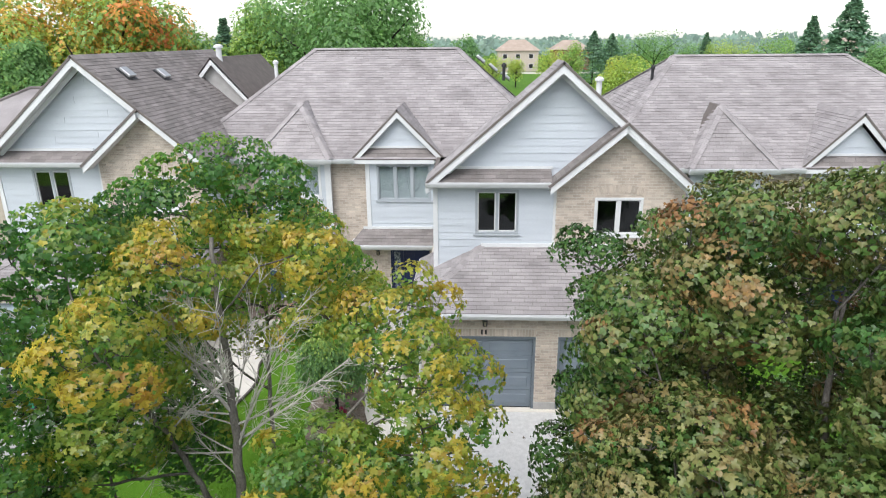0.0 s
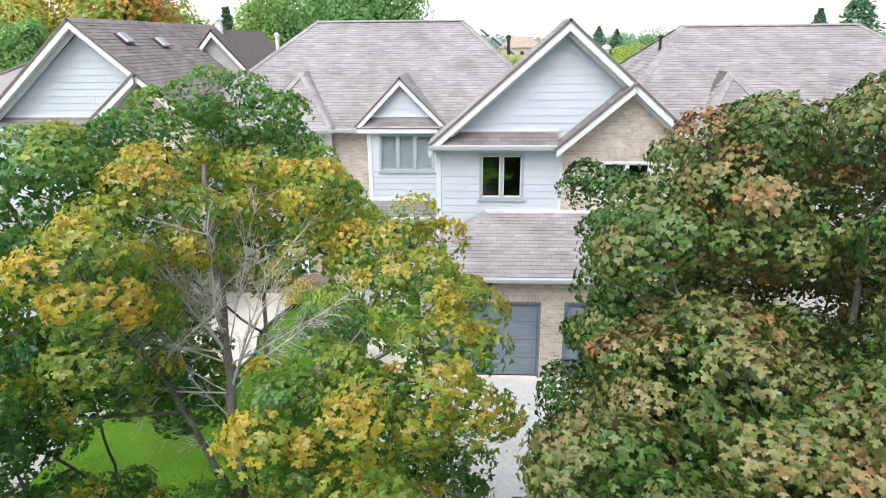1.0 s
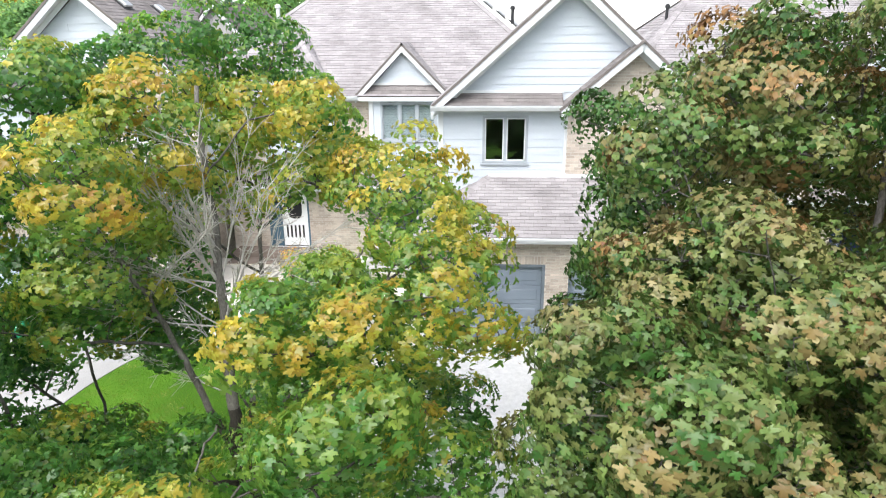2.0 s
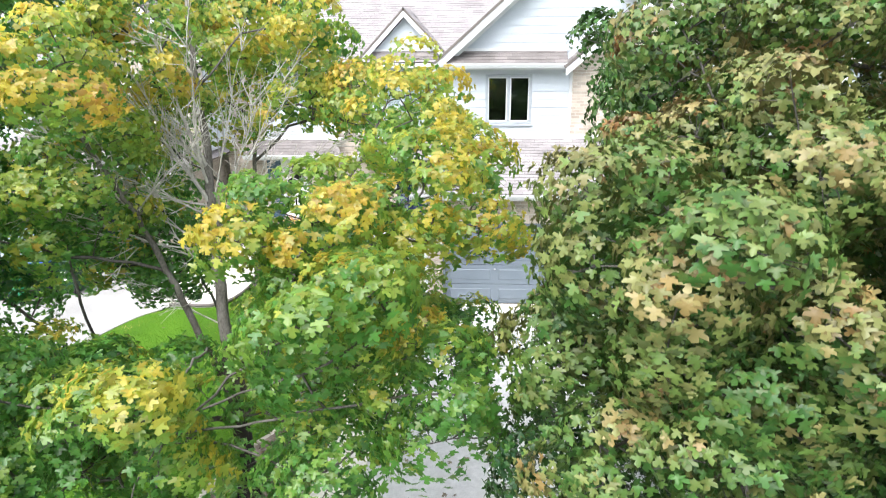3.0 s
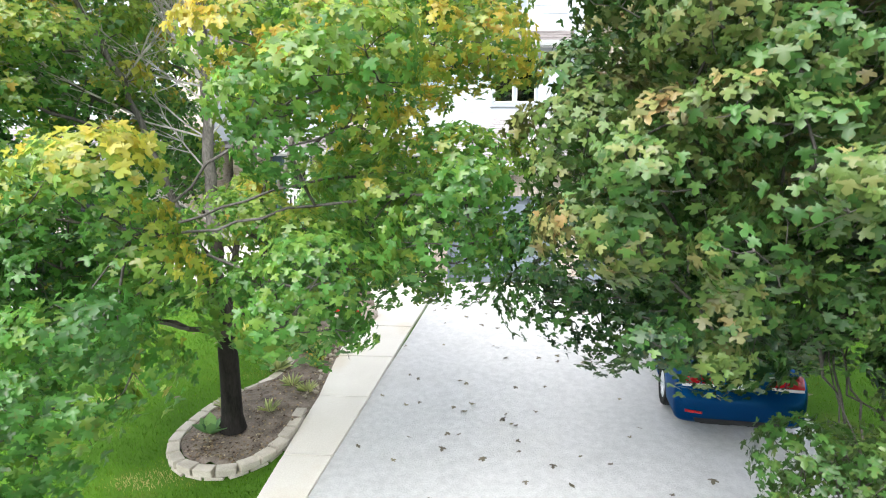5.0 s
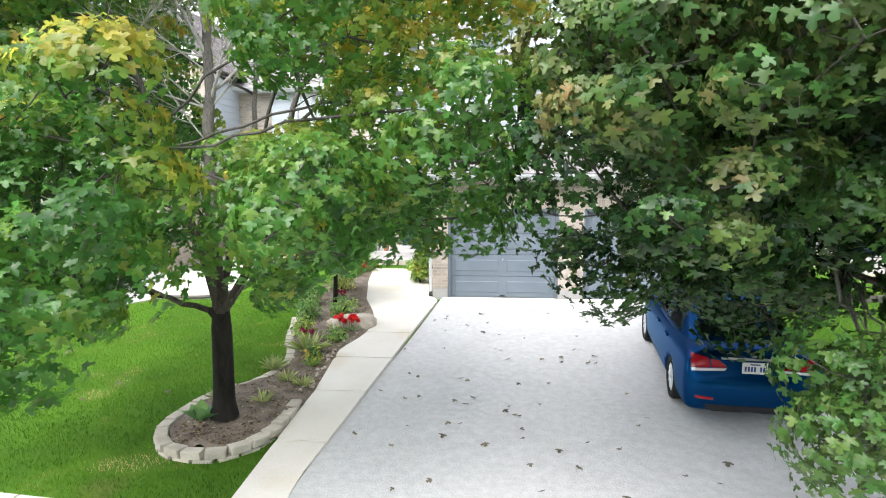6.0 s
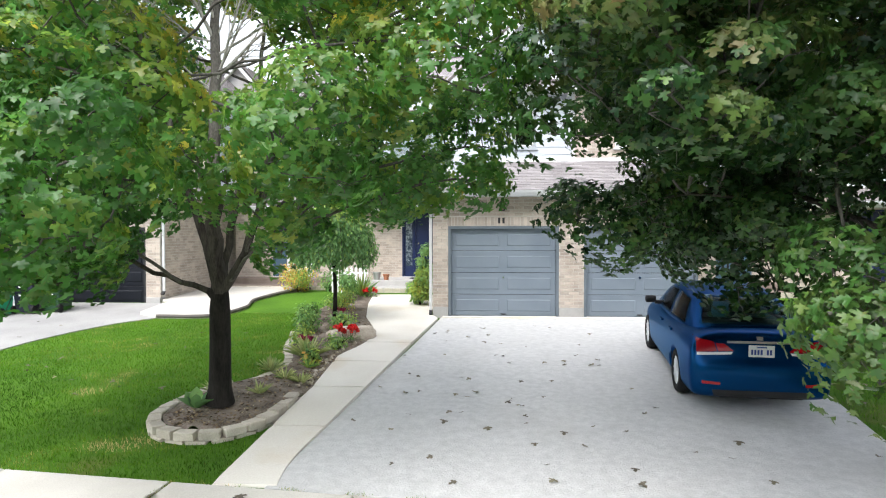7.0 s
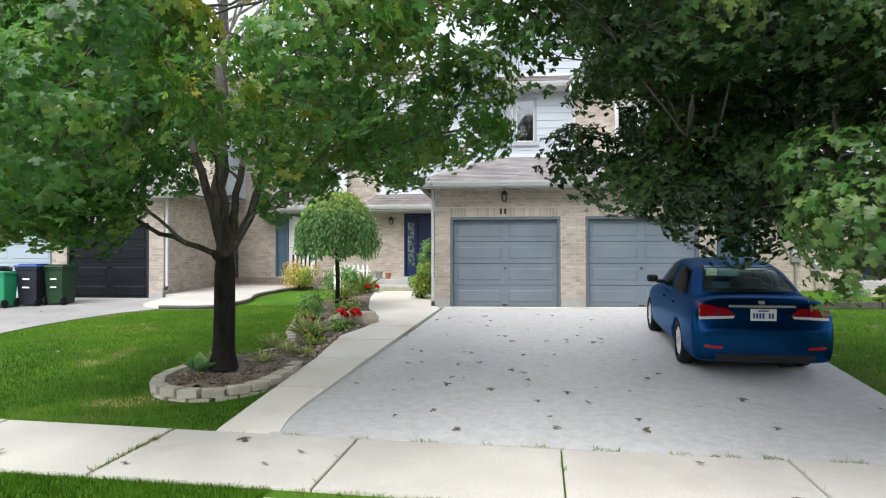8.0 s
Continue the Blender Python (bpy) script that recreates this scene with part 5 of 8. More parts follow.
LEFT_STEMS = [
    (0.100, [(-2.63, 7.42, 2.1), (-2.60, 7.4, 3.3), (-2.62, 7.5, 5.0), (-2.8, 7.9, 6.8)]),
    (0.060, [(-2.76, 7.46, 1.85), (-2.96, 7.3, 2.75), (-3.3, 6.9, 4.4), (-3.9, 6.5, 6.0)]),
    (0.060, [(-2.18, 7.3, 1.75), (-1.85, 7.2, 2.6), (-1.4, 7.1, 3.9), (-0.6, 7.0, 5.0)]),
    (0.040, [(-2.95, 7.2, 1.38), (-3.40, 7.1, 1.58), (-4.1, 6.9, 2.0)]),
    (0.024, [(-2.5, 7.1, 2.1), (-2.4, 6.4, 2.9), (-2.1, 5.2, 3.2), (-1.9, 4.4, 3.1)]),
    (0.050, [(-2.5, 7.7, 2.2), (-2.4, 8.3, 3.3), (-2.6, 9.2, 5.4), (-3.2, 9.6, 6.9)]),
]


def thin_left(p):
    """The crown's inside has lost most of its leaves, and wandering gaps run through the rest."""
    x, y, z = p
    if -3.75 < x < -1.7 and 5.0 < y < 8.6 and 2.6 < z < 7.2:
        return 0.66
    if abs(x + 2.6 - (7.4 - y) * 0.45) < 0.38 and y > 4.4 and z < 4.6:
        return 0.9
    if z < 2.75:
        return 0.92 if -3.1 < x < -1.75 and y > 5.6 else 0.0
    if -3.9 < x < -1.1 and y > 8.2 and z < 5.4:
        return 0.93
    gap = math.sin(2.3 * x + 0.7 * y) + math.sin(2.1 * y - 1.1 * z + 1) + math.sin(2.6 * z + 0.9 * x)
    if y > 6.2 and z < 5.0 and x > -3.9:
        return 0.88
    if y > 6.2 and z < 6.4:
        return 0.8 if gap < -0.5 else 0.35
    return 0.75 if gap < -0.8 else 0.0


def thin_right(p):
    x, y, z = p
    if x > 6.2 and z > 3:
        return 0.4
    gap = math.sin(2.6 * x + 0.9 * y + 1.0) + math.sin(2.4 * y - 1.3 * z) + math.sin(3.0 * z + 0.8 * x)
    return 0.75 if gap < -1.1 and z > 2.6 else 0.0


BARE_LEFT = [((-2.6, 6.9, 4.2), (-0.85, -0.35, 0.55), 0.22, 6, 2.7), ((-2.65, 7.0, 4.5), (-0.2, -0.3, 1.0), 0.32, 7, 2.4), ((-2.5, 7.1, 3.9), (0.75, -0.35, 0.75), 0.24, 5, 2.5), ((-2.7, 7.2, 3.2), (-0.6, -0.3, 0.75), 0.2, 2, 1.8)]
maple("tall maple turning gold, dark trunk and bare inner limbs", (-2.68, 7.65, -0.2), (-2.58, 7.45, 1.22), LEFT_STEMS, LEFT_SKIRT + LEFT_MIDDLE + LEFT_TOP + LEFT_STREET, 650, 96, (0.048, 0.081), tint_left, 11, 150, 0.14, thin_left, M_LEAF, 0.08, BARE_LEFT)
RIGHT_SKIRT = [
    ((5.2, 5.5, 1.9), (0.80, 0.70, 0.60)), ((5.1, 4.4, 2.2), (0.95, 0.80, 0.70)), ((6.4, 6.1, 2.4), (0.93, 0.95, 0.80)),
    ((3.2, 7.5, 2.4), (0.89, 0.87, 0.80)), ((3.05, 6.1, 2.4), (0.78, 0.72, 0.75)), ((3.25, 6.3, 1.62), (0.34, 0.30, 0.36)), ((3.25, 6.4, 1.9), (0.40, 0.35, 0.36)), ((4.5, 8.7, 2.6), (0.93, 0.73, 0.90)),
    ((3.2, 4.5, 3.05), (0.72, 0.70, 0.58)), ((5.8, 3.9, 3.0), (0.89, 0.81, 0.80)), ((7.0, 4.9, 3.2), (0.87, 0.86, 0.99)),
    ((4.5, 5.5, 3.3), (0.91, 0.90, 0.80)), ((3.9, 5.7, 2.25), (0.60, 0.50, 0.42)), ((1.85, 5.95, 2.08), (0.52, 0.38, 0.22)), ((3.18, 3.75, 1.62), (0.36, 0.34, 0.42)), ((3.2, 3.7, 1.75), (0.36, 0.34, 0.42)), ((3.15, 3.7, 1.45), (0.30, 0.30, 0.35)), ((3.6, 4.0, 1.6), (0.40, 0.40, 0.45)),
]
RIGHT_MIDDLE = [
    ((4.4, 3.4, 3.7), (0.92, 0.90, 0.90)), ((4.1, 7.3, 3.7), (0.87, 0.90, 0.83)), ((2.5, 7.0, 3.7), (0.86, 0.85, 0.82)),
    ((2.1, 5.5, 3.9), (0.85, 0.85, 1.00)), ((7.4, 6.4, 3.9), (0.87, 0.86, 1.02)), ((3.2, 8.8, 3.9), (0.86, 0.84, 0.89)),
    ((5.7, 8.8, 3.9), (0.84, 0.95, 0.90)), ((2.7, 4.0, 4.2), (0.85, 0.86, 0.86)), ((6.2, 3.6, 4.4), (0.98, 0.83, 0.81)),
    ((5.8, 5.1, 4.5), (0.88, 0.82, 0.88)), ((4.6, 9.2, 4.8), (0.88, 0.81, 0.98)), ((4.2, 5.3, 4.9), (0.82, 1.01, 0.87)),
    ((7.4, 5.1, 5.2), (0.74, 1.10, 0.88)), ((2.8, 5.1, 5.2), (0.91, 0.85, 0.73)),
]
RIGHT_TOP = [
    ((4.0, 3.6, 5.2), (0.85, 0.90, 0.90)), ((2.9, 6.8, 5.3), (0.86, 0.88, 0.85)), ((3.1, 8.5, 5.5), (0.74, 0.93, 0.89)),
    ((5.5, 3.6, 5.5), (0.88, 0.97, 0.76)), ((6.0, 8.7, 5.8), (0.94, 0.84, 0.94)), ((5.3, 6.0, 6.1), (0.81, 0.88, 0.86)),
    ((6.2, 4.6, 6.4), (0.86, 0.83, 0.95)), ((7.0, 6.2, 6.4), (0.80, 0.91, 0.91)), ((4.3, 8.5, 6.6), (0.97, 0.92, 0.86)),
    ((3.8, 6.7, 6.7), (0.79, 1.03, 0.90)), ((4.8, 4.4, 6.7), (0.85, 0.95, 0.88)), ((5.8, 7.5, 7.0), (1.00, 0.84, 0.85)),
    ((5.2, 6.1, 7.4), (0.90, 1.00, 0.62)),
]
RIGHT_STREET = [
    ((1.75, 3.9, 4.95), (0.50, 0.55, 0.55)), ((2.0, 3.5, 4.9), (0.50, 0.45, 0.50)), ((1.45, 4.5, 3.7), (0.42, 0.50, 0.60)),
    ((1.65, 3.6, 3.6), (0.40, 0.50, 0.50)), ((2.3, 3.0, 3.75), (0.50, 0.42, 0.45)), ((2.05, 3.7, 2.85), (0.48, 0.45, 0.42)),
    ((1.55, 4.2, 2.85), (0.40, 0.45, 0.35)), ((2.8, 3.4, 4.5), (0.50, 0.45, 0.45)), ((3.08, 3.65, 1.28), (0.26, 0.28, 0.20)),
    ((2.6, 6.2, 6.3), (0.45, 0.50, 0.50)), ((2.5, 8.9, 6.1), (0.45, 0.50, 0.50)), ((2.9, 4.3, 5.5), (0.60, 0.55, 0.50)),
]
RIGHT_STEMS = [
    (0.085, [(4.9, 6.1, 2.4), (4.75, 6.0, 4.2), (4.6, 6.2, 6.6)]),
    (0.065, [(4.4, 5.8, 2.5), (3.6, 5.4, 3.6), (2.9, 5.2, 4.8)]),
    (0.060, [(4.8, 5.5, 2.5), (4.2, 4.6, 3.6), (3.4, 3.9, 4.4)]),
    (0.060, [(5.5, 6.4, 2.6), (6.2, 6.3, 4.0), (6.6, 6.2, 5.6)]),
    (0.055, [(4.8, 6.9, 2.7), (4.2, 7.8, 4.2), (3.8, 8.2, 5.8)]),
    (0.045, [(4.3, 5.7, 2.0), (3.4, 5.5, 2.3), (2.6, 5.7, 2.3)]),
]
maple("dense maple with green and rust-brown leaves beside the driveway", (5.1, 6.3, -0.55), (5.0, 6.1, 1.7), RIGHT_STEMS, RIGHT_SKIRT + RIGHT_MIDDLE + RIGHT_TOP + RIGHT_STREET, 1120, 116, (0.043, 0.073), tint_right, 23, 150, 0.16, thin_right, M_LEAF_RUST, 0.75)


# ---- far trees ----
M_LEAF_FAR = leaf_material("far_leaf", [(0.0, (0.08, 0.18, 0.075)), (0.35, (0.17, 0.31, 0.10)), (0.6, (0.36, 0.44, 0.085)), (0.8, (0.58, 0.33, 0.085)), (1.0, (0.60, 0.21, 0.075))], 0.35, 0.6)
# needle greens are paled, so distance haze sits in the colour
M_NEEDLE = leaf_material("needle", [(0.0, (0.09, 0.19, 0.12)), (1.0, (0.18, 0.31, 0.18))], 0.25, 0.7)


def far_tree(x, y, h, w, tint, spread, seed, label, n=2600, group="trees behind the houses"):
    n = int(n * (5.0 if y < 66 else 2.2))
    rng = np.random.default_rng(seed)
    t = thing("broadleaf_tree", x, y, 0, 0, label, "tree", group)
    bm = bmesh.new()
    add_tube(bm, [(0, 0, 0), (0.1, 0, h * 0.3), (-0.05, 0.1, h * 0.6)], [h * 0.022, h * 0.017, h * 0.008], 8)
    for k in range(7):
        a = k * 2.4
        add_tube(bm, [(0.08, 0, h * (0.25 + 0.04 * k)), (w * 0.2 * math.cos(a), w * 0.2 * math.sin(a), h * (0.42 + 0.04 * k)), (w * 0.36 * math.cos(a), w * 0.36 * math.sin(a), h * (0.55 + 0.04 * k))], [h * 0.008, h * 0.006, h * 0.003], 5)
    part("trunk", bm, M_BARK, t, smooth=True)
    m = 46
    cl = unit(rng.normal(0, 1, (m, 3))) * rng.uniform(0.45, 1.0, (m, 1))
    cl = cl * np.array([w * 0.40, w * 0.40, h * 0.34]) + np.array([0, 0, h * 0.60])
    k = rng.integers(0, m, n)
    d = unit(rng.normal(0, 1, (n, 3)) + np.array([0, 0, 0.3]))
    cr = (0.13 * w + 0.03 * h) * rng.uniform(0.7, 1.2, m)
    p = cl[k] + d * cr[k][:, None] * rng.uniform(0.5, 1.0, (n, 1)) ** 0.5
    v = np.clip(tint + rng.normal(0, spread, m)[k] + rng.normal(0, 0.05, n), 0, 1)
    s = rng.uniform(0.5, 1.0, n) * (0.04 * h + 0.08) * (0.46 if y < 66 else 0.7)
    c = blades("crown", p, unit(d + rng.normal(0, 0.5, (n, 3)) + np.array([0, 0, 0.5])), unit(d + np.array([0, 0, -0.4])), s, v, SPRAY, SPRAY_F, M_LEAF_FAR, t, seed)
    c["kind"] = "stuff"
    return t


def conifer(x, y, h, w, seed, label, group="conifers behind the houses"):
    rng = np.random.default_rng(seed)
    t = thing("spruce_tree", x, y, 0, 0, label, "tree", group)
    part("trunk", add_tube(bmesh.new(), [(0, 0, 0), (0, 0, h * 0.98)], [h * 0.018, 0.02], 8), M_BARK, t)
    n = 6500
    f = rng.uniform(0.06, 1, n) ** 0.8
    lay_ = f + 0.012 * np.sin(f * 90)
    a = rng.uniform(0, 2 * math.pi, n)
    r = (1 - lay_) * w * 0.5 * rng.uniform(0.25, 1.0, n) * (0.8 + 0.2 * np.sin(a * 5 + lay_ * 40))
    p = np.stack([r * np.cos(a), r * np.sin(a), lay_ * h - r * 0.25 + 0.02 * h], 1)
    o = np.stack([np.cos(a), np.sin(a), np.full(n, -0.25)], 1)
    c = blades("crown", p, unit(np.array([0, 0, 1.0]) + rng.normal(0, 0.3, (n, 3))), unit(o + rng.normal(0, 0.25, (n, 3))), rng.uniform(0.6, 1.1, n) * 0.034 * h, rng.uniform(0, 1, n), SPRAY, SPRAY_F, M_NEEDLE, t, seed)
    c["kind"] = "stuff"
    return t


green, gold, rust = "tall leafy green tree behind the roofs", "yellow-green young tree in the park", "broad tree turning orange and red behind the roofs"
# (x, y, height, width, tint, spread, kind, leaf sprays)
FAR = [
    (-7.8, 46, 14.2, 14.5, 0.27, 0.05, "g", 3600),
    (-14.9, 50, 12.6, 8.0, 0.4, 0.05, "g", 3000),
    (-4.8, 55, 11.6, 6.6, 0.25, 0.05, "g", 2600),
    (-23.6, 42, 14.6, 11.5, 0.66, 0.2, "r", 4200),
    (-28.2, 40, 12.4, 8.0, 0.5, 0.1, "r", 2600),
    (-23.5, 34, 10.0, 6.0, 0.22, 0.05, "g", 2600),
    (-21.5, 48, 12.0, 6.0, 0.55, 0.18, "r", 2200),
    (-31.9, 75, 11.1, 7.6, 0.32, 0.05, "g", 1600),
    (-13.4, 44, 9.3, 3.3, 0.45, 0.05, "g", 1800),
    (-0.6, 125, 10.5, 6.9, 0.18, 0.04, "g", 1200),
    (4.5, 130, 6.5, 5.8, 0.56, 0.03, "y", 1200),
    (9.3, 132, 6.2, 4.9, 0.57, 0.03, "y", 1200),
    (15.6, 128, 7.7, 7.1, 0.55, 0.04, "y", 1200),
    (19.9, 130, 8.9, 6.0, 0.45, 0.05, "g", 1200),
    (14.9, 62, 7.9, 6.0, 0.55, 0.03, "y", 2600),
    (33.2, 150, 10.0, 9.7, 0.25, 0.04, "g", 1200),
    (41.3, 150, 11.3, 13.2, 0.27, 0.04, "g", 1400),
    (53.3, 160, 8.9, 10.3, 0.3, 0.05, "g", 1200),
    (53.8, 140, 8.9, 12.3, 0.52, 0.04, "y", 1400),
    (63.9, 140, 10.1, 10.3, 0.38, 0.05, "g", 1200),
    (61.7, 120, 8.0, 6.7, 0.3, 0.05, "g", 1200),
    (37.6, 62, 9.2, 5.2, 0.25, 0.05, "g", 1800),
    (-9.3, 120, 10.4, 6.7, 0.3, 0.05, "g", 1200),
]
NAMES = {"g": green, "y": gold, "r": rust}
for i, (x, y, h, w, tt, sp, lb, many) in enumerate(FAR):
    far_tree(x, y, h, w, tt, sp, 100 + i, NAMES[lb], many)
for i, (x, y, h, w) in enumerate([(-22.1, 60, 10.9, 10.0), (-20.6, 62, 11.1, 10.0), (26.0, 140, 10.4, 17.0), (30.1, 142, 9.9, 16.0), (45.4, 90, 11.4, 13.0), (40.4, 72, 12.9, 19.0), (52.5, 150, 9.9, 11.0), (53.8, 100, 9.9, 9.0)]):
    conifer(x, y, h, w, 300 + i, "dark green spruce behind the roofs")
# woods on the horizon, with distance haze put into their leaf colour
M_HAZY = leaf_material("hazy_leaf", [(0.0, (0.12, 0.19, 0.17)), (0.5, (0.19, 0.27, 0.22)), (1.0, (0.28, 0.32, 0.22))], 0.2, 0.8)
rng = np.random.default_rng(77)
n = 20000
wx = rng.uniform(-900, 900, n)
# a tenth is an unseen screen across the street that blocks low skylight
wy = np.where(np.arange(n) < 18000, rng.uniform(330, 900, n), rng.uniform(-34, -22, n))
wx = np.where(wy < 0, wx * 0.07, wx)
hump = np.where(wy < 0, 3.5, 0.0) + 6.5 + 3.0 * np.sin(wx * 0.021 + wy * 0.01) + 2.0 * np.sin(wx * 0.083)
p = np.stack([wx, wy, hump * rng.uniform(0.15, 1.0, n)], 1)
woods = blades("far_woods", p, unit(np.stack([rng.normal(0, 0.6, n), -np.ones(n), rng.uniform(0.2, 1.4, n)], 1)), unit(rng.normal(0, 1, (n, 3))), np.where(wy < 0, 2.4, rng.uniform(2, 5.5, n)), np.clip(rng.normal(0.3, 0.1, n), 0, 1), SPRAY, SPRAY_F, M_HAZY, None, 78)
tagged(woods, "haze-toned green woods on the horizon and an unseen screen across the street", "woods", kind="stuff")


# ---- far houses and the park road ----
def far_house(x, y, w, d, h, wall_m, roof_m, label):
    o = thing("far_house", x, y, 0, 0, label, "house", "houses beyond the park")
    box("wall", -w / 2, w / 2, 0, d, 0, h, wall_m, o)
    rf = bmesh.new()
    e = 0.6
    v = [rf.verts.new(q) for q in ((-w / 2 - e, -e, h), (w / 2 + e, -e, h), (w / 2 + e, d + e, h), (-w / 2 - e, d + e, h), (-w * 0.2, d / 2, h + w * 0.26), (w * 0.2, d / 2, h + w * 0.26))]
    for f in ((0, 1, 5, 4), (1, 2, 5), (2, 3, 4, 5), (3, 0, 4), (3, 2, 1, 0)):
        rf.faces.new([v[i] for i in f])
    part("roof", rf, roof_m, o)
    for s in (0.6, 3.4):
        for k in (-0.32, 0, 0.32):
            wd = box("window", k * w - 0.7, k * w + 0.7, -0.06, 0.0, s + 0.3, s + 1.7, M_TRIM, o)
            box("pane", k * w - 0.6, k * w + 0.6, -0.1, -0.061, s + 0.4, s + 1.6, M_DARK, wd)
    return o


M_FAR_BRICK = surface("far_red_brick", (0.28, 0.12, 0.08), (0.36, 0.17, 0.12), 0.9, 0.5, 5, 0.1)
M_FAR_ROOF = surface("far_roof", (0.30, 0.24, 0.2), (0.42, 0.34, 0.29), 0.9, 0.6, 6, 0.1)
far_house(14, 196, 12, 10, 6.0, M_BRICK, M_FAR_ROOF, "distant pale house with a tan hip roof")
far_house(31, 205, 11, 10, 6.0, M_FAR_BRICK, M_FAR_ROOF, "distant red brick house with white windows")
far_house(-60, 190, 13, 10, 6.0, M_FAR_BRICK, M_FAR_ROOF, "distant red brick house with white windows")
far_house(105, 190, 13, 10, 5.6, M_BRICK, M_FAR_ROOF, "distant pale house with a tan hip roof")
tagged(box("park_road", -200, 200, 184, 191, -0.02, 0.06, M_SIDEWALK), "pale road across the park", "road", kind="structure")


# ---- the parked car ----
def patch(outline_fn, nu, nv, tree, way, back, lift):
    """A sheet of nu x nv cells laid on a surface along way; outline_fn(s, t) gives a point in front of the surface."""
    bm = bmesh.new()
    grid = []
    way = Vector(way).normalized()
    for i in range(nu + 1):
        row = []
        for j in range(nv + 1):
            p = Vector(outline_fn(i / nu, j / nv))
            hit = tree.ray_cast(p - way * back, way)
            near = tree.find_nearest(p)[0]
            row.append(bm.verts.new((hit[0] - way * lift + hit[1] * 0.002) if hit[0] else near - way * lift))
        grid.append(row)
    for i in range(nu):
        for j in range(nv):
            bm.faces.new((grid[i][j], grid[i + 1][j], grid[i + 1][j + 1], grid[i][j + 1]))
    ex = bmesh.ops.extrude_face_region(bm, geom=list(bm.faces))
    for v in [g for g in ex["geom"] if isinstance(g, bmesh.types.BMVert)]:
        v.co += way * 0.012
    bmesh.ops.recalc_face_normals(bm, faces=bm.faces)
    return bm


def quad(a, b, c, d):
    """Bilinear corner patch."""
    a, b, c, d = map(Vector, (a, b, c, d))
    return lambda s, t: (a * (1 - s) + b * s) * (1 - t) + (d * (1 - s) + c * s) * t


def loft(stations, closed_ends=True):
    """stations: lists of points for one half from underside to centre line; mirrored in x."""
    bm = bmesh.new()
    rows = []
    for st in stations:
        half = [bm.verts.new(p) for p in st]
        other = [bm.verts.new((-p[0], p[1], p[2])) for p in reversed(st[:-1])]
        rows.append(half + other)
    n = len(rows[0])
    for a, b in zip(rows, rows[1:]):
        for k in range(n):
            j = (k + 1) % n
            bm.faces.new((a[k], a[j], b[j], b[k]))
    bm.faces.new(list(reversed(rows[0])))
    bm.faces.new(rows[-1])
    bmesh.ops.recalc_face_normals(bm, faces=bm.faces)
    return bm


def settled(ob):
    """The object's mesh with its modifiers worked in."""
    dg = bpy.context.evaluated_depsgraph_get()
    me = bpy.data.meshes.new_from_object(ob.evaluated_get(dg))
    ob.modifiers.clear()
    ob.data = me
    return ob


m_c, n_c, l_c, b_c = shader("blue_car_paint")
b_c.inputs["Base Color"].default_value = (0.008, 0.05, 0.22, 1)
b_c.inputs["Metallic"].default_value, b_c.inputs["Roughness"].default_value = 0.85, 0.30
b_c.inputs["Coat Weight"].default_value, b_c.inputs["Coat Roughness"].default_value = 0.08, 0.02
b_c.inputs["Specular Tint"].default_value = (0.22, 0.50, 0.78, 1)
fl = n_c.new("ShaderNodeTexNoise")
fl.inputs["Scale"].default_value = 900
rm_ = link_ramp(n_c, l_c, fl.outputs["Fac"], [(0.3, (0.002, 0.030, 0.105)), (0.7, (0.003, 0.064, 0.205))])
b_c.inputs["Specular IOR Level"].default_value = 0.22
l_c.new(rm_.outputs[0], b_c.inputs["Base Color"])
M_CAR = m_c
M_RED = plain("red_lens", (0.36, 0.005, 0.012), 0.15, 0, 0.4)
M_CLEAR = plain("clear_lens", (0.75, 0.74, 0.74), 0.12, 0, 1.0)
M_TYRE = surface("tyre_rubber", (0.012, 0.012, 0.012), (0.025, 0.025, 0.025), 0.85, 8, 90, 0.3)
M_RIM = plain("silver_rim", (0.66, 0.67, 0.69), 0.35, 0.35)
M_CARGLASS, n_k, l_k, b_k = shader("tinted_car_glass")
tint_k = n_k.new("ShaderNodeBsdfTransparent")
tint_k.inputs[0].default_value = (0.74, 0.86, 0.80, 1)
gloss_k = n_k.new("ShaderNodeBsdfGlossy")
gloss_k.inputs["Roughness"].default_value = 0.015
fres_k = n_k.new("ShaderNodeFresnel")
fres_k.inputs["IOR"].default_value = 1.08
mix_k = n_k.new("ShaderNodeMixShader")
l_k.new(fres_k.outputs[0], mix_k.inputs[0])
l_k.new(tint_k.outputs[0], mix_k.inputs[1])
l_k.new(gloss_k.outputs[0], mix_k.inputs[2])
l_k.new(mix_k.outputs[0], n_k["Material Output"].inputs["Surface"])
M_BRIGHT = plain("bright_trim", (0.7, 0.7, 0.72), 0.25, 0.5)
M_PLATE = plain("plate_white", (0.78, 0.78, 0.76), 0.4)
M_BAR = plain("plate_blue", (0.03, 0.06, 0.25), 0.5)


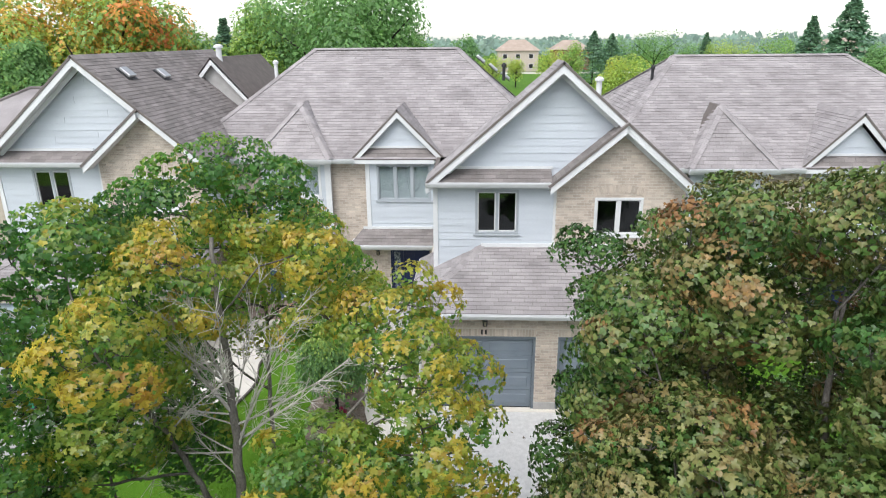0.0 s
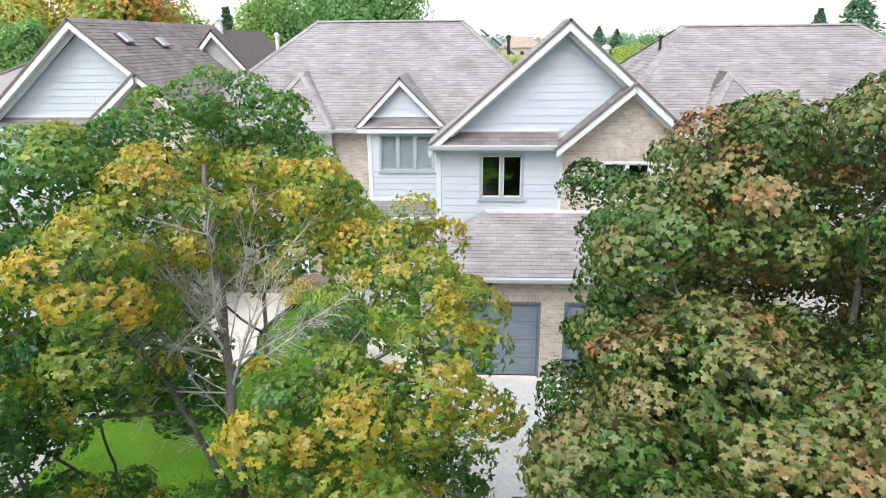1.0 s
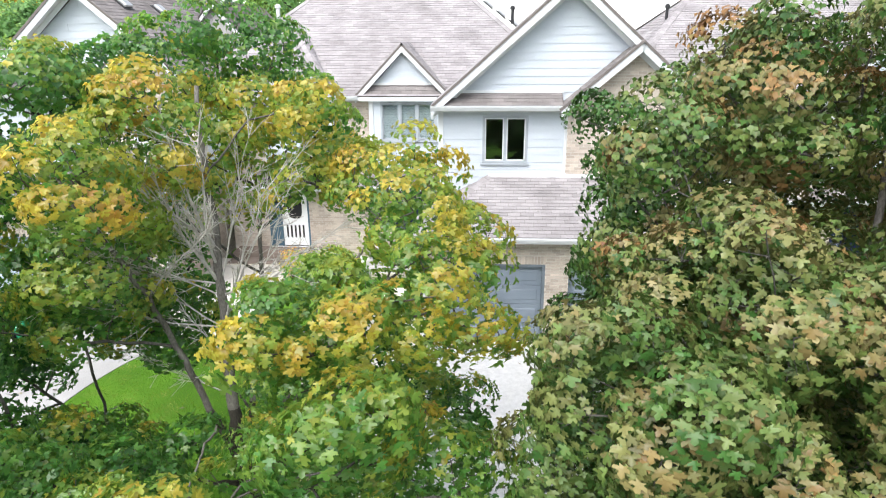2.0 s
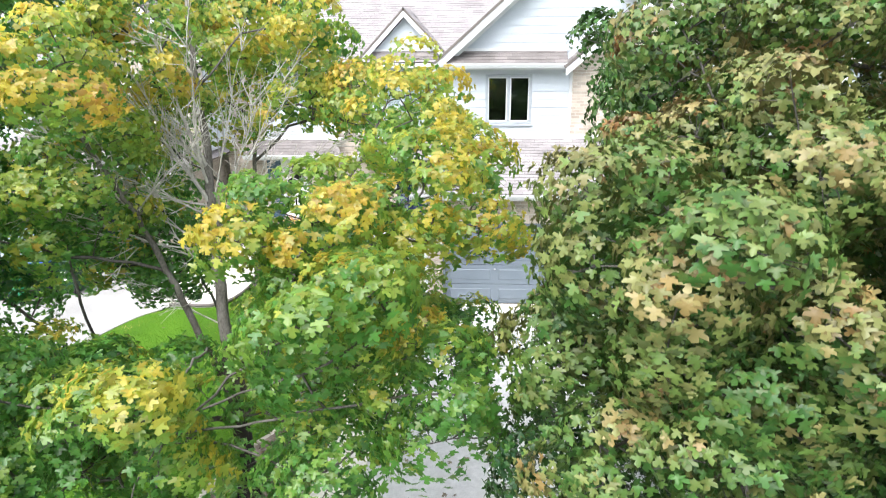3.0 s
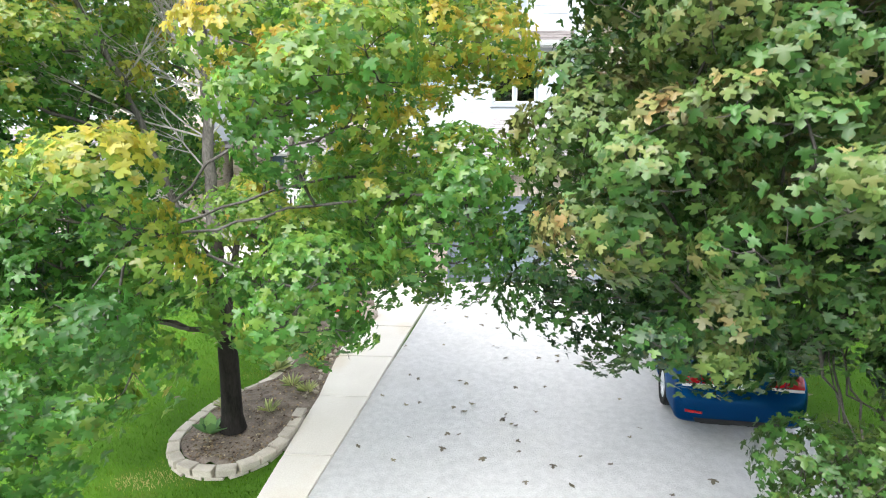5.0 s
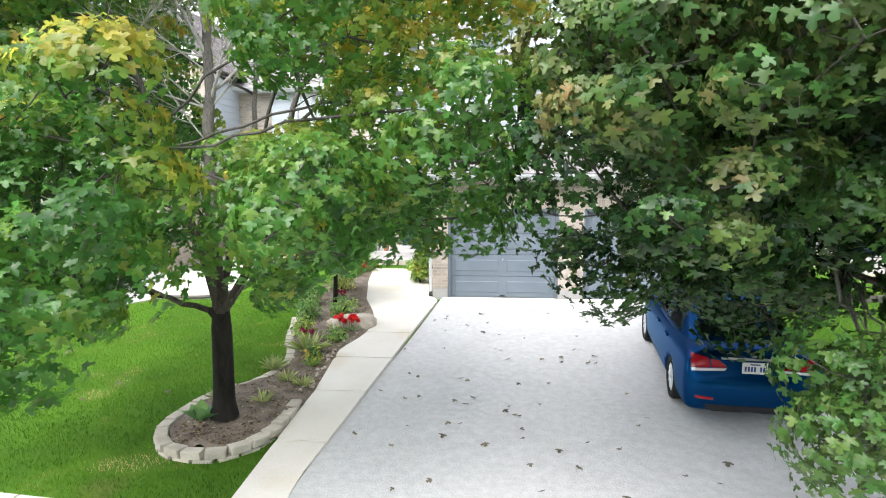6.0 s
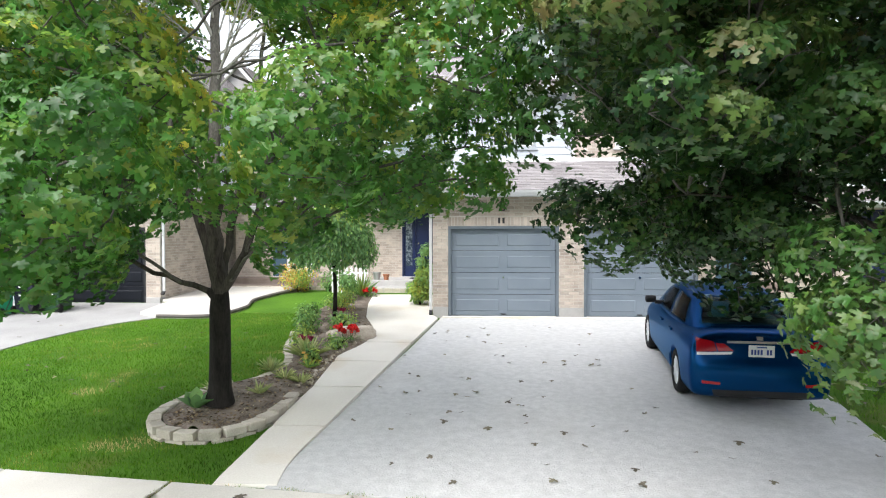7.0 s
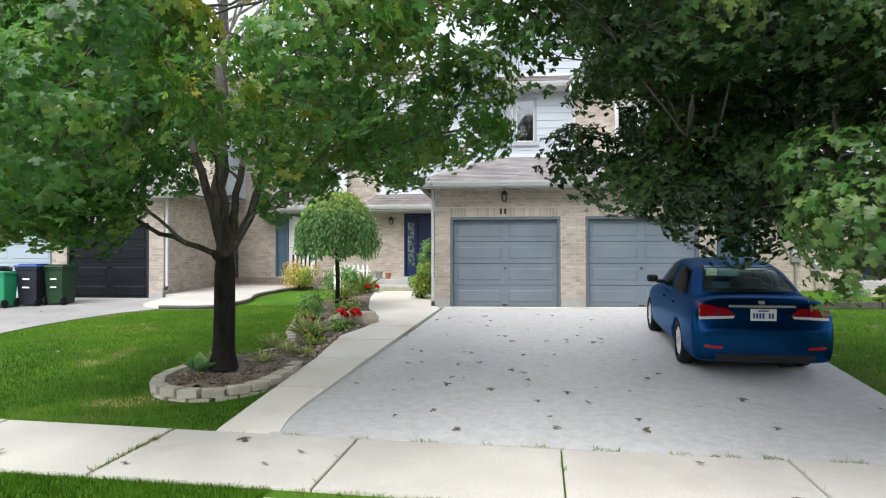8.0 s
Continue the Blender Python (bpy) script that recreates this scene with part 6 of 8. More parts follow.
def sedan(x, y, rz, label):
    from mathutils.bvhtree import BVHTree
    rows = []
    for yy, w, zb, zs, zd in [
        (-0.02, 0.68, 0.30, 0.58, 0.63), (0.04, 0.80, 0.24, 0.66, 0.70), (0.09, 0.84, 0.21, 0.82, 0.86), (0.15, 0.858, 0.20, 0.93, 1.00), (0.24, 0.86, 0.195, 0.955, 1.045),
        (0.50, 0.872, 0.19, 0.965, 1.045), (0.95, 0.877, 0.18, 0.96, 1.02), (1.6, 0.878, 0.18, 0.945, 0.98), (2.6, 0.878, 0.18, 0.925, 0.96),
        (3.2, 0.875, 0.18, 0.90, 0.96), (3.7, 0.862, 0.19, 0.84, 0.90), (4.1, 0.82, 0.20, 0.76, 0.82), (4.38, 0.72, 0.23, 0.64, 0.70), (4.5, 0.55, 0.30, 0.52, 0.56)]:
        rows.append([(0.0, yy, zb), (w * 0.88, yy, zb), (w * 0.98, yy, zb + 0.05), (w, yy, zb + (zs - zb) * 0.45), (w * 0.985, yy, zb + (zs - zb) * 0.8), (w * 0.93, yy, zs), (w * 0.74, yy, zd - 0.01), (w * 0.35, yy, zd), (0.0, yy, zd + 0.005)])
    car = thing("sedan_car", 0, 0, 0, 0, label, "car")
    body = part("body", loft(rows), M_CAR, car, smooth=True)
    top = []
    for yy, wb, wt, zt in [(0.42, 0.70, 0.58, 1.03), (0.62, 0.74, 0.58, 1.10), (0.95, 0.775, 0.57, 1.27), (1.25, 0.79, 0.565, 1.375), (1.7, 0.80, 0.575, 1.425), (2.2, 0.80, 0.58, 1.435), (2.65, 0.79, 0.575, 1.395), (3.0, 0.775, 0.58, 1.27), (3.3, 0.74, 0.58, 1.10), (3.52, 0.70, 0.56, 0.98)]:
        zb = 0.93
        top.append([(0.0, yy, zb - 0.15), (wb * 0.96, yy, zb - 0.15), (wb, yy, zb), (wb - (wb - wt) * 0.45, yy, zb + (zt - zb) * 0.5), (wt + 0.03, yy, zt - 0.05), (wt - 0.08, yy, zt - 0.005), (wt * 0.5, yy, zt + 0.012), (0.0, yy, zt + 0.018)])
    cabin = part("cabin", loft(top), M_CAR, car, smooth=True)
    for ob in (body, cabin):
        s = ob.modifiers.new("round", "SUBSURF")
        s.levels = s.render_levels = 2
    cutters = []
    for yy in (0.98, 3.65):
        c = part("cutter", add_tube(bmesh.new(), [(-1.2, yy, 0.30), (1.2, yy, 0.30)], 0.345, 32), None)
        b = body.modifiers.new("arch", "BOOLEAN")
        b.operation, b.object, b.solver = "DIFFERENCE", c, "EXACT"
        cutters.append(c)
    bpy.context.view_layer.update()
    settled(body)
    settled(cabin)
    for c in cutters:
        bpy.data.objects.remove(c)
    for ob in (body, cabin):
        ob.data.polygons.foreach_set("use_smooth", [True] * len(ob.data.polygons))
        if not ob.data.materials:
            ob.data.materials.append(M_CAR)

    def tree_of(ob):
        return BVHTree.FromPolygons([v.co.copy() for v in ob.data.vertices], [list(p.vertices) for p in ob.data.polygons])

    tb, tc = tree_of(body), tree_of(cabin)
    # the cabin is a thin shell with real window openings
    shell = cabin.modifiers.new("shell", "SOLIDIFY")
    shell.thickness, shell.offset = 0.035, -1
    openings = [
        [(x, y_, z_) for y_ in (-0.3, 1.4) for x, z_ in ((-0.59, 1.075), (0.59, 1.075), (0.46, 1.345), (-0.46, 1.345))],
        [(x, y_, z_) for y_ in (2.5, 4.5) for x, z_ in ((-0.61, 1.045), (0.61, 1.045), (0.48, 1.35), (-0.48, 1.35))]]
    for q in (((1.02, 1.0), (1.85, 0.99), (1.88, 1.33), (1.29, 1.29)), ((1.97, 0.99), (2.93, 0.99), (2.60, 1.30), (2.0, 1.33))):
        for s in (-1, 1):
            openings.append([(x, y_, z_) for x in (s * 0.3, s * 1.5) for y_, z_ in q])
    holes = []
    for pts in openings:
        hb = bmesh.new()
        hv = [hb.verts.new(p) for p in pts]
        for f in ((0, 1, 2, 3), (7, 6, 5, 4), (0, 4, 5, 1), (1, 5, 6, 2), (2, 6, 7, 3), (3, 7, 4, 0)):
            hb.faces.new([hv[i] for i in f])
        bmesh.ops.recalc_face_normals(hb, faces=hb.faces)
        holes.append(part("cutter", hb, None))
        cut = cabin.modifiers.new("opening", "BOOLEAN")
        cut.operation, cut.object, cut.solver = "DIFFERENCE", holes[-1], "EXACT"
    bpy.context.view_layer.update()
    settled(cabin)
    for c in holes:
        bpy.data.objects.remove(c)
    if not cabin.data.materials:
        cabin.data.materials.append(M_CAR)
    # wheel wells and wheels
    for yy in (0.98, 3.65):
        for s in (-1, 1):
            part("wheel_well", add_tube(bmesh.new(), [(s * 0.45, yy, 0.31), (s * 0.62, yy, 0.31)], 0.34, 24), M_BLACK, car)
            wheel = thing("wheel", s * 0.76, yy, 0.315)
            wheel.parent = car
            wheel.matrix_parent_inverse = Matrix.Identity(4)
            prof = [(0.205, -0.095), (0.29, -0.10), (0.312, -0.07), (0.315, 0.0), (0.312, 0.07), (0.29, 0.10), (0.205, 0.095)]
            ty = bmesh.new()
            rings = [[ty.verts.new((h, r * math.cos(2 * math.pi * k / 36), r * math.sin(2 * math.pi * k / 36))) for k in range(36)] for r, h in prof]
            for a, b in zip(rings, rings[1:] + rings[:1]):
                for k in range(36):
                    ty.faces.new((a[k], a[(k + 1) % 36], b[(k + 1) % 36], b[k]))
            bmesh.ops.recalc_face_normals(ty, faces=ty.faces)
            part("tyre", ty, M_TYRE, wheel, smooth=True)
            rim = bmesh.new()
            add_tube(rim, [(s * 0.05, 0, 0), (s * 0.082, 0, 0)], 0.212, 32)
            for k in range(10):
                a = 2 * math.pi * k / 10
                d = Vector((0, math.cos(a), math.sin(a)))
                add_tube(rim, [Vector((s * 0.085, 0, 0)) + d * 0.03, Vector((s * 0.083, 0, 0)) + d * 0.12, Vector((s * 0.078, 0, 0)) + d * 0.19], [0.022, 0.016, 0.016], 6)
            add_tube(rim, [(s * 0.06, 0, 0), (s * 0.10, 0, 0)], 0.045, 16)
            part("rim", rim, M_RIM, wheel, "silver alloy rim")
    # glass
    part("rear_window", patch(quad((-0.62, 0, 1.055), (0.62, 0, 1.055), (0.49, 0, 1.365), (-0.49, 0, 1.365)), 16, 12, tc, (0, 1, 0), 1.0, 0.006), M_CARGLASS, car, "dark tinted rear window", smooth=False)
    part("windscreen", patch(quad((0.64, 5, 1.02), (-0.64, 5, 1.02), (-0.50, 5, 1.37), (0.50, 5, 1.37)), 14, 10, tc, (0, -1, 0), 1.0, 0.006), M_CARGLASS, car)
    for s in (-1, 1):
        for name, q in (("rear_side_window", ((0, 0.98, 0.985), (0, 1.86, 0.975), (0, 1.90, 1.345), (0, 1.28, 1.305))), ("front_side_window", ((0, 1.95, 0.975), (0, 2.98, 0.975), (0, 2.62, 1.315), (0, 1.98, 1.345)))):
            q = [(s * 1.5, p[1], p[2]) for p in q]
            part(name, patch(quad(*q), 12, 8, tc, (-s, 0, 0), 0.5, 0.005), M_CARGLASS, car)
        # tail lamps wrap round the corner; clear strip below
        part("tail_light", patch(quad((s * 0.53, -0.6, 0.815), (s * 0.775, -0.6, 0.80), (s * 0.765, -0.6, 0.965), (s * 0.56, -0.6, 0.93)), 12, 8, tb, (0, 1, 0), 0.3, 0.012), M_RED, car, "red tail light")
        part("boot_light", patch(quad((s * 0.33, -0.6, 0.822), (s * 0.515, -0.6, 0.815), (s * 0.54, -0.6, 0.912), (s * 0.43, -0.6, 0.905)), 10, 4, tb, (0, 1, 0), 0.3, 0.012), M_RED, car, "red light on the boot lid")
        part("reverse_light", patch(quad((s * 0.36, -0.6, 0.782), (s * 0.77, -0.6, 0.762), (s * 0.77, -0.6, 0.796), (s * 0.34, -0.6, 0.812)), 14, 3, tb, (0, 1, 0), 0.3, 0.012), M_CLEAR, car, "clear reverse light")
        part("reflector", patch(quad((s * 0.50, -0.6, 0.40), (s * 0.72, -0.6, 0.41), (s * 0.72, -0.6, 0.45), (s * 0.50, -0.6, 0.435)), 8, 2, tb, (0, 1, 0), 0.3, 0.006), M_RED, car, "red bumper reflector")
        for yy in (1.22, 1.92, 3.02):
            part("door_seam", patch(quad((s * 1.5, yy, 0.30), (s * 1.5, yy + 0.008, 0.30), (s * 1.5, yy + 0.008, 0.93), (s * 1.5, yy, 0.93)), 1, 14, tb, (-s, 0, 0), 0.4, -0.004), M_DARK, car)
        for yy in (1.34, 2.08):
            part("door_handle", add_box(bmesh.new(), s * 0.86 - 0.02, s * 0.86 + 0.02, yy, yy + 0.18, 0.815, 0.845, 0.01), M_CAR, car)
        mir = bmesh.new()
        add_box(mir, 0.84 if s > 0 else -1.02, 1.02 if s > 0 else -0.84, 2.80, 2.90, 0.98, 1.10, 0.035)
        add_box(mir, 0.72 if s > 0 else -0.86, 0.86 if s > 0 else -0.72, 2.82, 2.88, 0.96, 1.02, 0.01)
        part("mirror", mir, M_BLACK, car)
        part("exhaust_shade", add_box(bmesh.new(), s * 0.3 - 0.2, s * 0.3 + 0.2, 0.05, 0.08, 0.22, 0.30, 0.01), M_BLACK, car)
    part("chrome_strip", patch(quad((-0.40, -0.6, 0.915), (0.40, -0.6, 0.915), (0.40, -0.6, 0.942), (-0.40, -0.6, 0.942)), 16, 1, tb, (0, 1, 0), 0.3, 0.014), M_BRIGHT, car, "bright chrome strip across the boot")
    part("badge", patch(quad((-0.035, -0.6, 0.955), (0.035, -0.6, 0.955), (0.04, -0.6, 0.995), (-0.04, -0.6, 0.995)), 4, 4, tb, (0, 1, 0), 0.3, 0.012), M_BRIGHT, car, "plain chrome badge")
    part("boot_seam", patch(quad((-0.70, -0.6, 0.735), (0.70, -0.6, 0.735), (0.70, -0.6, 0.743), (-0.70, -0.6, 0.743)), 16, 1, tb, (0, 1, 0), 0.3, -0.004), M_DARK, car)
    part("lower_bumper", patch(quad((-0.56, -0.6, 0.235), (0.56, -0.6, 0.235), (0.60, -0.6, 0.335), (-0.60, -0.6, 0.335)), 14, 4, tb, (0, 1, 0), 0.3, 0.004), M_BLACK, car)
    hit = tb.ray_cast(Vector((0, -0.6, 0.83)), Vector((0, 1, 0)))[0]
    py = hit.y - 0.015
    plate = part("number_plate", add_box(bmesh.new(), -0.155, 0.155, py - 0.012, py, 0.745, 0.905, 0.006), M_PLATE, car, "white plate with blue bars")
    for k in range(7):
        if k != 4:
            a = -0.125 + k * 0.037
            part("bar", add_box(bmesh.new(), a, a + 0.024, py - 0.0155, py - 0.0125, 0.785, 0.85), M_BAR, plate)
    part("bar", add_box(bmesh.new(), -0.06, 0.06, py - 0.0155, py - 0.0125, 0.872, 0.888), M_BAR, plate)
    # extra low box that blocks light and deepens the shadow below the car
    part("underbody", add_box(bmesh.new(), -0.62, 0.62, 0.45, 4.1, 0.14, 0.22, 0.02), M_BLACK, car, "black box under the floor, added to deepen the car's shadow")
    # what shows through the windows
    part("parcel_shelf", add_box(bmesh.new(), -0.60, 0.60, 0.70, 1.22, 1.005, 1.02, 0.004), M_BLACK, car)
    part("rear_seat", add_box(bmesh.new(), -0.60, 0.60, 1.22, 1.36, 0.75, 1.03, 0.04), M_BLACK, car)
    part("dashboard", add_box(bmesh.new(), -0.62, 0.62, 2.85, 3.10, 0.80, 0.94, 0.04), M_BLACK, car)
    for s in (-0.36, 0.36):
        part("front_seat", add_box(bmesh.new(), s - 0.23, s + 0.23, 2.0, 2.14, 0.70, 1.12, 0.05), M_BLACK, car)
        part("head_rest", add_box(bmesh.new(), s - 0.13, s + 0.13, 2.01, 2.10, 1.14, 1.30, 0.04), M_BLACK, car)
    car.matrix_world = pose(x, y, ground_z(y), 3.15, 0, rz)
    return car


sedan(4.2, 8.0, -5.6, "dark blue four-door sedan parked on the driveway")


# ---- planting bed, stone edging and the lawn ----
edge = bend([(-1.95, 8.5), (-1.93, 7.95), (-2.0, 7.4), (-2.2, 7.05), (-2.5, 6.86), (-2.85, 6.86), (-3.2, 7.05), (-3.4, 7.45), (-3.37, 7.95), (-3.22, 8.5), (-3.0, 9.05), (-2.74, 9.5), (-2.64, 10.1), (-2.72, 10.6), (-2.97, 11.3), (-3.12, 12.0), (-3.3, 12.8)], 30)
stones = tagged(new("stone_edging"), "curved edging of pale concrete blocks round the planting bed", "edging")
block_shapes = []
rb = random.Random(9)
for k in range(4):
    bm = add_box(bmesh.new(), -0.125, 0.125, -0.08, 0.08, 0, 0.10, 0.014)
    for v in bm.verts:
        v.co += Vector((rb.uniform(-1, 1), rb.uniform(-1, 1), rb.uniform(-1, 1))) * 0.006
    me = bpy.data.meshes.new("block")
    bm.to_mesh(me)
    bm.free()
    me.materials.append(M_BLOCK)
    block_shapes.append(me)
dist = [0.0]
for a, b in zip(edge, edge[1:]):
    dist.append(dist[-1] + math.hypot(b[0] - a[0], b[1] - a[1]))


def along(s):
    for i in range(len(dist) - 1):
        if dist[i + 1] >= s:
            f = (s - dist[i]) / max(1e-6, dist[i + 1] - dist[i])
            a, b = edge[i], edge[i + 1]
            return a[0] + (b[0] - a[0]) * f, a[1] + (b[1] - a[1]) * f, math.degrees(math.atan2(b[1] - a[1], b[0] - a[0]))
    return edge[-1][0], edge[-1][1], 90


for course in range(2):
    s = 0.13 + 0.13 * course
    while s < dist[-1] - 0.1:
        if course == 0 or s < 4.6:
            x, y, a = along(s)
            ob = new("block", rb.choice(block_shapes))
            ob.parent = stones
            ob.matrix_basis = pose(x + rb.uniform(-0.008, 0.008), y + rb.uniform(-0.008, 0.008), ground_z(y) - 0.085 + course * 0.102, rb.uniform(-2, 2), rb.uniform(-2, 2), a + rb.uniform(-4, 4) + (180 if rb.random() < 0.5 else 0))
        s += 0.262


def table(points, y):
    for (a, xa), (b, xb) in zip(points, points[1:]):
        if y <= b:
            return xa + (xb - xa) * max(0.0, y - a) / (b - a)
    return points[-1][1]


BED_L = [(6.9, -2.75), (7.05, -3.1), (7.4, -3.32), (8.0, -3.3), (8.5, -3.15), (9.05, -2.93), (9.5, -2.66), (10.1, -2.56), (10.6, -2.64), (11.3, -2.9), (12, -3.05), (12.8, -3.25), (13.5, -3.5), (14.4, -3.6), (16.5, -3.3), (18.4, -3.2)]
BED_R = [(6.9, -2.6), (7.05, -2.25), (7.4, -2.02), (7.8, -1.96), (8.3, -1.83), (8.8, -1.785), (10.7, -1.845), (11.4, -1.605), (12.3, -1.485), (13.2, -1.705), (14.2, -2.035), (16, -2.335), (18.4, -2.48)]


def bed_z(x, y):
    l, r = table(BED_L, y), table(BED_R, y)
    f = min(1.0, max(0.0, (x - l) / max(0.01, r - l)))
    heap = 4 * f * (1 - f)
    lift = 0.13 if y < 8.6 else max(0.03, 0.13 - (y - 8.6) * 0.12)
    rim = max(0.0, (f - 0.72) / 0.28) * min(1.0, max(0.0, (y - 8.1) / 0.4))
    return ground_z(y) + lift * (0.75 + 0.35 * heap) * (1 - rim) + 0.035 * rim + 0.02 * noise.noise(Vector((x * 5, y * 5, 0))) + 0.012 * noise.noise(Vector((x * 17, y * 17, 3)))


sv, sf = [], []
nu = 26
bed_rows = [6.9 + 0.09 * k for k in range(128)]
for y in bed_rows:
    l, r = table(BED_L, y), table(BED_R, y)
    for i in range(nu + 1):
        x = l + (r - l) * i / nu
        sv.append((x, y, bed_z(x, y)))
for j in range(len(bed_rows) - 1):
    for i in range(nu):
        a = j * (nu + 1) + i
        sf.append((a, a + 1, a + nu + 2, a + nu + 1))
sm = bpy.data.meshes.new("planting_bed")
sm.from_pydata(sv, [], sf)
tagged(finish("planting_bed", sm, M_SOIL, None), "bare brown garden soil in a curved planting bed", "garden bed", kind="structure")


def in_lawn(x, y):
    if y > 19.2 or y < 1.8:
        return False
    w = walk_edge(x)
    if w - 1.24 < y < w + 0.03:
        return False
    if y < w - 1.2:
        return not (-0.92 < x < 5.15)
    if x < 0:
        if y > 14.1 and x < table([(14.1, -5.7), (15.4, -5.35), (16.6, -5.55), (18.2, -5.15), (19.9, -4.6)], y):
            return False
        if x < table([(5, -8.2), (8.5, -8.3), (10.9, -8.34), (12.3, -8.1), (13.5, -7.6), (14.3, -6.95)], y) + 0.02:
            return False
        lim = -1.95 if y < 6.9 else table(BED_L, y) - (0.09 if y < 12.8 else 0)
        if y < 6.9 and x > path_side(y, -1):
            return False
        if 6.7 < y < 8.7 and -3.5 < x:
            d = min(math.hypot(x - e[0], y - e[1]) for e in edge[::6])
            if d < 0.11:
                return False
            if y > 6.86 and x > table(BED_L, y) and x < table(BED_R, y):
                return False
            return x < path_side(y, -1) - 0.01
        return x < lim
    r = table([(5, 5.0), (7.3, 5.3), (9.2, 5.57), (12, 5.87), (14.5, 5.95)], y)
    return x > r and y < 14.7


M_GRASS = leaf_material("grass_blade", [(0.0, (0.022, 0.074, 0.004)), (0.5, (0.080, 0.200, 0.007)), (0.8, (0.19, 0.22, 0.040)), (1.0, (0.50, 0.38, 0.19))], 0.35, 0.55, 0.12)
rng = np.random.default_rng(5)
gp, gt = [], []
while len(gp) < 150000:
    x, y = rng.uniform(-8.4, 9.5), 4.0 + 10.9 * rng.random() ** 1.25
    if rng.random() < 0.18:
        y = rng.uniform(3.2, 4.9)
    if x > 0 and rng.random() < 0.5:
        continue
    if in_lawn(x, y):
        worn = noise.noise(Vector((x * 0.9, y * 0.9, 7))) * 0.6 + 0.5 * noise.noise(Vector((x * 2.5, y * 2.5, 2)))
        worn += 1.25 * math.exp(-((x + 3.35) ** 2 / 0.28 + (y - 6.72) ** 2 / 0.06)) + 0.8 * math.exp(-((x + 5.15) ** 2 / 0.12 + (y - 8.6) ** 2 / 0.10)) + 0.55 * math.exp(-((x + 4.3) ** 2 / 0.06 + (y - 7.7) ** 2 / 0.05))
        if worn > 0.5 and rng.random() < 0.3:
            continue
        gp.append((x, y, ground_z(y) - 0.02))
        # nearer grass is tinted darker, putting the maple's shade into the blades
        gt.append(np.clip(0.20 + 0.28 * min(1.0, max(0.0, (y - 7.0) / 3.5)) + 0.30 * noise.noise(Vector((x * 0.55, y * 0.55, 3))) + 0.20 * noise.noise(Vector((x * 1.1 + y * 0.6, y * 3.2 - x * 1.2, 5))) + 0.95 * max(0, worn - 0.12) + rng.normal(0, 0.13), 0, 1))
gp, gt = np.array(gp), np.array(gt)
BLADE = np.array([(-0.07, 0.0), (0.07, 0.0), (0.045, 0.6), (0.0, 1.0), (-0.045, 0.6)])
n = len(gp)
up = np.stack([rng.normal(0, 0.35, n), rng.normal(0, 0.35, n), np.ones(n)], 1)
grass = blades("grass", gp, unit(rng.normal(0, 1, (n, 3)) * np.array([1, 1, 0.2])), unit(up), rng.uniform(0.024, 0.050, n), gt, BLADE, [(0, 1, 2, 3, 4)], M_GRASS, None, 6, 0.8)
tagged(grass, "short green mown grass with straw-coloured patches", "grass", kind="stuff")
# weeds along the joints between driveway and sidewalk
wp = []
for k in range(1500):
    x = rng.uniform(-2.2, 5.2)
    if noise.noise(Vector((x * 3.1, 0, 0))) < 0.05:
        continue
    wp.append((x, walk_edge(x) + rng.normal(0.01, 0.018), ground_z(5.5) - 0.005))
for jx, many in ((-2.37, 520), (-0.5, 20), (1.37, 18), (3.24, 12), (-4.24, 40)):
    for k in range(many):
        f = rng.random() ** 2 if k % 4 else min(0.6, max(0.2, rng.normal(0.42, 0.09)))
        wp.append((jx - 0.1 * f + rng.normal(0, 0.014), walk_edge(jx) - 1.2 * f, -0.5))
for k in range(900):
    x = rng.uniform(-2.2, 4.5)
    if noise.noise(Vector((x * 2.3, 4, 0))) > -0.05 - 0.4 * (x < -0.6):
        wp.append((x, walk_edge(x) - 1.265 + rng.normal(0, 0.022), -0.53))
wp = np.array(wp)
n = len(wp)
weeds = blades("joint_weeds", wp, unit(rng.normal(0, 1, (n, 3)) * np.array([1, 1, 0.3])), unit(np.stack([rng.normal(0, 0.8, n), rng.normal(0, 0.8, n), np.ones(n)], 1)), rng.uniform(0.02, 0.055, n), np.clip(rng.normal(0.7, 0.2, n), 0, 1), BLADE, [(0, 1, 2, 3, 4)], M_GRASS, None, 8)
tagged(weeds, "small weeds in the pavement joints", "weeds", kind="stuff")


# ---- plants ----
def tuft(x, y, z, n, height, width, tint, seed, label, category="plant", bend_=1.0, material=None):
    """Strap leaves that arch out of one root."""
    r = np.random.default_rng(seed)
    t = thing("garden_plant", x, y, z, 0, label, category, "garden plants")
    a = r.uniform(0, 2 * math.pi, n)
    lean = r.uniform(0.15, 1.1, n)
    tip = unit(np.stack([np.cos(a) * lean, np.sin(a) * lean, np.ones(n)], 1))
    nor = unit(np.stack([-np.cos(a), -np.sin(a), lean], 1))
    blades("leaves", np.stack([np.cos(a), np.sin(a), 0 * a], 1) * 0.03, nor, tip, height * r.uniform(0.6, 1.1, n), np.clip(tint + r.normal(0, 0.1, n), 0, 1), OVAL * np.array([width, 1]), OVAL_F, material or M_LEAF_FAR, t, seed, 1.4 * bend_)["kind"] = "stuff"
    return t


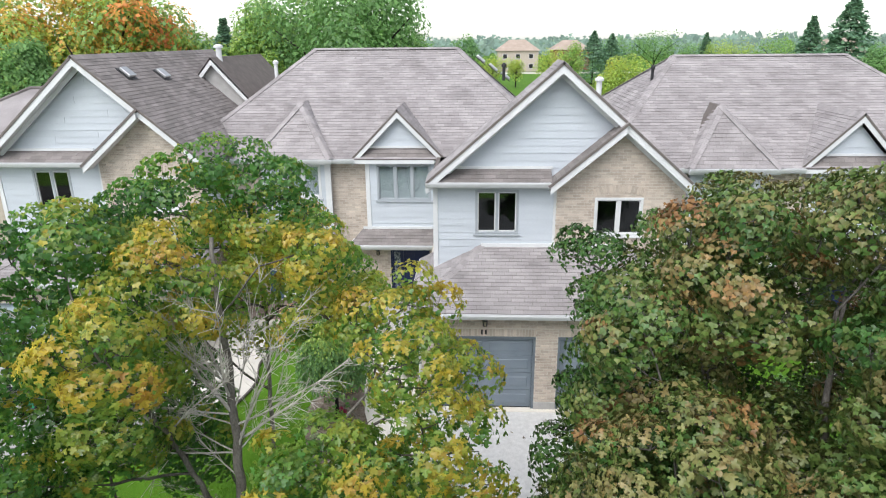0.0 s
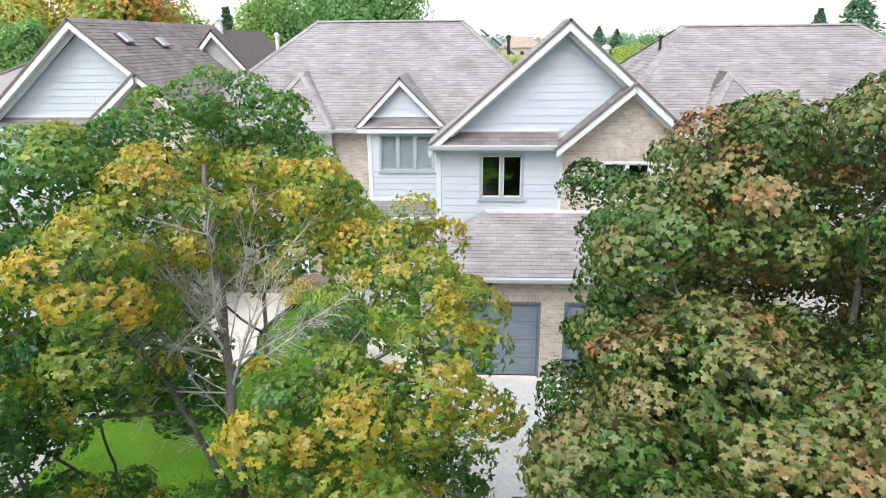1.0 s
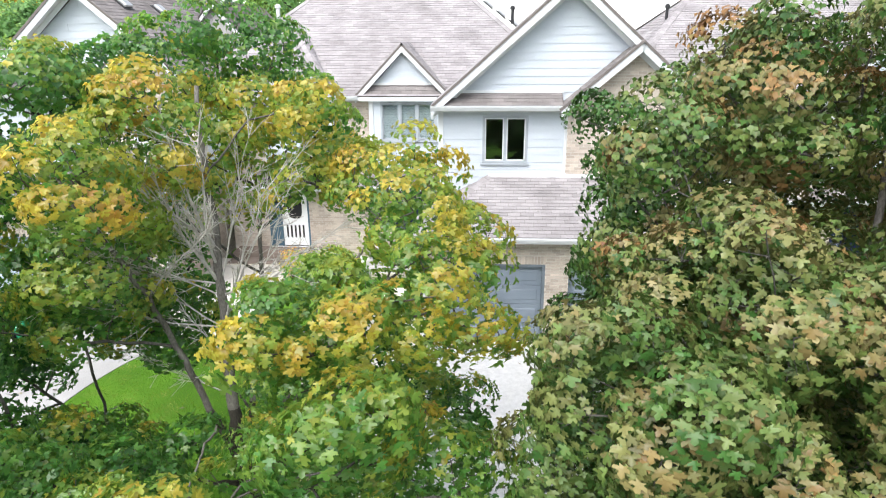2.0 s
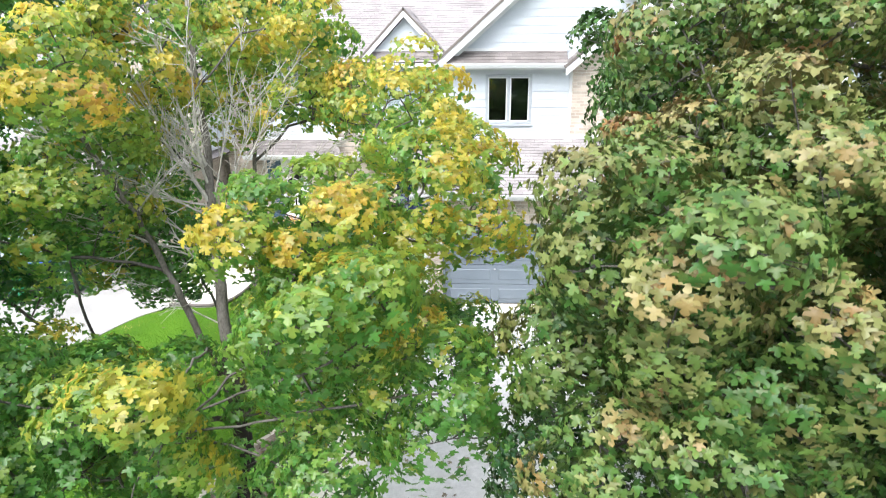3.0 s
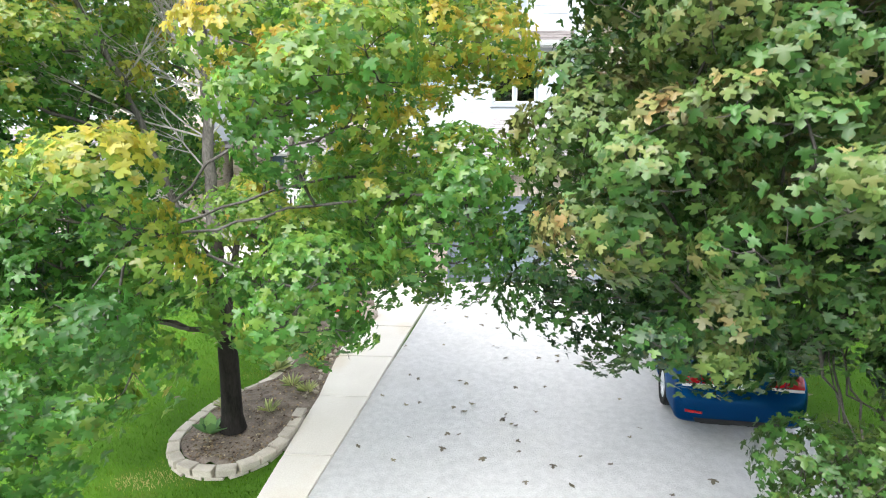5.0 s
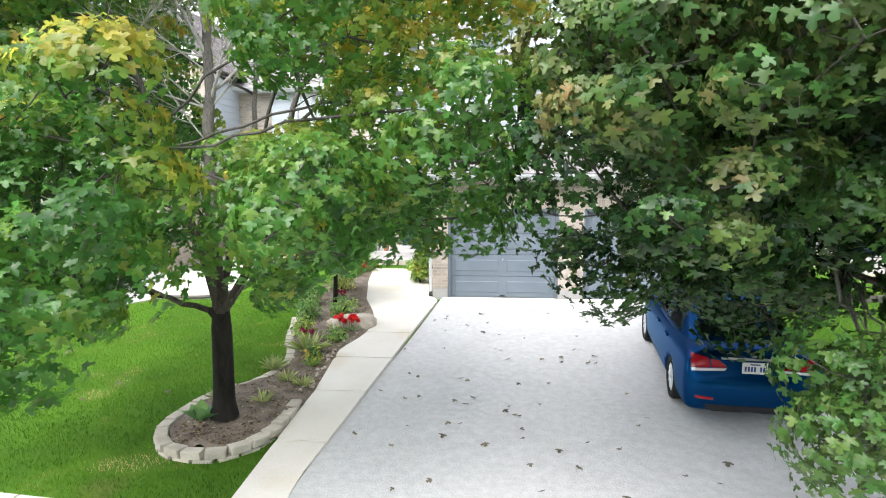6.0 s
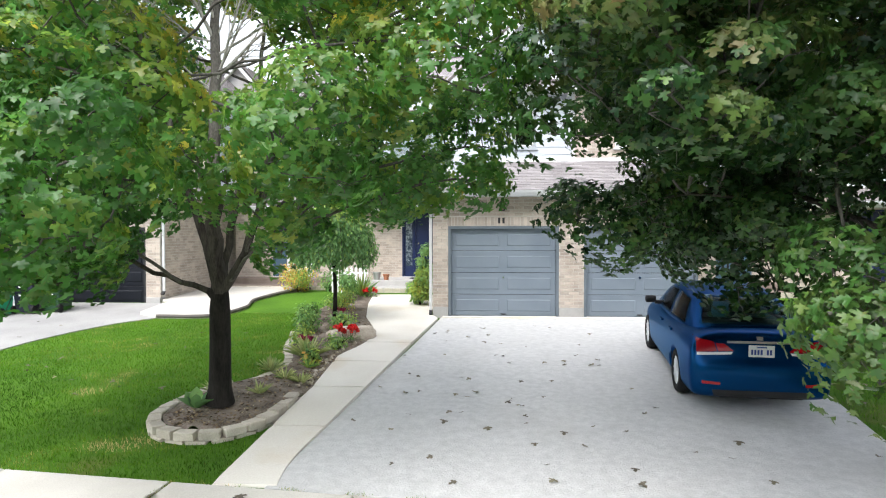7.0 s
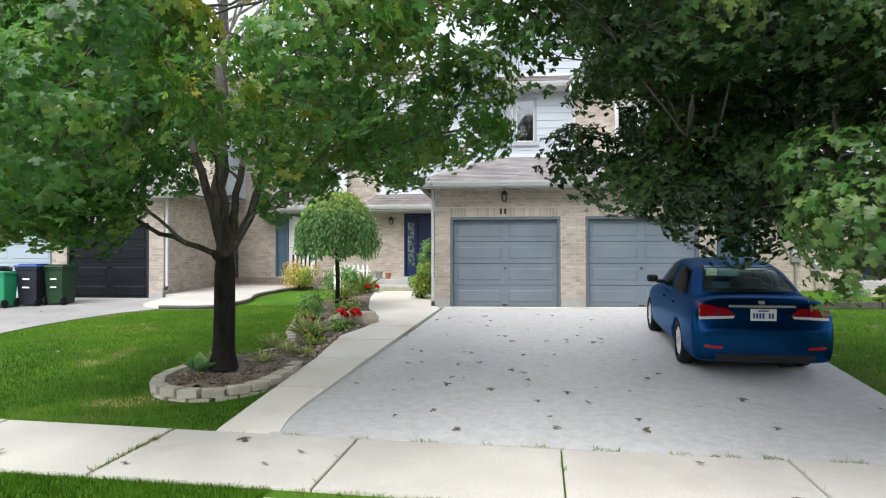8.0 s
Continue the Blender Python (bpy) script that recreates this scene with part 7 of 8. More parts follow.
def bush(x, y, z, w, h, n, leaf, tint, spread, seed, label, name="shrub", droop=-0.2, stem=True):
    r = np.random.default_rng(seed)
    t = thing(name, x, y, z, 0, label, "shrub", "garden shrubs")
    st = bmesh.new()
    for k in range(7):
        a = 2.4 * k
        add_tube(st, [(0, 0, -0.03), (0.12 * w * math.cos(a), 0.12 * w * math.sin(a), 0.4 * h), (0.3 * w * math.cos(a), 0.3 * w * math.sin(a), 0.75 * h)], [0.012, 0.008, 0.004], 5)
    part("stems", st, M_BARK, t)["kind"] = "stuff"
    m = 16
    cl = unit(r.normal(0, 1, (m, 3))) * r.uniform(0.3, 0.85, (m, 1)) * np.array([w / 2, w / 2, h / 2]) + np.array([0, 0, h * 0.52])
    k = r.integers(0, m, n)
    d = unit(r.normal(0, 1, (n, 3)) + np.array([0, 0, 0.3]))
    p = cl[k] + d * 0.28 * w * r.uniform(0.4, 1, (n, 1))
    p[:, 2] = np.maximum(p[:, 2], 0.02)
    v = np.clip(tint + r.normal(0, spread, m)[k] + r.normal(0, 0.06, n), 0, 1)
    blades("foliage", p, unit(d + np.array([0, 0, 0.6]) + r.normal(0, 0.4, (n, 3))), unit(d + np.array([0, 0, droop])), leaf * r.uniform(0.6, 1.15, n), v, OVAL, OVAL_F, M_LEAF_FAR, t, seed)["kind"] = "stuff"
    return t


M_PETAL = leaf_material("red_petal", [(0.0, (0.55, 0.008, 0.012)), (1.0, (0.75, 0.03, 0.03))], 0.2, 0.5)
M_PINK = leaf_material("purple_petal", [(0.0, (0.22, 0.015, 0.06)), (1.0, (0.4, 0.03, 0.1))], 0.2, 0.5)


def flowers(x, y, z, n, w, h, seed, label, petal=None):
    r = np.random.default_rng(seed)
    t = thing("flower", x, y, z, 0, label, "flower", "flowers in the bed")
    lf = blades("leaves", r.normal(0, w * 0.3, (60, 3)) * np.array([1, 1, 0.1]) + np.array([0, 0, h * 0.35]), unit(r.normal(0, 0.5, (60, 3)) + np.array([0, 0, 1])), unit(r.normal(0, 1, (60, 3))), r.uniform(0.05, 0.09, 60), r.uniform(0.2, 0.4, 60), OVAL, OVAL_F, M_LEAF_FAR, t, seed)
    lf["kind"] = "stuff"
    for k in range(n):
        c = np.array([r.normal(0, w * 0.3), r.normal(0, w * 0.3), h * r.uniform(0.75, 1.1)])
        m = 16
        d = unit(r.normal(0, 1, (m, 3)) + np.array([0, 0, 0.4]))
        blades("blossom", c + d * 0.02, d, unit(r.normal(0, 1, (m, 3))), r.uniform(0.045, 0.08, m), r.uniform(0, 1, m), OVAL * np.array([1.6, 1]), OVAL_F, petal or M_PETAL, t, seed + k)
        part("stalk", add_tube(bmesh.new(), [(c[0] * 0.4, c[1] * 0.4, 0), tuple(c)], 0.004, 4), M_LEAF_FAR, t)
    return t


M_STRIPED = leaf_material("striped_leaf", [(0.0, (0.10, 0.22, 0.08)), (0.5, (0.30, 0.36, 0.14)), (1.0, (0.62, 0.58, 0.28))], 0.3, 0.5)


def at_bed(x, y):
    return x, y, bed_z(x, y) - 0.01


tuft(*at_bed(-2.95, 7.55), 10, 0.26, 1.1, 0.16, 1, "broad-leaved green plant at the foot of the maple")
tuft(*at_bed(-2.35, 8.2), 34, 0.20, 0.22, 0.55, 2, "thin yellow-green plant in bare soil", material=M_STRIPED)
tuft(*at_bed(-3.05, 8.3), 30, 0.18, 0.2, 0.55, 3, "thin yellow-green plant by the edging", material=M_STRIPED)
tuft(*at_bed(-2.3, 9.1), 40, 0.22, 0.25, 0.58, 4, "yellowing low plant in the bed", material=M_STRIPED)
tuft(*at_bed(-2.15, 9.9), 40, 0.2, 0.3, 0.45, 5, "low green plant beside the path")
tuft(*at_bed(-2.36, 10.5), 90, 0.42, 0.26, 0.6, 6, "pale yellow and green striped foliage plant", material=M_STRIPED)
bush(*at_bed(-2.2, 10.2), 0.36, 0.26, 200, 0.08, 0.42, 0.16, 66, "low mottled green plant with dark red leaves")
tuft(*at_bed(-2.75, 9.75), 60, 0.26, 0.30, 0.5, 67, "pale hosta-like plant against the edging", material=M_STRIPED)
tuft(*at_bed(-2.0, 8.95), 50, 0.20, 0.22, 0.62, 68, "straw-coloured drooping plant beside the path", material=M_STRIPED)
bush(*at_bed(-1.98, 11.2), 0.5, 0.25, 360, 0.07, 0.45, 0.06, 7, "low yellow-green ground cover by the boulder")
bush(*at_bed(-2.75, 11.5), 0.5, 0.35, 320, 0.08, 0.5, 0.08, 8, "pale variegated garden plant")
bush(*at_bed(-2.95, 12.5), 0.7, 0.4, 500, 0.09, 0.3, 0.05, 9, "low dark green shrub at the lawn's edge")
bush(*at_bed(-2.35, 12.95), 0.6, 0.35, 420, 0.08, 0.38, 0.06, 10, "low green plant behind the boulder")
bush(*at_bed(-3.2, 13.6), 0.6, 0.5, 420, 0.08, 0.3, 0.06, 11, "green leafy plant in the bed")
bush(*at_bed(-2.9, 15.2), 0.8, 0.5, 1100, 0.06, 0.50, 0.08, 12, "pale dried flowering plants")
bush(*at_bed(-3.1, 16.6), 0.8, 0.85, 1100, 0.09, 0.3, 0.06, 13, "tall green perennials by the porch")
tuft(*at_bed(-2.8, 17.4), 60, 0.7, 0.12, 0.4, 14, "upright green blades by the porch")
flowers(*at_bed(-1.95, 11.75), 12, 0.40, 0.28, 15, "bright red flowers in front of a boulder")
flowers(*at_bed(-2.55, 17.2), 8, 0.42, 0.22, 16, "bright red flowers near the porch")
flowers(*at_bed(-2.6, 14.0), 4, 0.25, 0.25, 17, "purple-red flowers below the small tree", M_PINK)
flowers(*at_bed(-2.5, 10.9), 3, 0.2, 0.3, 18, "purple-red flowers in the bed", M_PINK)
bush(-0.98, 15.9, ground_z(15.9), 0.66, 1.0, 2400, 0.085, 0.50, 0.06, 19, "yellow-green upright shrub at the garage corner")
bush(-0.9, 16.9, ground_z(16.9), 0.62, 1.6, 2000, 0.08, 0.30, 0.05, 20, "green shrub beside the garage wall")
bush(-5.0, 18.6, ground_z(18.6), 1.15, 0.80, 2400, 0.075, 0.60, 0.12, 21, "yellow and orange shrub by the neighbour's steps")
bush(-4.1, 18.9, ground_z(18.9), 0.7, 0.6, 500, 0.08, 0.3, 0.06, 22, "green shrub before the brick wall")
bush(9.2, 15.3, ground_z(15.3), 0.8, 0.6, 700, 0.07, 0.28, 0.05, 23, "dark green low shrub behind the bed edging")
bush(10.4, 15.5, ground_z(15.5), 0.9, 0.35, 600, 0.09, 0.4, 0.06, 24, "broad-leaved pale green plant behind the bed edging")

# boulder with a flat pale top
bm = bmesh.new()
bmesh.ops.create_icosphere(bm, subdivisions=4, radius=1)
for v in bm.verts:
    q = v.co.copy()
    k = 1 + 0.16 * noise.noise(q * 1.6) + 0.07 * noise.noise(q * 4.5)
    v.co = Vector((q.x * 0.46 * k, q.y * 0.30 * k, max(-0.1, min(0.175, q.z * 0.26 * k)) + 0.014 * noise.noise(q * 7)))
b = tagged(part("boulder", bm, M_ROCK, smooth=True), "pale flat-topped boulder among the flowers", "rock")
b.matrix_world = pose(-1.86, 12.1, bed_z(-1.86, 12.1) + 0.05, 0, 0, 20)
bm = bmesh.new()
bmesh.ops.create_icosphere(bm, subdivisions=3, radius=1)
for v in bm.verts:
    q = v.co.copy()
    v.co = q * (1 + 0.2 * noise.noise(q * 2)) * 0.12
b = tagged(part("boulder", bm, M_ROCK, smooth=True), "small pale stone in the bed", "rock")
b.matrix_world = pose(-2.35, 12.15, bed_z(-2.35, 12.15) + 0.03)
for k in range(26):
    y = 8.7 + 3.2 * rng.random()
    x = path_side(y, -1) - 0.06 - abs(rng.normal(0, 0.08))
    bm = bmesh.new()
    bmesh.ops.create_icosphere(bm, subdivisions=1, radius=rng.uniform(0.02, 0.05))
    for v in bm.verts:
        v.co *= rng.uniform(0.75, 1.15)
    p_ = tagged(part("pebble", bm, M_ROCK), "small stone along the bed's edge", "stone", "pebbles")
    p_.location = (x, y, bed_z(x, y) + 0.005)


# ---- small weeping tree ----
def weeping_tree(x, y, seed):
    r = np.random.default_rng(seed)
    z = bed_z(x, y) - 0.05
    t = thing("weeping_tree", x, y, z, 0, "small umbrella-shaped weeping tree on a straight stem", "tree")
    part("trunk", add_tube(bmesh.new(), [(0, 0, 0), (0.02, 0.01, 0.7), (-0.01, 0, 1.5), (0, 0, 2.3)], [0.055, 0.045, 0.045, 0.035], 10), M_BARK, t, smooth=True)
    n = 10500
    a = r.uniform(0, 2 * math.pi, n)
    s = r.uniform(0.05, 1.0, n) ** 0.7
    rr = 0.92 * np.sin(s * 1.75) * (1 + 0.06 * np.sin(a * 7))
    zz = 2.70 - 1.28 * (1 - np.cos(s * 1.75)) / (1 - math.cos(1.75)) + r.normal(0, 0.06, n) - 0.22 * s ** 6 * r.random(n) * (0.5 + 0.5 * np.sin(a * 9))
    rr = rr * r.uniform(0.72, 1.05, n)
    p = np.stack([rr * np.cos(a), rr * np.sin(a), zz], 1)
    o = np.stack([np.cos(a), np.sin(a), 0 * a], 1)
    # leaf tint brightens upward, so light on the crown's top is put in
    c = blades("crown", p, unit(o * 0.9 + np.array([0, 0, 0.5]) + r.normal(0, 0.35, (n, 3))), unit(o * 0.3 + np.array([0, 0, -1.0]) + r.normal(0, 0.3, (n, 3))), r.uniform(0.06, 0.105, n), np.clip(0.24 + 0.30 * np.clip((zz - 2.0) / 0.7, 0, 1) + r.normal(0, 0.09, n), 0, 1), OVAL, OVAL_F, M_LEAF_FAR, t, seed)
    c["kind"] = "stuff"
    br = bmesh.new()
    for k in range(22):
        b_ = 2 * math.pi * k / 22
        q = [(0.9 * math.sin(f * 1.7) * math.cos(b_), 0.9 * math.sin(f * 1.7) * math.sin(b_), 2.62 - 1.25 * (1 - math.cos(f * 1.7))) for f in (0.05, 0.3, 0.55, 0.8, 1.0)]
        add_tube(br, [(0, 0, 2.3)] + q, [0.02, 0.014, 0.01, 0.007, 0.005, 0.003], 4)
    part("branches", br, M_LIMB, t)["kind"] = "stuff"
    return t


weeping_tree(-2.72, 13.9, 31)


# ---- fallen leaves on the paving ----
M_DRY = leaf_material("dry_leaf", [(0.0, (0.09, 0.078, 0.058)), (0.5, (0.15, 0.128, 0.095)), (1.0, (0.23, 0.21, 0.13))], 0.15, 0.7)
M_LITTER = leaf_material("leaf_litter", [(0.0, (0.05, 0.035, 0.025)), (0.5, (0.16, 0.11, 0.07)), (0.8, (0.30, 0.22, 0.13)), (1.0, (0.42, 0.36, 0.24))], 0.1, 0.8, 0.2)
dry = []
for k in range(6):
    one = blades("fallen_leaf", np.zeros((1, 3)), np.array([[0, 0, 1.0]]), np.array([[0, 1.0, 0]]), np.array([1.0]), np.array([0.1 + 0.16 * k]), MAPLE, MAPLE_F, M_DRY, None, 400 + k, 1.7)
    dry.append(one.data)
    bpy.data.objects.remove(one)
KNOWN = [(0.34, 12.34), (1.01, 8.40), (0.16, 6.53), (2.39, 7.35), (0.57, 8.76), (2.04, 7.52), (1.73, 10.5), (0.28, 7.97), (0.49, 9.46), (2.95, 8.26), (2.77, 8.0)]
rl = random.Random(12)
spots = [(x, y, 0) for x, y in KNOWN]
while len(spots) < 78:
    x, y = rl.uniform(-1.2, 5.6), 5.9 + 7.8 * rl.random() ** 1.2
    if x > 3.3 and y > 7.9 and x < 5.3:
        continue
    if x > dw_left[0][0] + 0.12 * (y - 5) and x < 5.0 + 0.12 * (y - 5.5):
        spots.append((x, y, 0))
for k in range(26):
    spots.append((rl.uniform(-7.5, -3.6), rl.uniform(6.4, 13.5), 0.035))
for k in range(10):
    x = rl.uniform(-4, 4)
    spots.append((x, walk_edge(x) - rl.uniform(0.1, 1.1), 0.018))
for k in range(10):
    spots.append((rl.uniform(5.7, 8.5), rl.uniform(7.5, 13.5), 0.035))
for k in range(14):
    spots.append((rl.uniform(-11, -8.6), rl.uniform(9, 15), 0))
for x, y, lift in spots:
    ob = new("fallen_leaf", rl.choice(dry))
    s = rl.uniform(0.045, 0.085)
    ob.matrix_world = pose(x, y, ground_z(y) + lift + 0.028 * s / 0.1, rl.uniform(-8, 8), rl.uniform(-8, 8), rl.uniform(0, 360)) @ Matrix.Diagonal((s, s, s * 0.8, 1))
    tagged(ob, "curled dry brown maple leaf on the paving" if lift == 0 else "dry leaf on the ground", "leaf", "fallen leaves")


# mulch and leaf litter on the bed
rng = np.random.default_rng(77)
n = 2600
ly = 7.0 + 8.5 * rng.random(n) ** 1.5
lx = np.array([table(BED_L, y) + 0.06 + (table(BED_R, y) - table(BED_L, y) - 0.08) * f for y, f in zip(ly, rng.random(n))])
lz = np.array([bed_z(x, y) for x, y in zip(lx, ly)]) + 0.006
litter = blades("bed_litter", np.stack([lx, ly, lz], 1), unit(rng.normal(0, 0.35, (n, 3)) + np.array([0, 0, 1.0])), unit(rng.normal(0, 1, (n, 3))), rng.uniform(0.02, 0.065, n), rng.random(n), OVAL, OVAL_F, M_LITTER, None, 78)
tagged(litter, "dry leaf litter and bark chips on the soil", "leaf litter", kind="stuff")


# ---- bins by the neighbour's garage ----
def wheelie_bin(x, y, w, d, h, body_m, lid_m, label, rz=0):
    t = thing("wheelie_bin", x, y, ground_z(y), rz, label, "bin", "bins")
    bm = bmesh.new()
    lo = [(-w * 0.40, -d * 0.40), (w * 0.40, -d * 0.40), (w * 0.40, d * 0.40), (-w * 0.40, d * 0.40)]
    hi = [(-w * 0.5, -d * 0.5), (w * 0.5, -d * 0.5), (w * 0.5, d * 0.5), (-w * 0.5, d * 0.5)]
    rows = [[bm.verts.new((p[0], p[1], z)) for p in o] for o, z in ((lo, 0.03), (hi, h * 0.86), ([(p[0] * 1.06, p[1] * 1.06) for p in hi], h * 0.87), ([(p[0] * 1.06, p[1] * 1.06) for p in hi], h * 0.92))]
    for a, b in zip(rows, rows[1:]):
        for k in range(4):
            bm.faces.new((a[k], a[(k + 1) % 4], b[(k + 1) % 4], b[k]))
    bm.faces.new(list(reversed(rows[0])))
    bm.faces.new(rows[-1])
    bmesh.ops.bevel(bm, geom=list(bm.edges), offset=0.015, segments=2, affect="EDGES")
    part("body", bm, body_m, t)
    lid = bmesh.new()
    add_box(lid, -w * 0.55, w * 0.55, -d * 0.56, d * 0.54, h * 0.925, h * 0.97, 0.02)
    add_box(lid, -w * 0.42, w * 0.42, -d * 0.42, d * 0.42, h * 0.965, h, 0.015)
    part("lid", lid, lid_m, t)
    part("handle", add_tube(bmesh.new(), [(-w * 0.4, d * 0.6, h * 0.88), (w * 0.4, d * 0.6, h * 0.88)], 0.015, 8), body_m, t)
    for s in (-1, 1):
        part("wheel", add_tube(bmesh.new(), [(s * w * 0.40, -d * 0.42, 0.1), (s * w * 0.50, -d * 0.42, 0.1)], 0.1, 18), M_TYRE, t)
    for k in range(2):
        part("label_bar", add_box(bmesh.new(), -w * 0.16, w * 0.16, -d * 0.505, -d * 0.485, h * (0.62 - 0.2 * k), h * (0.66 - 0.2 * k)), M_PLATE, t)
    return t


M_BIN_DARK = surface("navy_bin", (0.008, 0.010, 0.022), (0.016, 0.018, 0.034), 0.5, 3, 60, 0.1)
M_BIN_BLUE = surface("blue_lid", (0.015, 0.06, 0.24), (0.03, 0.09, 0.32), 0.45, 3, 60, 0.1)
M_BIN_GREEN = surface("green_bin", (0.01, 0.22, 0.10), (0.02, 0.30, 0.14), 0.45, 3, 60, 0.1)
M_BIN_DKGREEN = surface("dark_green_bin", (0.006, 0.034, 0.012), (0.012, 0.055, 0.018), 0.5, 3, 60, 0.1)
wheelie_bin(-11.5, 14.5, 0.52, 0.6, 0.98, M_BIN_DARK, M_BIN_DARK, "black wheeled refuse bin by the garage", 4)
wheelie_bin(-11.0, 14.25, 0.38, 0.42, 0.88, M_BIN_GREEN, M_BIN_GREEN, "small bright green organics bin", -5)
wheelie_bin(-10.58, 14.7, 0.54, 0.62, 1.03, M_BIN_DARK, M_BIN_BLUE, "dark bin with a blue lid", 3)
wheelie_bin(-10.02, 14.9, 0.52, 0.56, 1.0, M_BIN_DKGREEN, M_BIN_DKGREEN, "dark green garden waste bin", -2)


# ---- fittings on walls and roofs ----
nplate = thing("house_number", 1.08, 14.488, 2.19, 0, "two dark bars over the garage door", "house number")
for k in range(2):
    part("bar", add_box(bmesh.new(), -0.09 + k * 0.1, -0.04 + k * 0.1, -0.014, 0.0, 0, 0.13, 0.004), M_BLACK, nplate)


def roof_vent(x, y, z, slope, label):
    v = thing("roof_vent", x, y, z, 0, label, "roof vent", "roof vents")
    bm = add_box(bmesh.new(), -0.2, 0.2, -0.2, 0.2, 0.02, 0.13, 0.03)
    part("hood", bm, M_METAL, v)
    part("flange", add_box(bmesh.new(), -0.26, 0.26, -0.26, 0.26, 0.0, 0.019), M_BLACK, v)
    v.matrix_world = pose(x, y, z, 0, slope, 0)
    return v


for vx, vy in ((-9.95, 19.6), (-9.8, 21.6)):
    roof_vent(vx, vy, 9.0 - (vx + 10.63) * 0.871, 41, "grey metal roof vent on the shingles")


def vent_pipe(x, y, z, h, r, material, label):
    p = thing("vent_pipe", x, y, z, 0, label, "vent pipe", "vent pipes")
    part("pipe", add_tube(bmesh.new(), [(0, 0, -0.15), (0, 0, h)], r, 12), material, p)
    part("cap", add_lathe(bmesh.new(), [(r * 1.6, h), (r * 1.6, h + 0.08), (r * 0.6, h + 0.14)], 12), material, p)
    return p


vent_pipe(4.9, 21.5, 7.0, 1.0, 0.09, M_TRIM, "white flue pipe behind the gable")
vent_pipe(1.9, 24.5, 8.0, 0.35, 0.06, M_BLACK, "black plumbing vent on the roof")
vent_pipe(7.0, 23.0, 8.0, 0.3, 0.05, M_BLACK, "black plumbing vent on the roof")
vent_pipe(-6.9, 25.0, 8.0, 0.5, 0.07, M_TRIM, "white vent pipe on the roof")
for k in range(3):
    roof_vent(1.0 + k * 0.5, 25.6 + 0.3 * k, 8.55 - 0.33 * k, 40, "dark roof vent on the hip")

# second gable behind the neighbour's roof
bk = tagged(new("rear_gable"), "grey rear gable wall with a white rake behind the roof", "gable", kind="structure")
part("gable_wall", add_prism(bmesh.new(), [(-11.2, 24.35, 5.6), (-7.0, 24.35, 5.6), (-7.0, 24.35, 6.3), (-9.1, 24.35, 8.65), (-11.2, 24.35, 6.3)], (0, 0.2, 0)), M_FOUND, bk)
for s in (-1, 1):
    e, a = Vector((-9.1 + 2.3 * s, 24.1, 6.15)), Vector((-9.1, 24.1, 8.76))
    part("rake_board", add_prism(bmesh.new(), [e, a, a + Vector((0, 0, -0.26)), e + Vector((0, 0, -0.26))], (0, 0.04, 0)), M_TRIM, bk)
    roof_plane(bk, [(-9.1 + 2.3 * s, 24.1, 6.17), (-9.1 + 2.3 * s, 30, 6.17), (-9.1, 30, 8.78), (-9.1, 24.1, 8.78)], M_SHINGLE_DARK, courses=False)
vent_pipe(-9.05, 24.9, 8.75, 0.35, 0.11, M_TRIM, "white chimney flue behind the gable")


# ---- meters, edging and garden things by the far neighbour's wall ----
def meter(x, y, z, label):
    m = thing("electric_meter", x, y, z, 0, label, "meter", "meters")
    part("box_body", add_box(bmesh.new(), -0.14, 0.14, -0.12, 0, 0, 0.42, 0.015), M_METAL, m)
    part("dial", add_tube(bmesh.new(), [(0, -0.12, 0.26), (0, -0.19, 0.26)], 0.085, 18), M_CLEAR, m)
    part("conduit", add_tube(bmesh.new(), [(0, -0.05, 0), (0, -0.05, -0.9)], 0.03, 8), M_METAL, m)
    part("conduit", add_tube(bmesh.new(), [(0.06, -0.05, 0.42), (0.06, -0.05, 1.0)], 0.03, 8), M_METAL, m)
    return m


meter(9.75, 19.09, 1.0, "grey electric meter box on the brick wall")
meter(10.3, 19.09, 0.75, "grey meter box with conduits on the brick wall")
te = thing("timber_edging", 8.4, 14.75, ground_z(14.75) - 0.02, 0, "weathered timber edging in front of a garden bed", "edging")
for k in range(4):
    part("timber", add_box(bmesh.new(), k * 1.25 + 0.01, k * 1.25 + 1.24, 0, 0.12, 0, 0.16, 0.015), M_LIMB, te)


def lawn_chair(x, y, rz):
    c = thing("lawn_chair", x, y, ground_z(y), rz, "folding metal lawn chair with pale webbing", "chair")
    for s in (-0.25, 0.25):
        part("frame", add_tube(bmesh.new(), [(s, -0.25, 0), (s, 0.2, 0.42), (s, 0.32, 0.95)], 0.014, 8), M_METAL, c)
        part("leg", add_tube(bmesh.new(), [(s, 0.28, 0), (s, -0.25, 0.42)], 0.014, 8), M_METAL, c)
        part("armrest", add_box(bmesh.new(), s - 0.025, s + 0.025, -0.25, 0.25, 0.60, 0.62, 0.006), M_WHITE_PAINT, c)
    part("seat", add_box(bmesh.new(), -0.24, 0.24, -0.24, 0.2, 0.40, 0.42, 0.006), M_TEAL, c)
    for k in range(4):
        part("back_strap", add_box(bmesh.new(), -0.24 + k * 0.125, -0.15 + k * 0.125, 0.22, 0.235, 0.5, 0.92), M_TEAL, c)
    return c


lawn_chair(11.3, 16.2, 25)


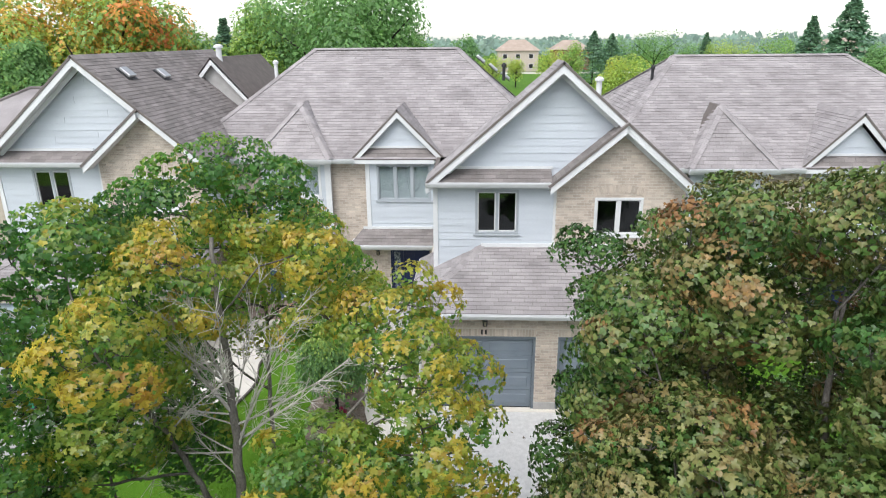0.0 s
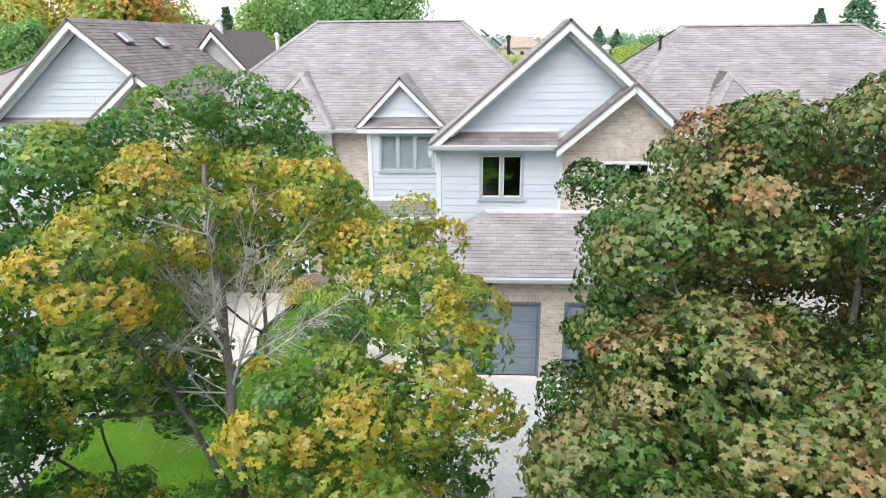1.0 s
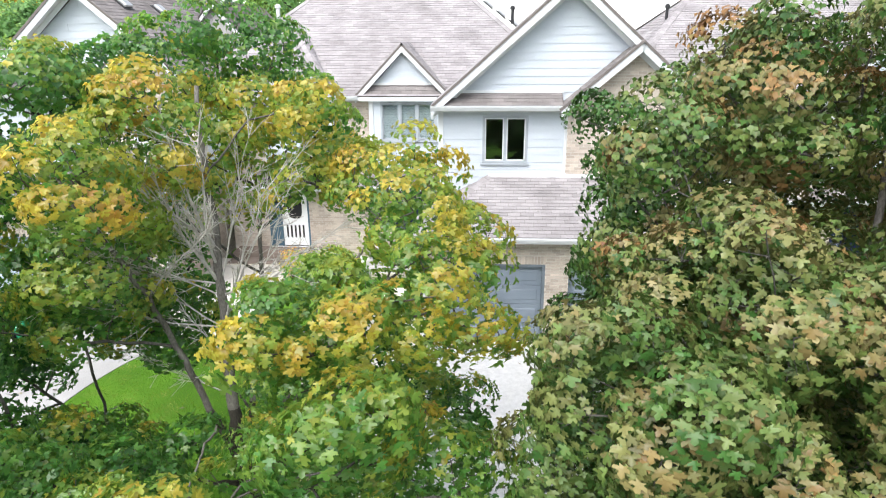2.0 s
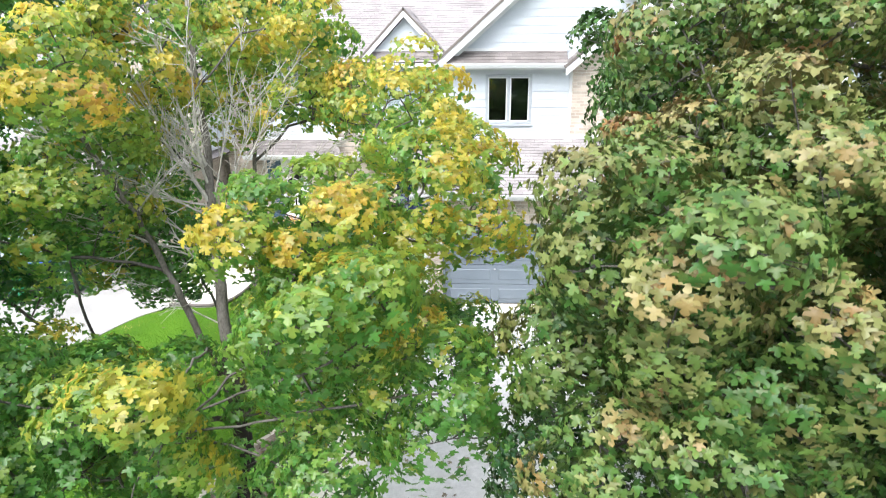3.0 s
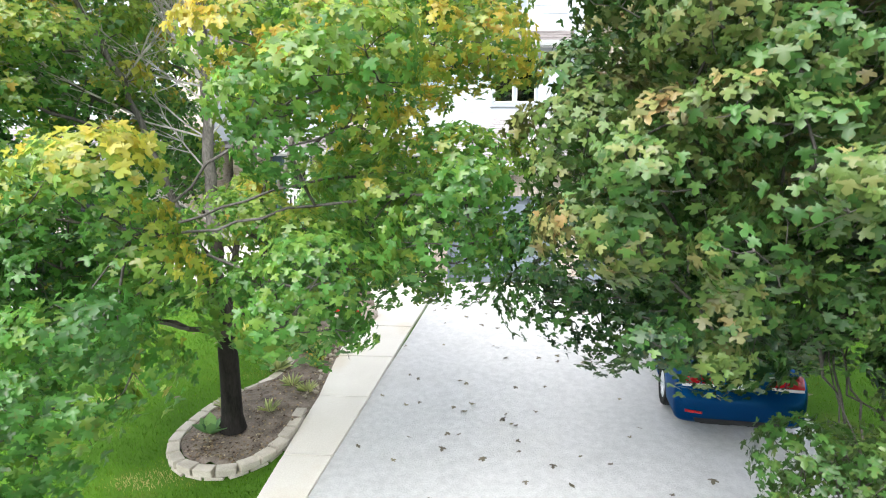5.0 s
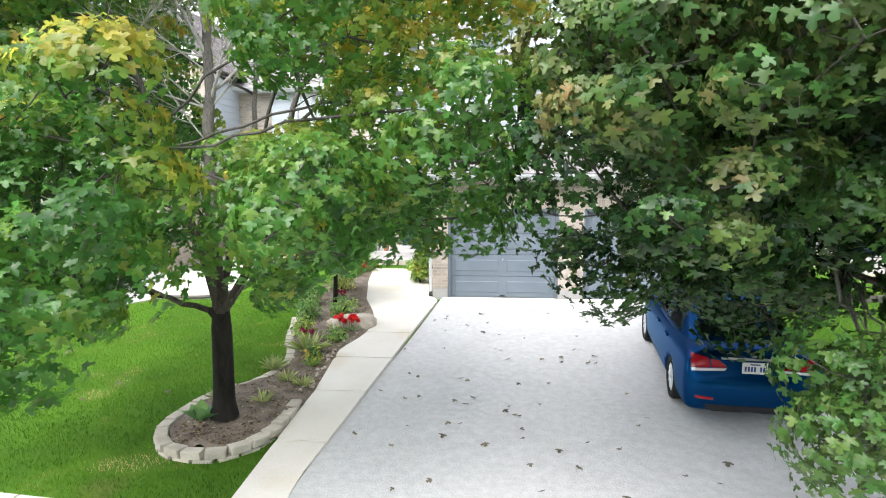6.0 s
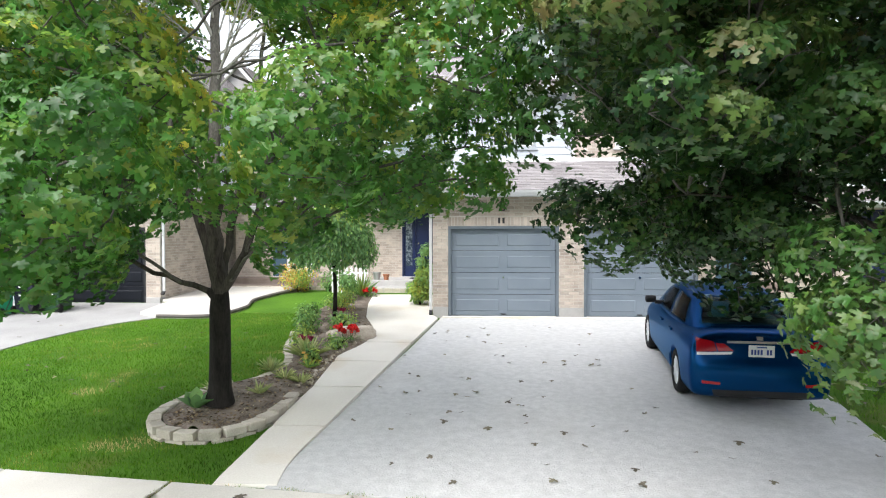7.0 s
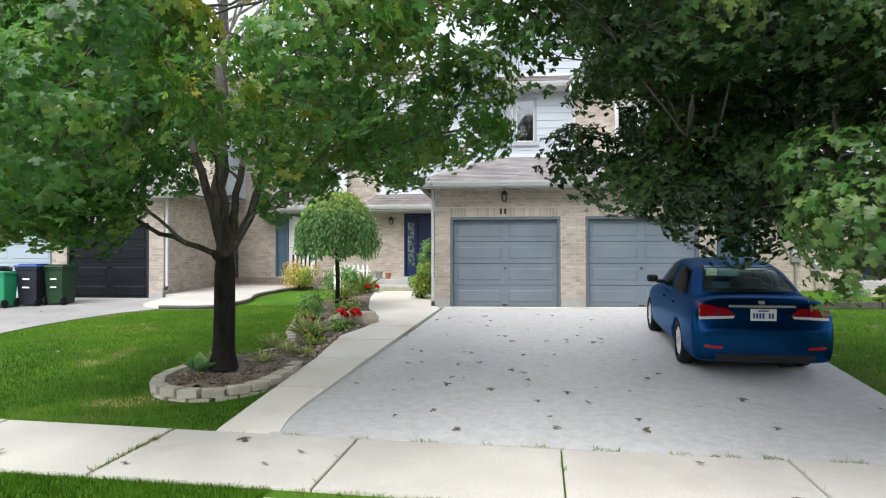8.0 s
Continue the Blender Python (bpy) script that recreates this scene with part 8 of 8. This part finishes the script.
def pot(x, y, z, r, h, material, label):
    p = thing("flower_pot", x, y, z, 0, label, "pot", "pots")
    part("pot", add_lathe(bmesh.new(), [(r * 0.7, 0), (r * 0.95, h * 0.85), (r * 1.08, h * 0.86), (r * 1.08, h), (r * 0.9, h)], 18), material, p)
    return p


M_TERRA = surface("terracotta", (0.32, 0.13, 0.07), (0.42, 0.19, 0.11), 0.85, 5, 60, 0.2)
pot(-2.72, 19.4, 0.5, 0.13, 0.24, M_METAL, "grey pot on the porch")
pot(-2.42, 19.35, 0.5, 0.10, 0.18, M_TERRA, "terracotta pot on the porch")
pot(10.9, 15.9, ground_z(15.9), 0.2, 0.4, M_WHITE_PAINT, "white planter by the wall")
mat = tagged(part("door_mat", add_box(bmesh.new(), -1.75, -1.05, 19.85, 20.3, 0.5, 0.515, 0.004), M_BLACK), "dark door mat before the front door", "mat")
fence = thing("picket_fence", -3.9, 18.35, ground_z(18.3), 0, "low white picket fence before the brick wall", "fence")
for k in range(8):
    part("picket", add_prism(bmesh.new(), [(k * 0.14, 0, 0), (k * 0.14 + 0.07, 0, 0), (k * 0.14 + 0.07, 0, 0.72), (k * 0.14 + 0.035, 0, 0.79), (k * 0.14, 0, 0.72)], (0, 0.018, 0)), M_WHITE_PAINT, fence)
for z in (0.2, 0.55):
    part("rail", add_box(bmesh.new(), -0.02, 1.1, 0.019, 0.05, z, z + 0.06), M_WHITE_PAINT, fence)


# ---- single bricks and shingles of the nearest wall and roof, last ----
brick_shapes = {}


def brick_mesh(w, h, k):
    key = (round(w, 3), round(h, 3), k)
    if key not in brick_shapes:
        r = random.Random(k * 31 + 7)
        bm = bmesh.new()
        d = 0.009 + 0.003 * r.random()
        e = 0.004
        base = [(0, 0, 0), (w, 0, 0), (w, 0, h), (0, 0, h)]
        top = [(e, -d, e), (w - e, -d, e), (w - e, -d, h - e), (e, -d, h - e)]
        a = [bm.verts.new(q) for q in base]
        b = [bm.verts.new(Vector(q) + Vector((r.uniform(-1, 1), 0, r.uniform(-1, 1))) * 0.0015) for q in top]
        bm.faces.new(b)
        for i in range(4):
            bm.faces.new((a[i], a[(i + 1) % 4], b[(i + 1) % 4], b[i]))
        me = bpy.data.meshes.new("brick")
        bm.to_mesh(me)
        bm.free()
        me.materials.append(M_BRICK)
        brick_shapes[key] = me
    return brick_shapes[key]


gw = bpy.data.objects["wall_garage_centre"]
count = 0
rest = Pieces()
rbk = random.Random(2)
door_holes = [(-0.17, 2.39, 0.24, 2.34), (2.96, 5.52, 0.24, 2.34)]
for r in rects_without(-0.53, 5.9, 0.24, 2.86, door_holes):
    for row in range(math.floor(r[2] / BRICK_H), math.ceil(r[3] / BRICK_H)):
        z0, z1 = max(r[2], row * BRICK_H + JOINT / 2), min(r[3], (row + 1) * BRICK_H - JOINT / 2)
        if z1 - z0 < 0.02:
            continue
        sh = (row % 2) * BRICK_W / 2
        for col in range(math.floor((r[0] - sh) / BRICK_W), math.ceil((r[1] - sh) / BRICK_W)):
            x0, x1 = max(r[0], col * BRICK_W + sh + JOINT / 2), min(r[1], (col + 1) * BRICK_W + sh - JOINT / 2)
            if x1 - x0 < 0.03:
                continue
            if x0 < 3.0 and count < 300:
                ob = new("brick", brick_mesh(x1 - x0, z1 - z0, rbk.randrange(4)))
                ob.parent = gw
                ob.location = (x0, 14.5, z0)
                count += 1
            else:
                base = [Vector((x0, 14.5, z0)), Vector((x1, 14.5, z0)), Vector((x1, 14.5, z1)), Vector((x0, 14.5, z1))]
                rest.add(base, [q + Vector((0, -0.010 - 0.003 * rbk.random(), 0)) for q in base])
rest.make("bricks", M_BRICK, gw)
# garage roof front slope: shingles one by one
roof = next(o for o in bpy.data.objects if o.name.startswith("garage_roof"))
slope = next(o for o in roof.children if o.name.startswith("slope"))
p0, p1, p2, p3 = Vector((-0.85, 14.1, 2.93)), Vector((6.22, 14.1, 2.93)), Vector((5.1, 16.7, 3.86)), Vector((1.01, 16.7, 3.86))
u = Vector((1, 0, 0))
nrm = u.cross(p3 - p0).normalized()
v = nrm.cross(u)
flat = [((q - p0).dot(u), (q - p0).dot(v)) for q in (p0, p1, p2, p3)]
tab, rows_ = 0.32, 0.145
shapes = {}
rest = Pieces()
count = 0
rs = random.Random(4)
for row in range(0, 20):
    sh = (row * 0.37) % 1 * tab
    for col in range(-2, 26):
        a, b = col * tab + sh, row * rows_
        cut = clip_convex(flat, (a + 0.003, a + tab - 0.003, b + 0.002, b + rows_ - 0.002))
        if len(cut) < 3 or max(q[0] for q in cut) - min(q[0] for q in cut) < 0.02:
            continue
        t = 0.012 * rs.uniform(0.7, 1.4)
        whole = len(cut) == 4 and abs(max(q[0] for q in cut) - min(q[0] for q in cut) - tab + 0.006) < 0.004
        if whole and count < 300 and a < 4.6:
            key = rs.randrange(5)
            if key not in shapes:
                bm = bmesh.new()
                w, h, tt = tab - 0.006, rows_ - 0.004, 0.010 + 0.002 * key
                lo = [bm.verts.new(q) for q in ((0, 0, 0), (w, 0, 0), (w, h, 0), (0, h, 0))]
                hi = [bm.verts.new(q) for q in ((0.002, 0.001 * key, tt), (w - 0.002, 0.002, tt), (w, h, 0.003), (0, h, 0.003))]
                bm.faces.new(hi)
                for i in range(4):
                    bm.faces.new((lo[i], lo[(i + 1) % 4], hi[(i + 1) % 4], hi[i]))
                me = bpy.data.meshes.new("shingle")
                bm.to_mesh(me)
                bm.free()
                me.materials.append(M_SHINGLE)
                shapes[key] = me
            ob = new("shingle", shapes[key])
            ob.parent = slope
            o = p0 + u * (a + 0.003) + v * (b + 0.002)
            ob.matrix_basis = Matrix([[u[j], v[j], nrm[j], o[j]] for j in range(3)] + [[0, 0, 0, 1]])
            count += 1
        else:
            base = [p0 + u * q[0] + v * q[1] for q in cut]
            rest.add(base, [w_ + nrm * (t - 0.009 * (q[1] - b) / rows_) for w_, q in zip(base, cut)])
rest.make("shingles", M_SHINGLE, slope)
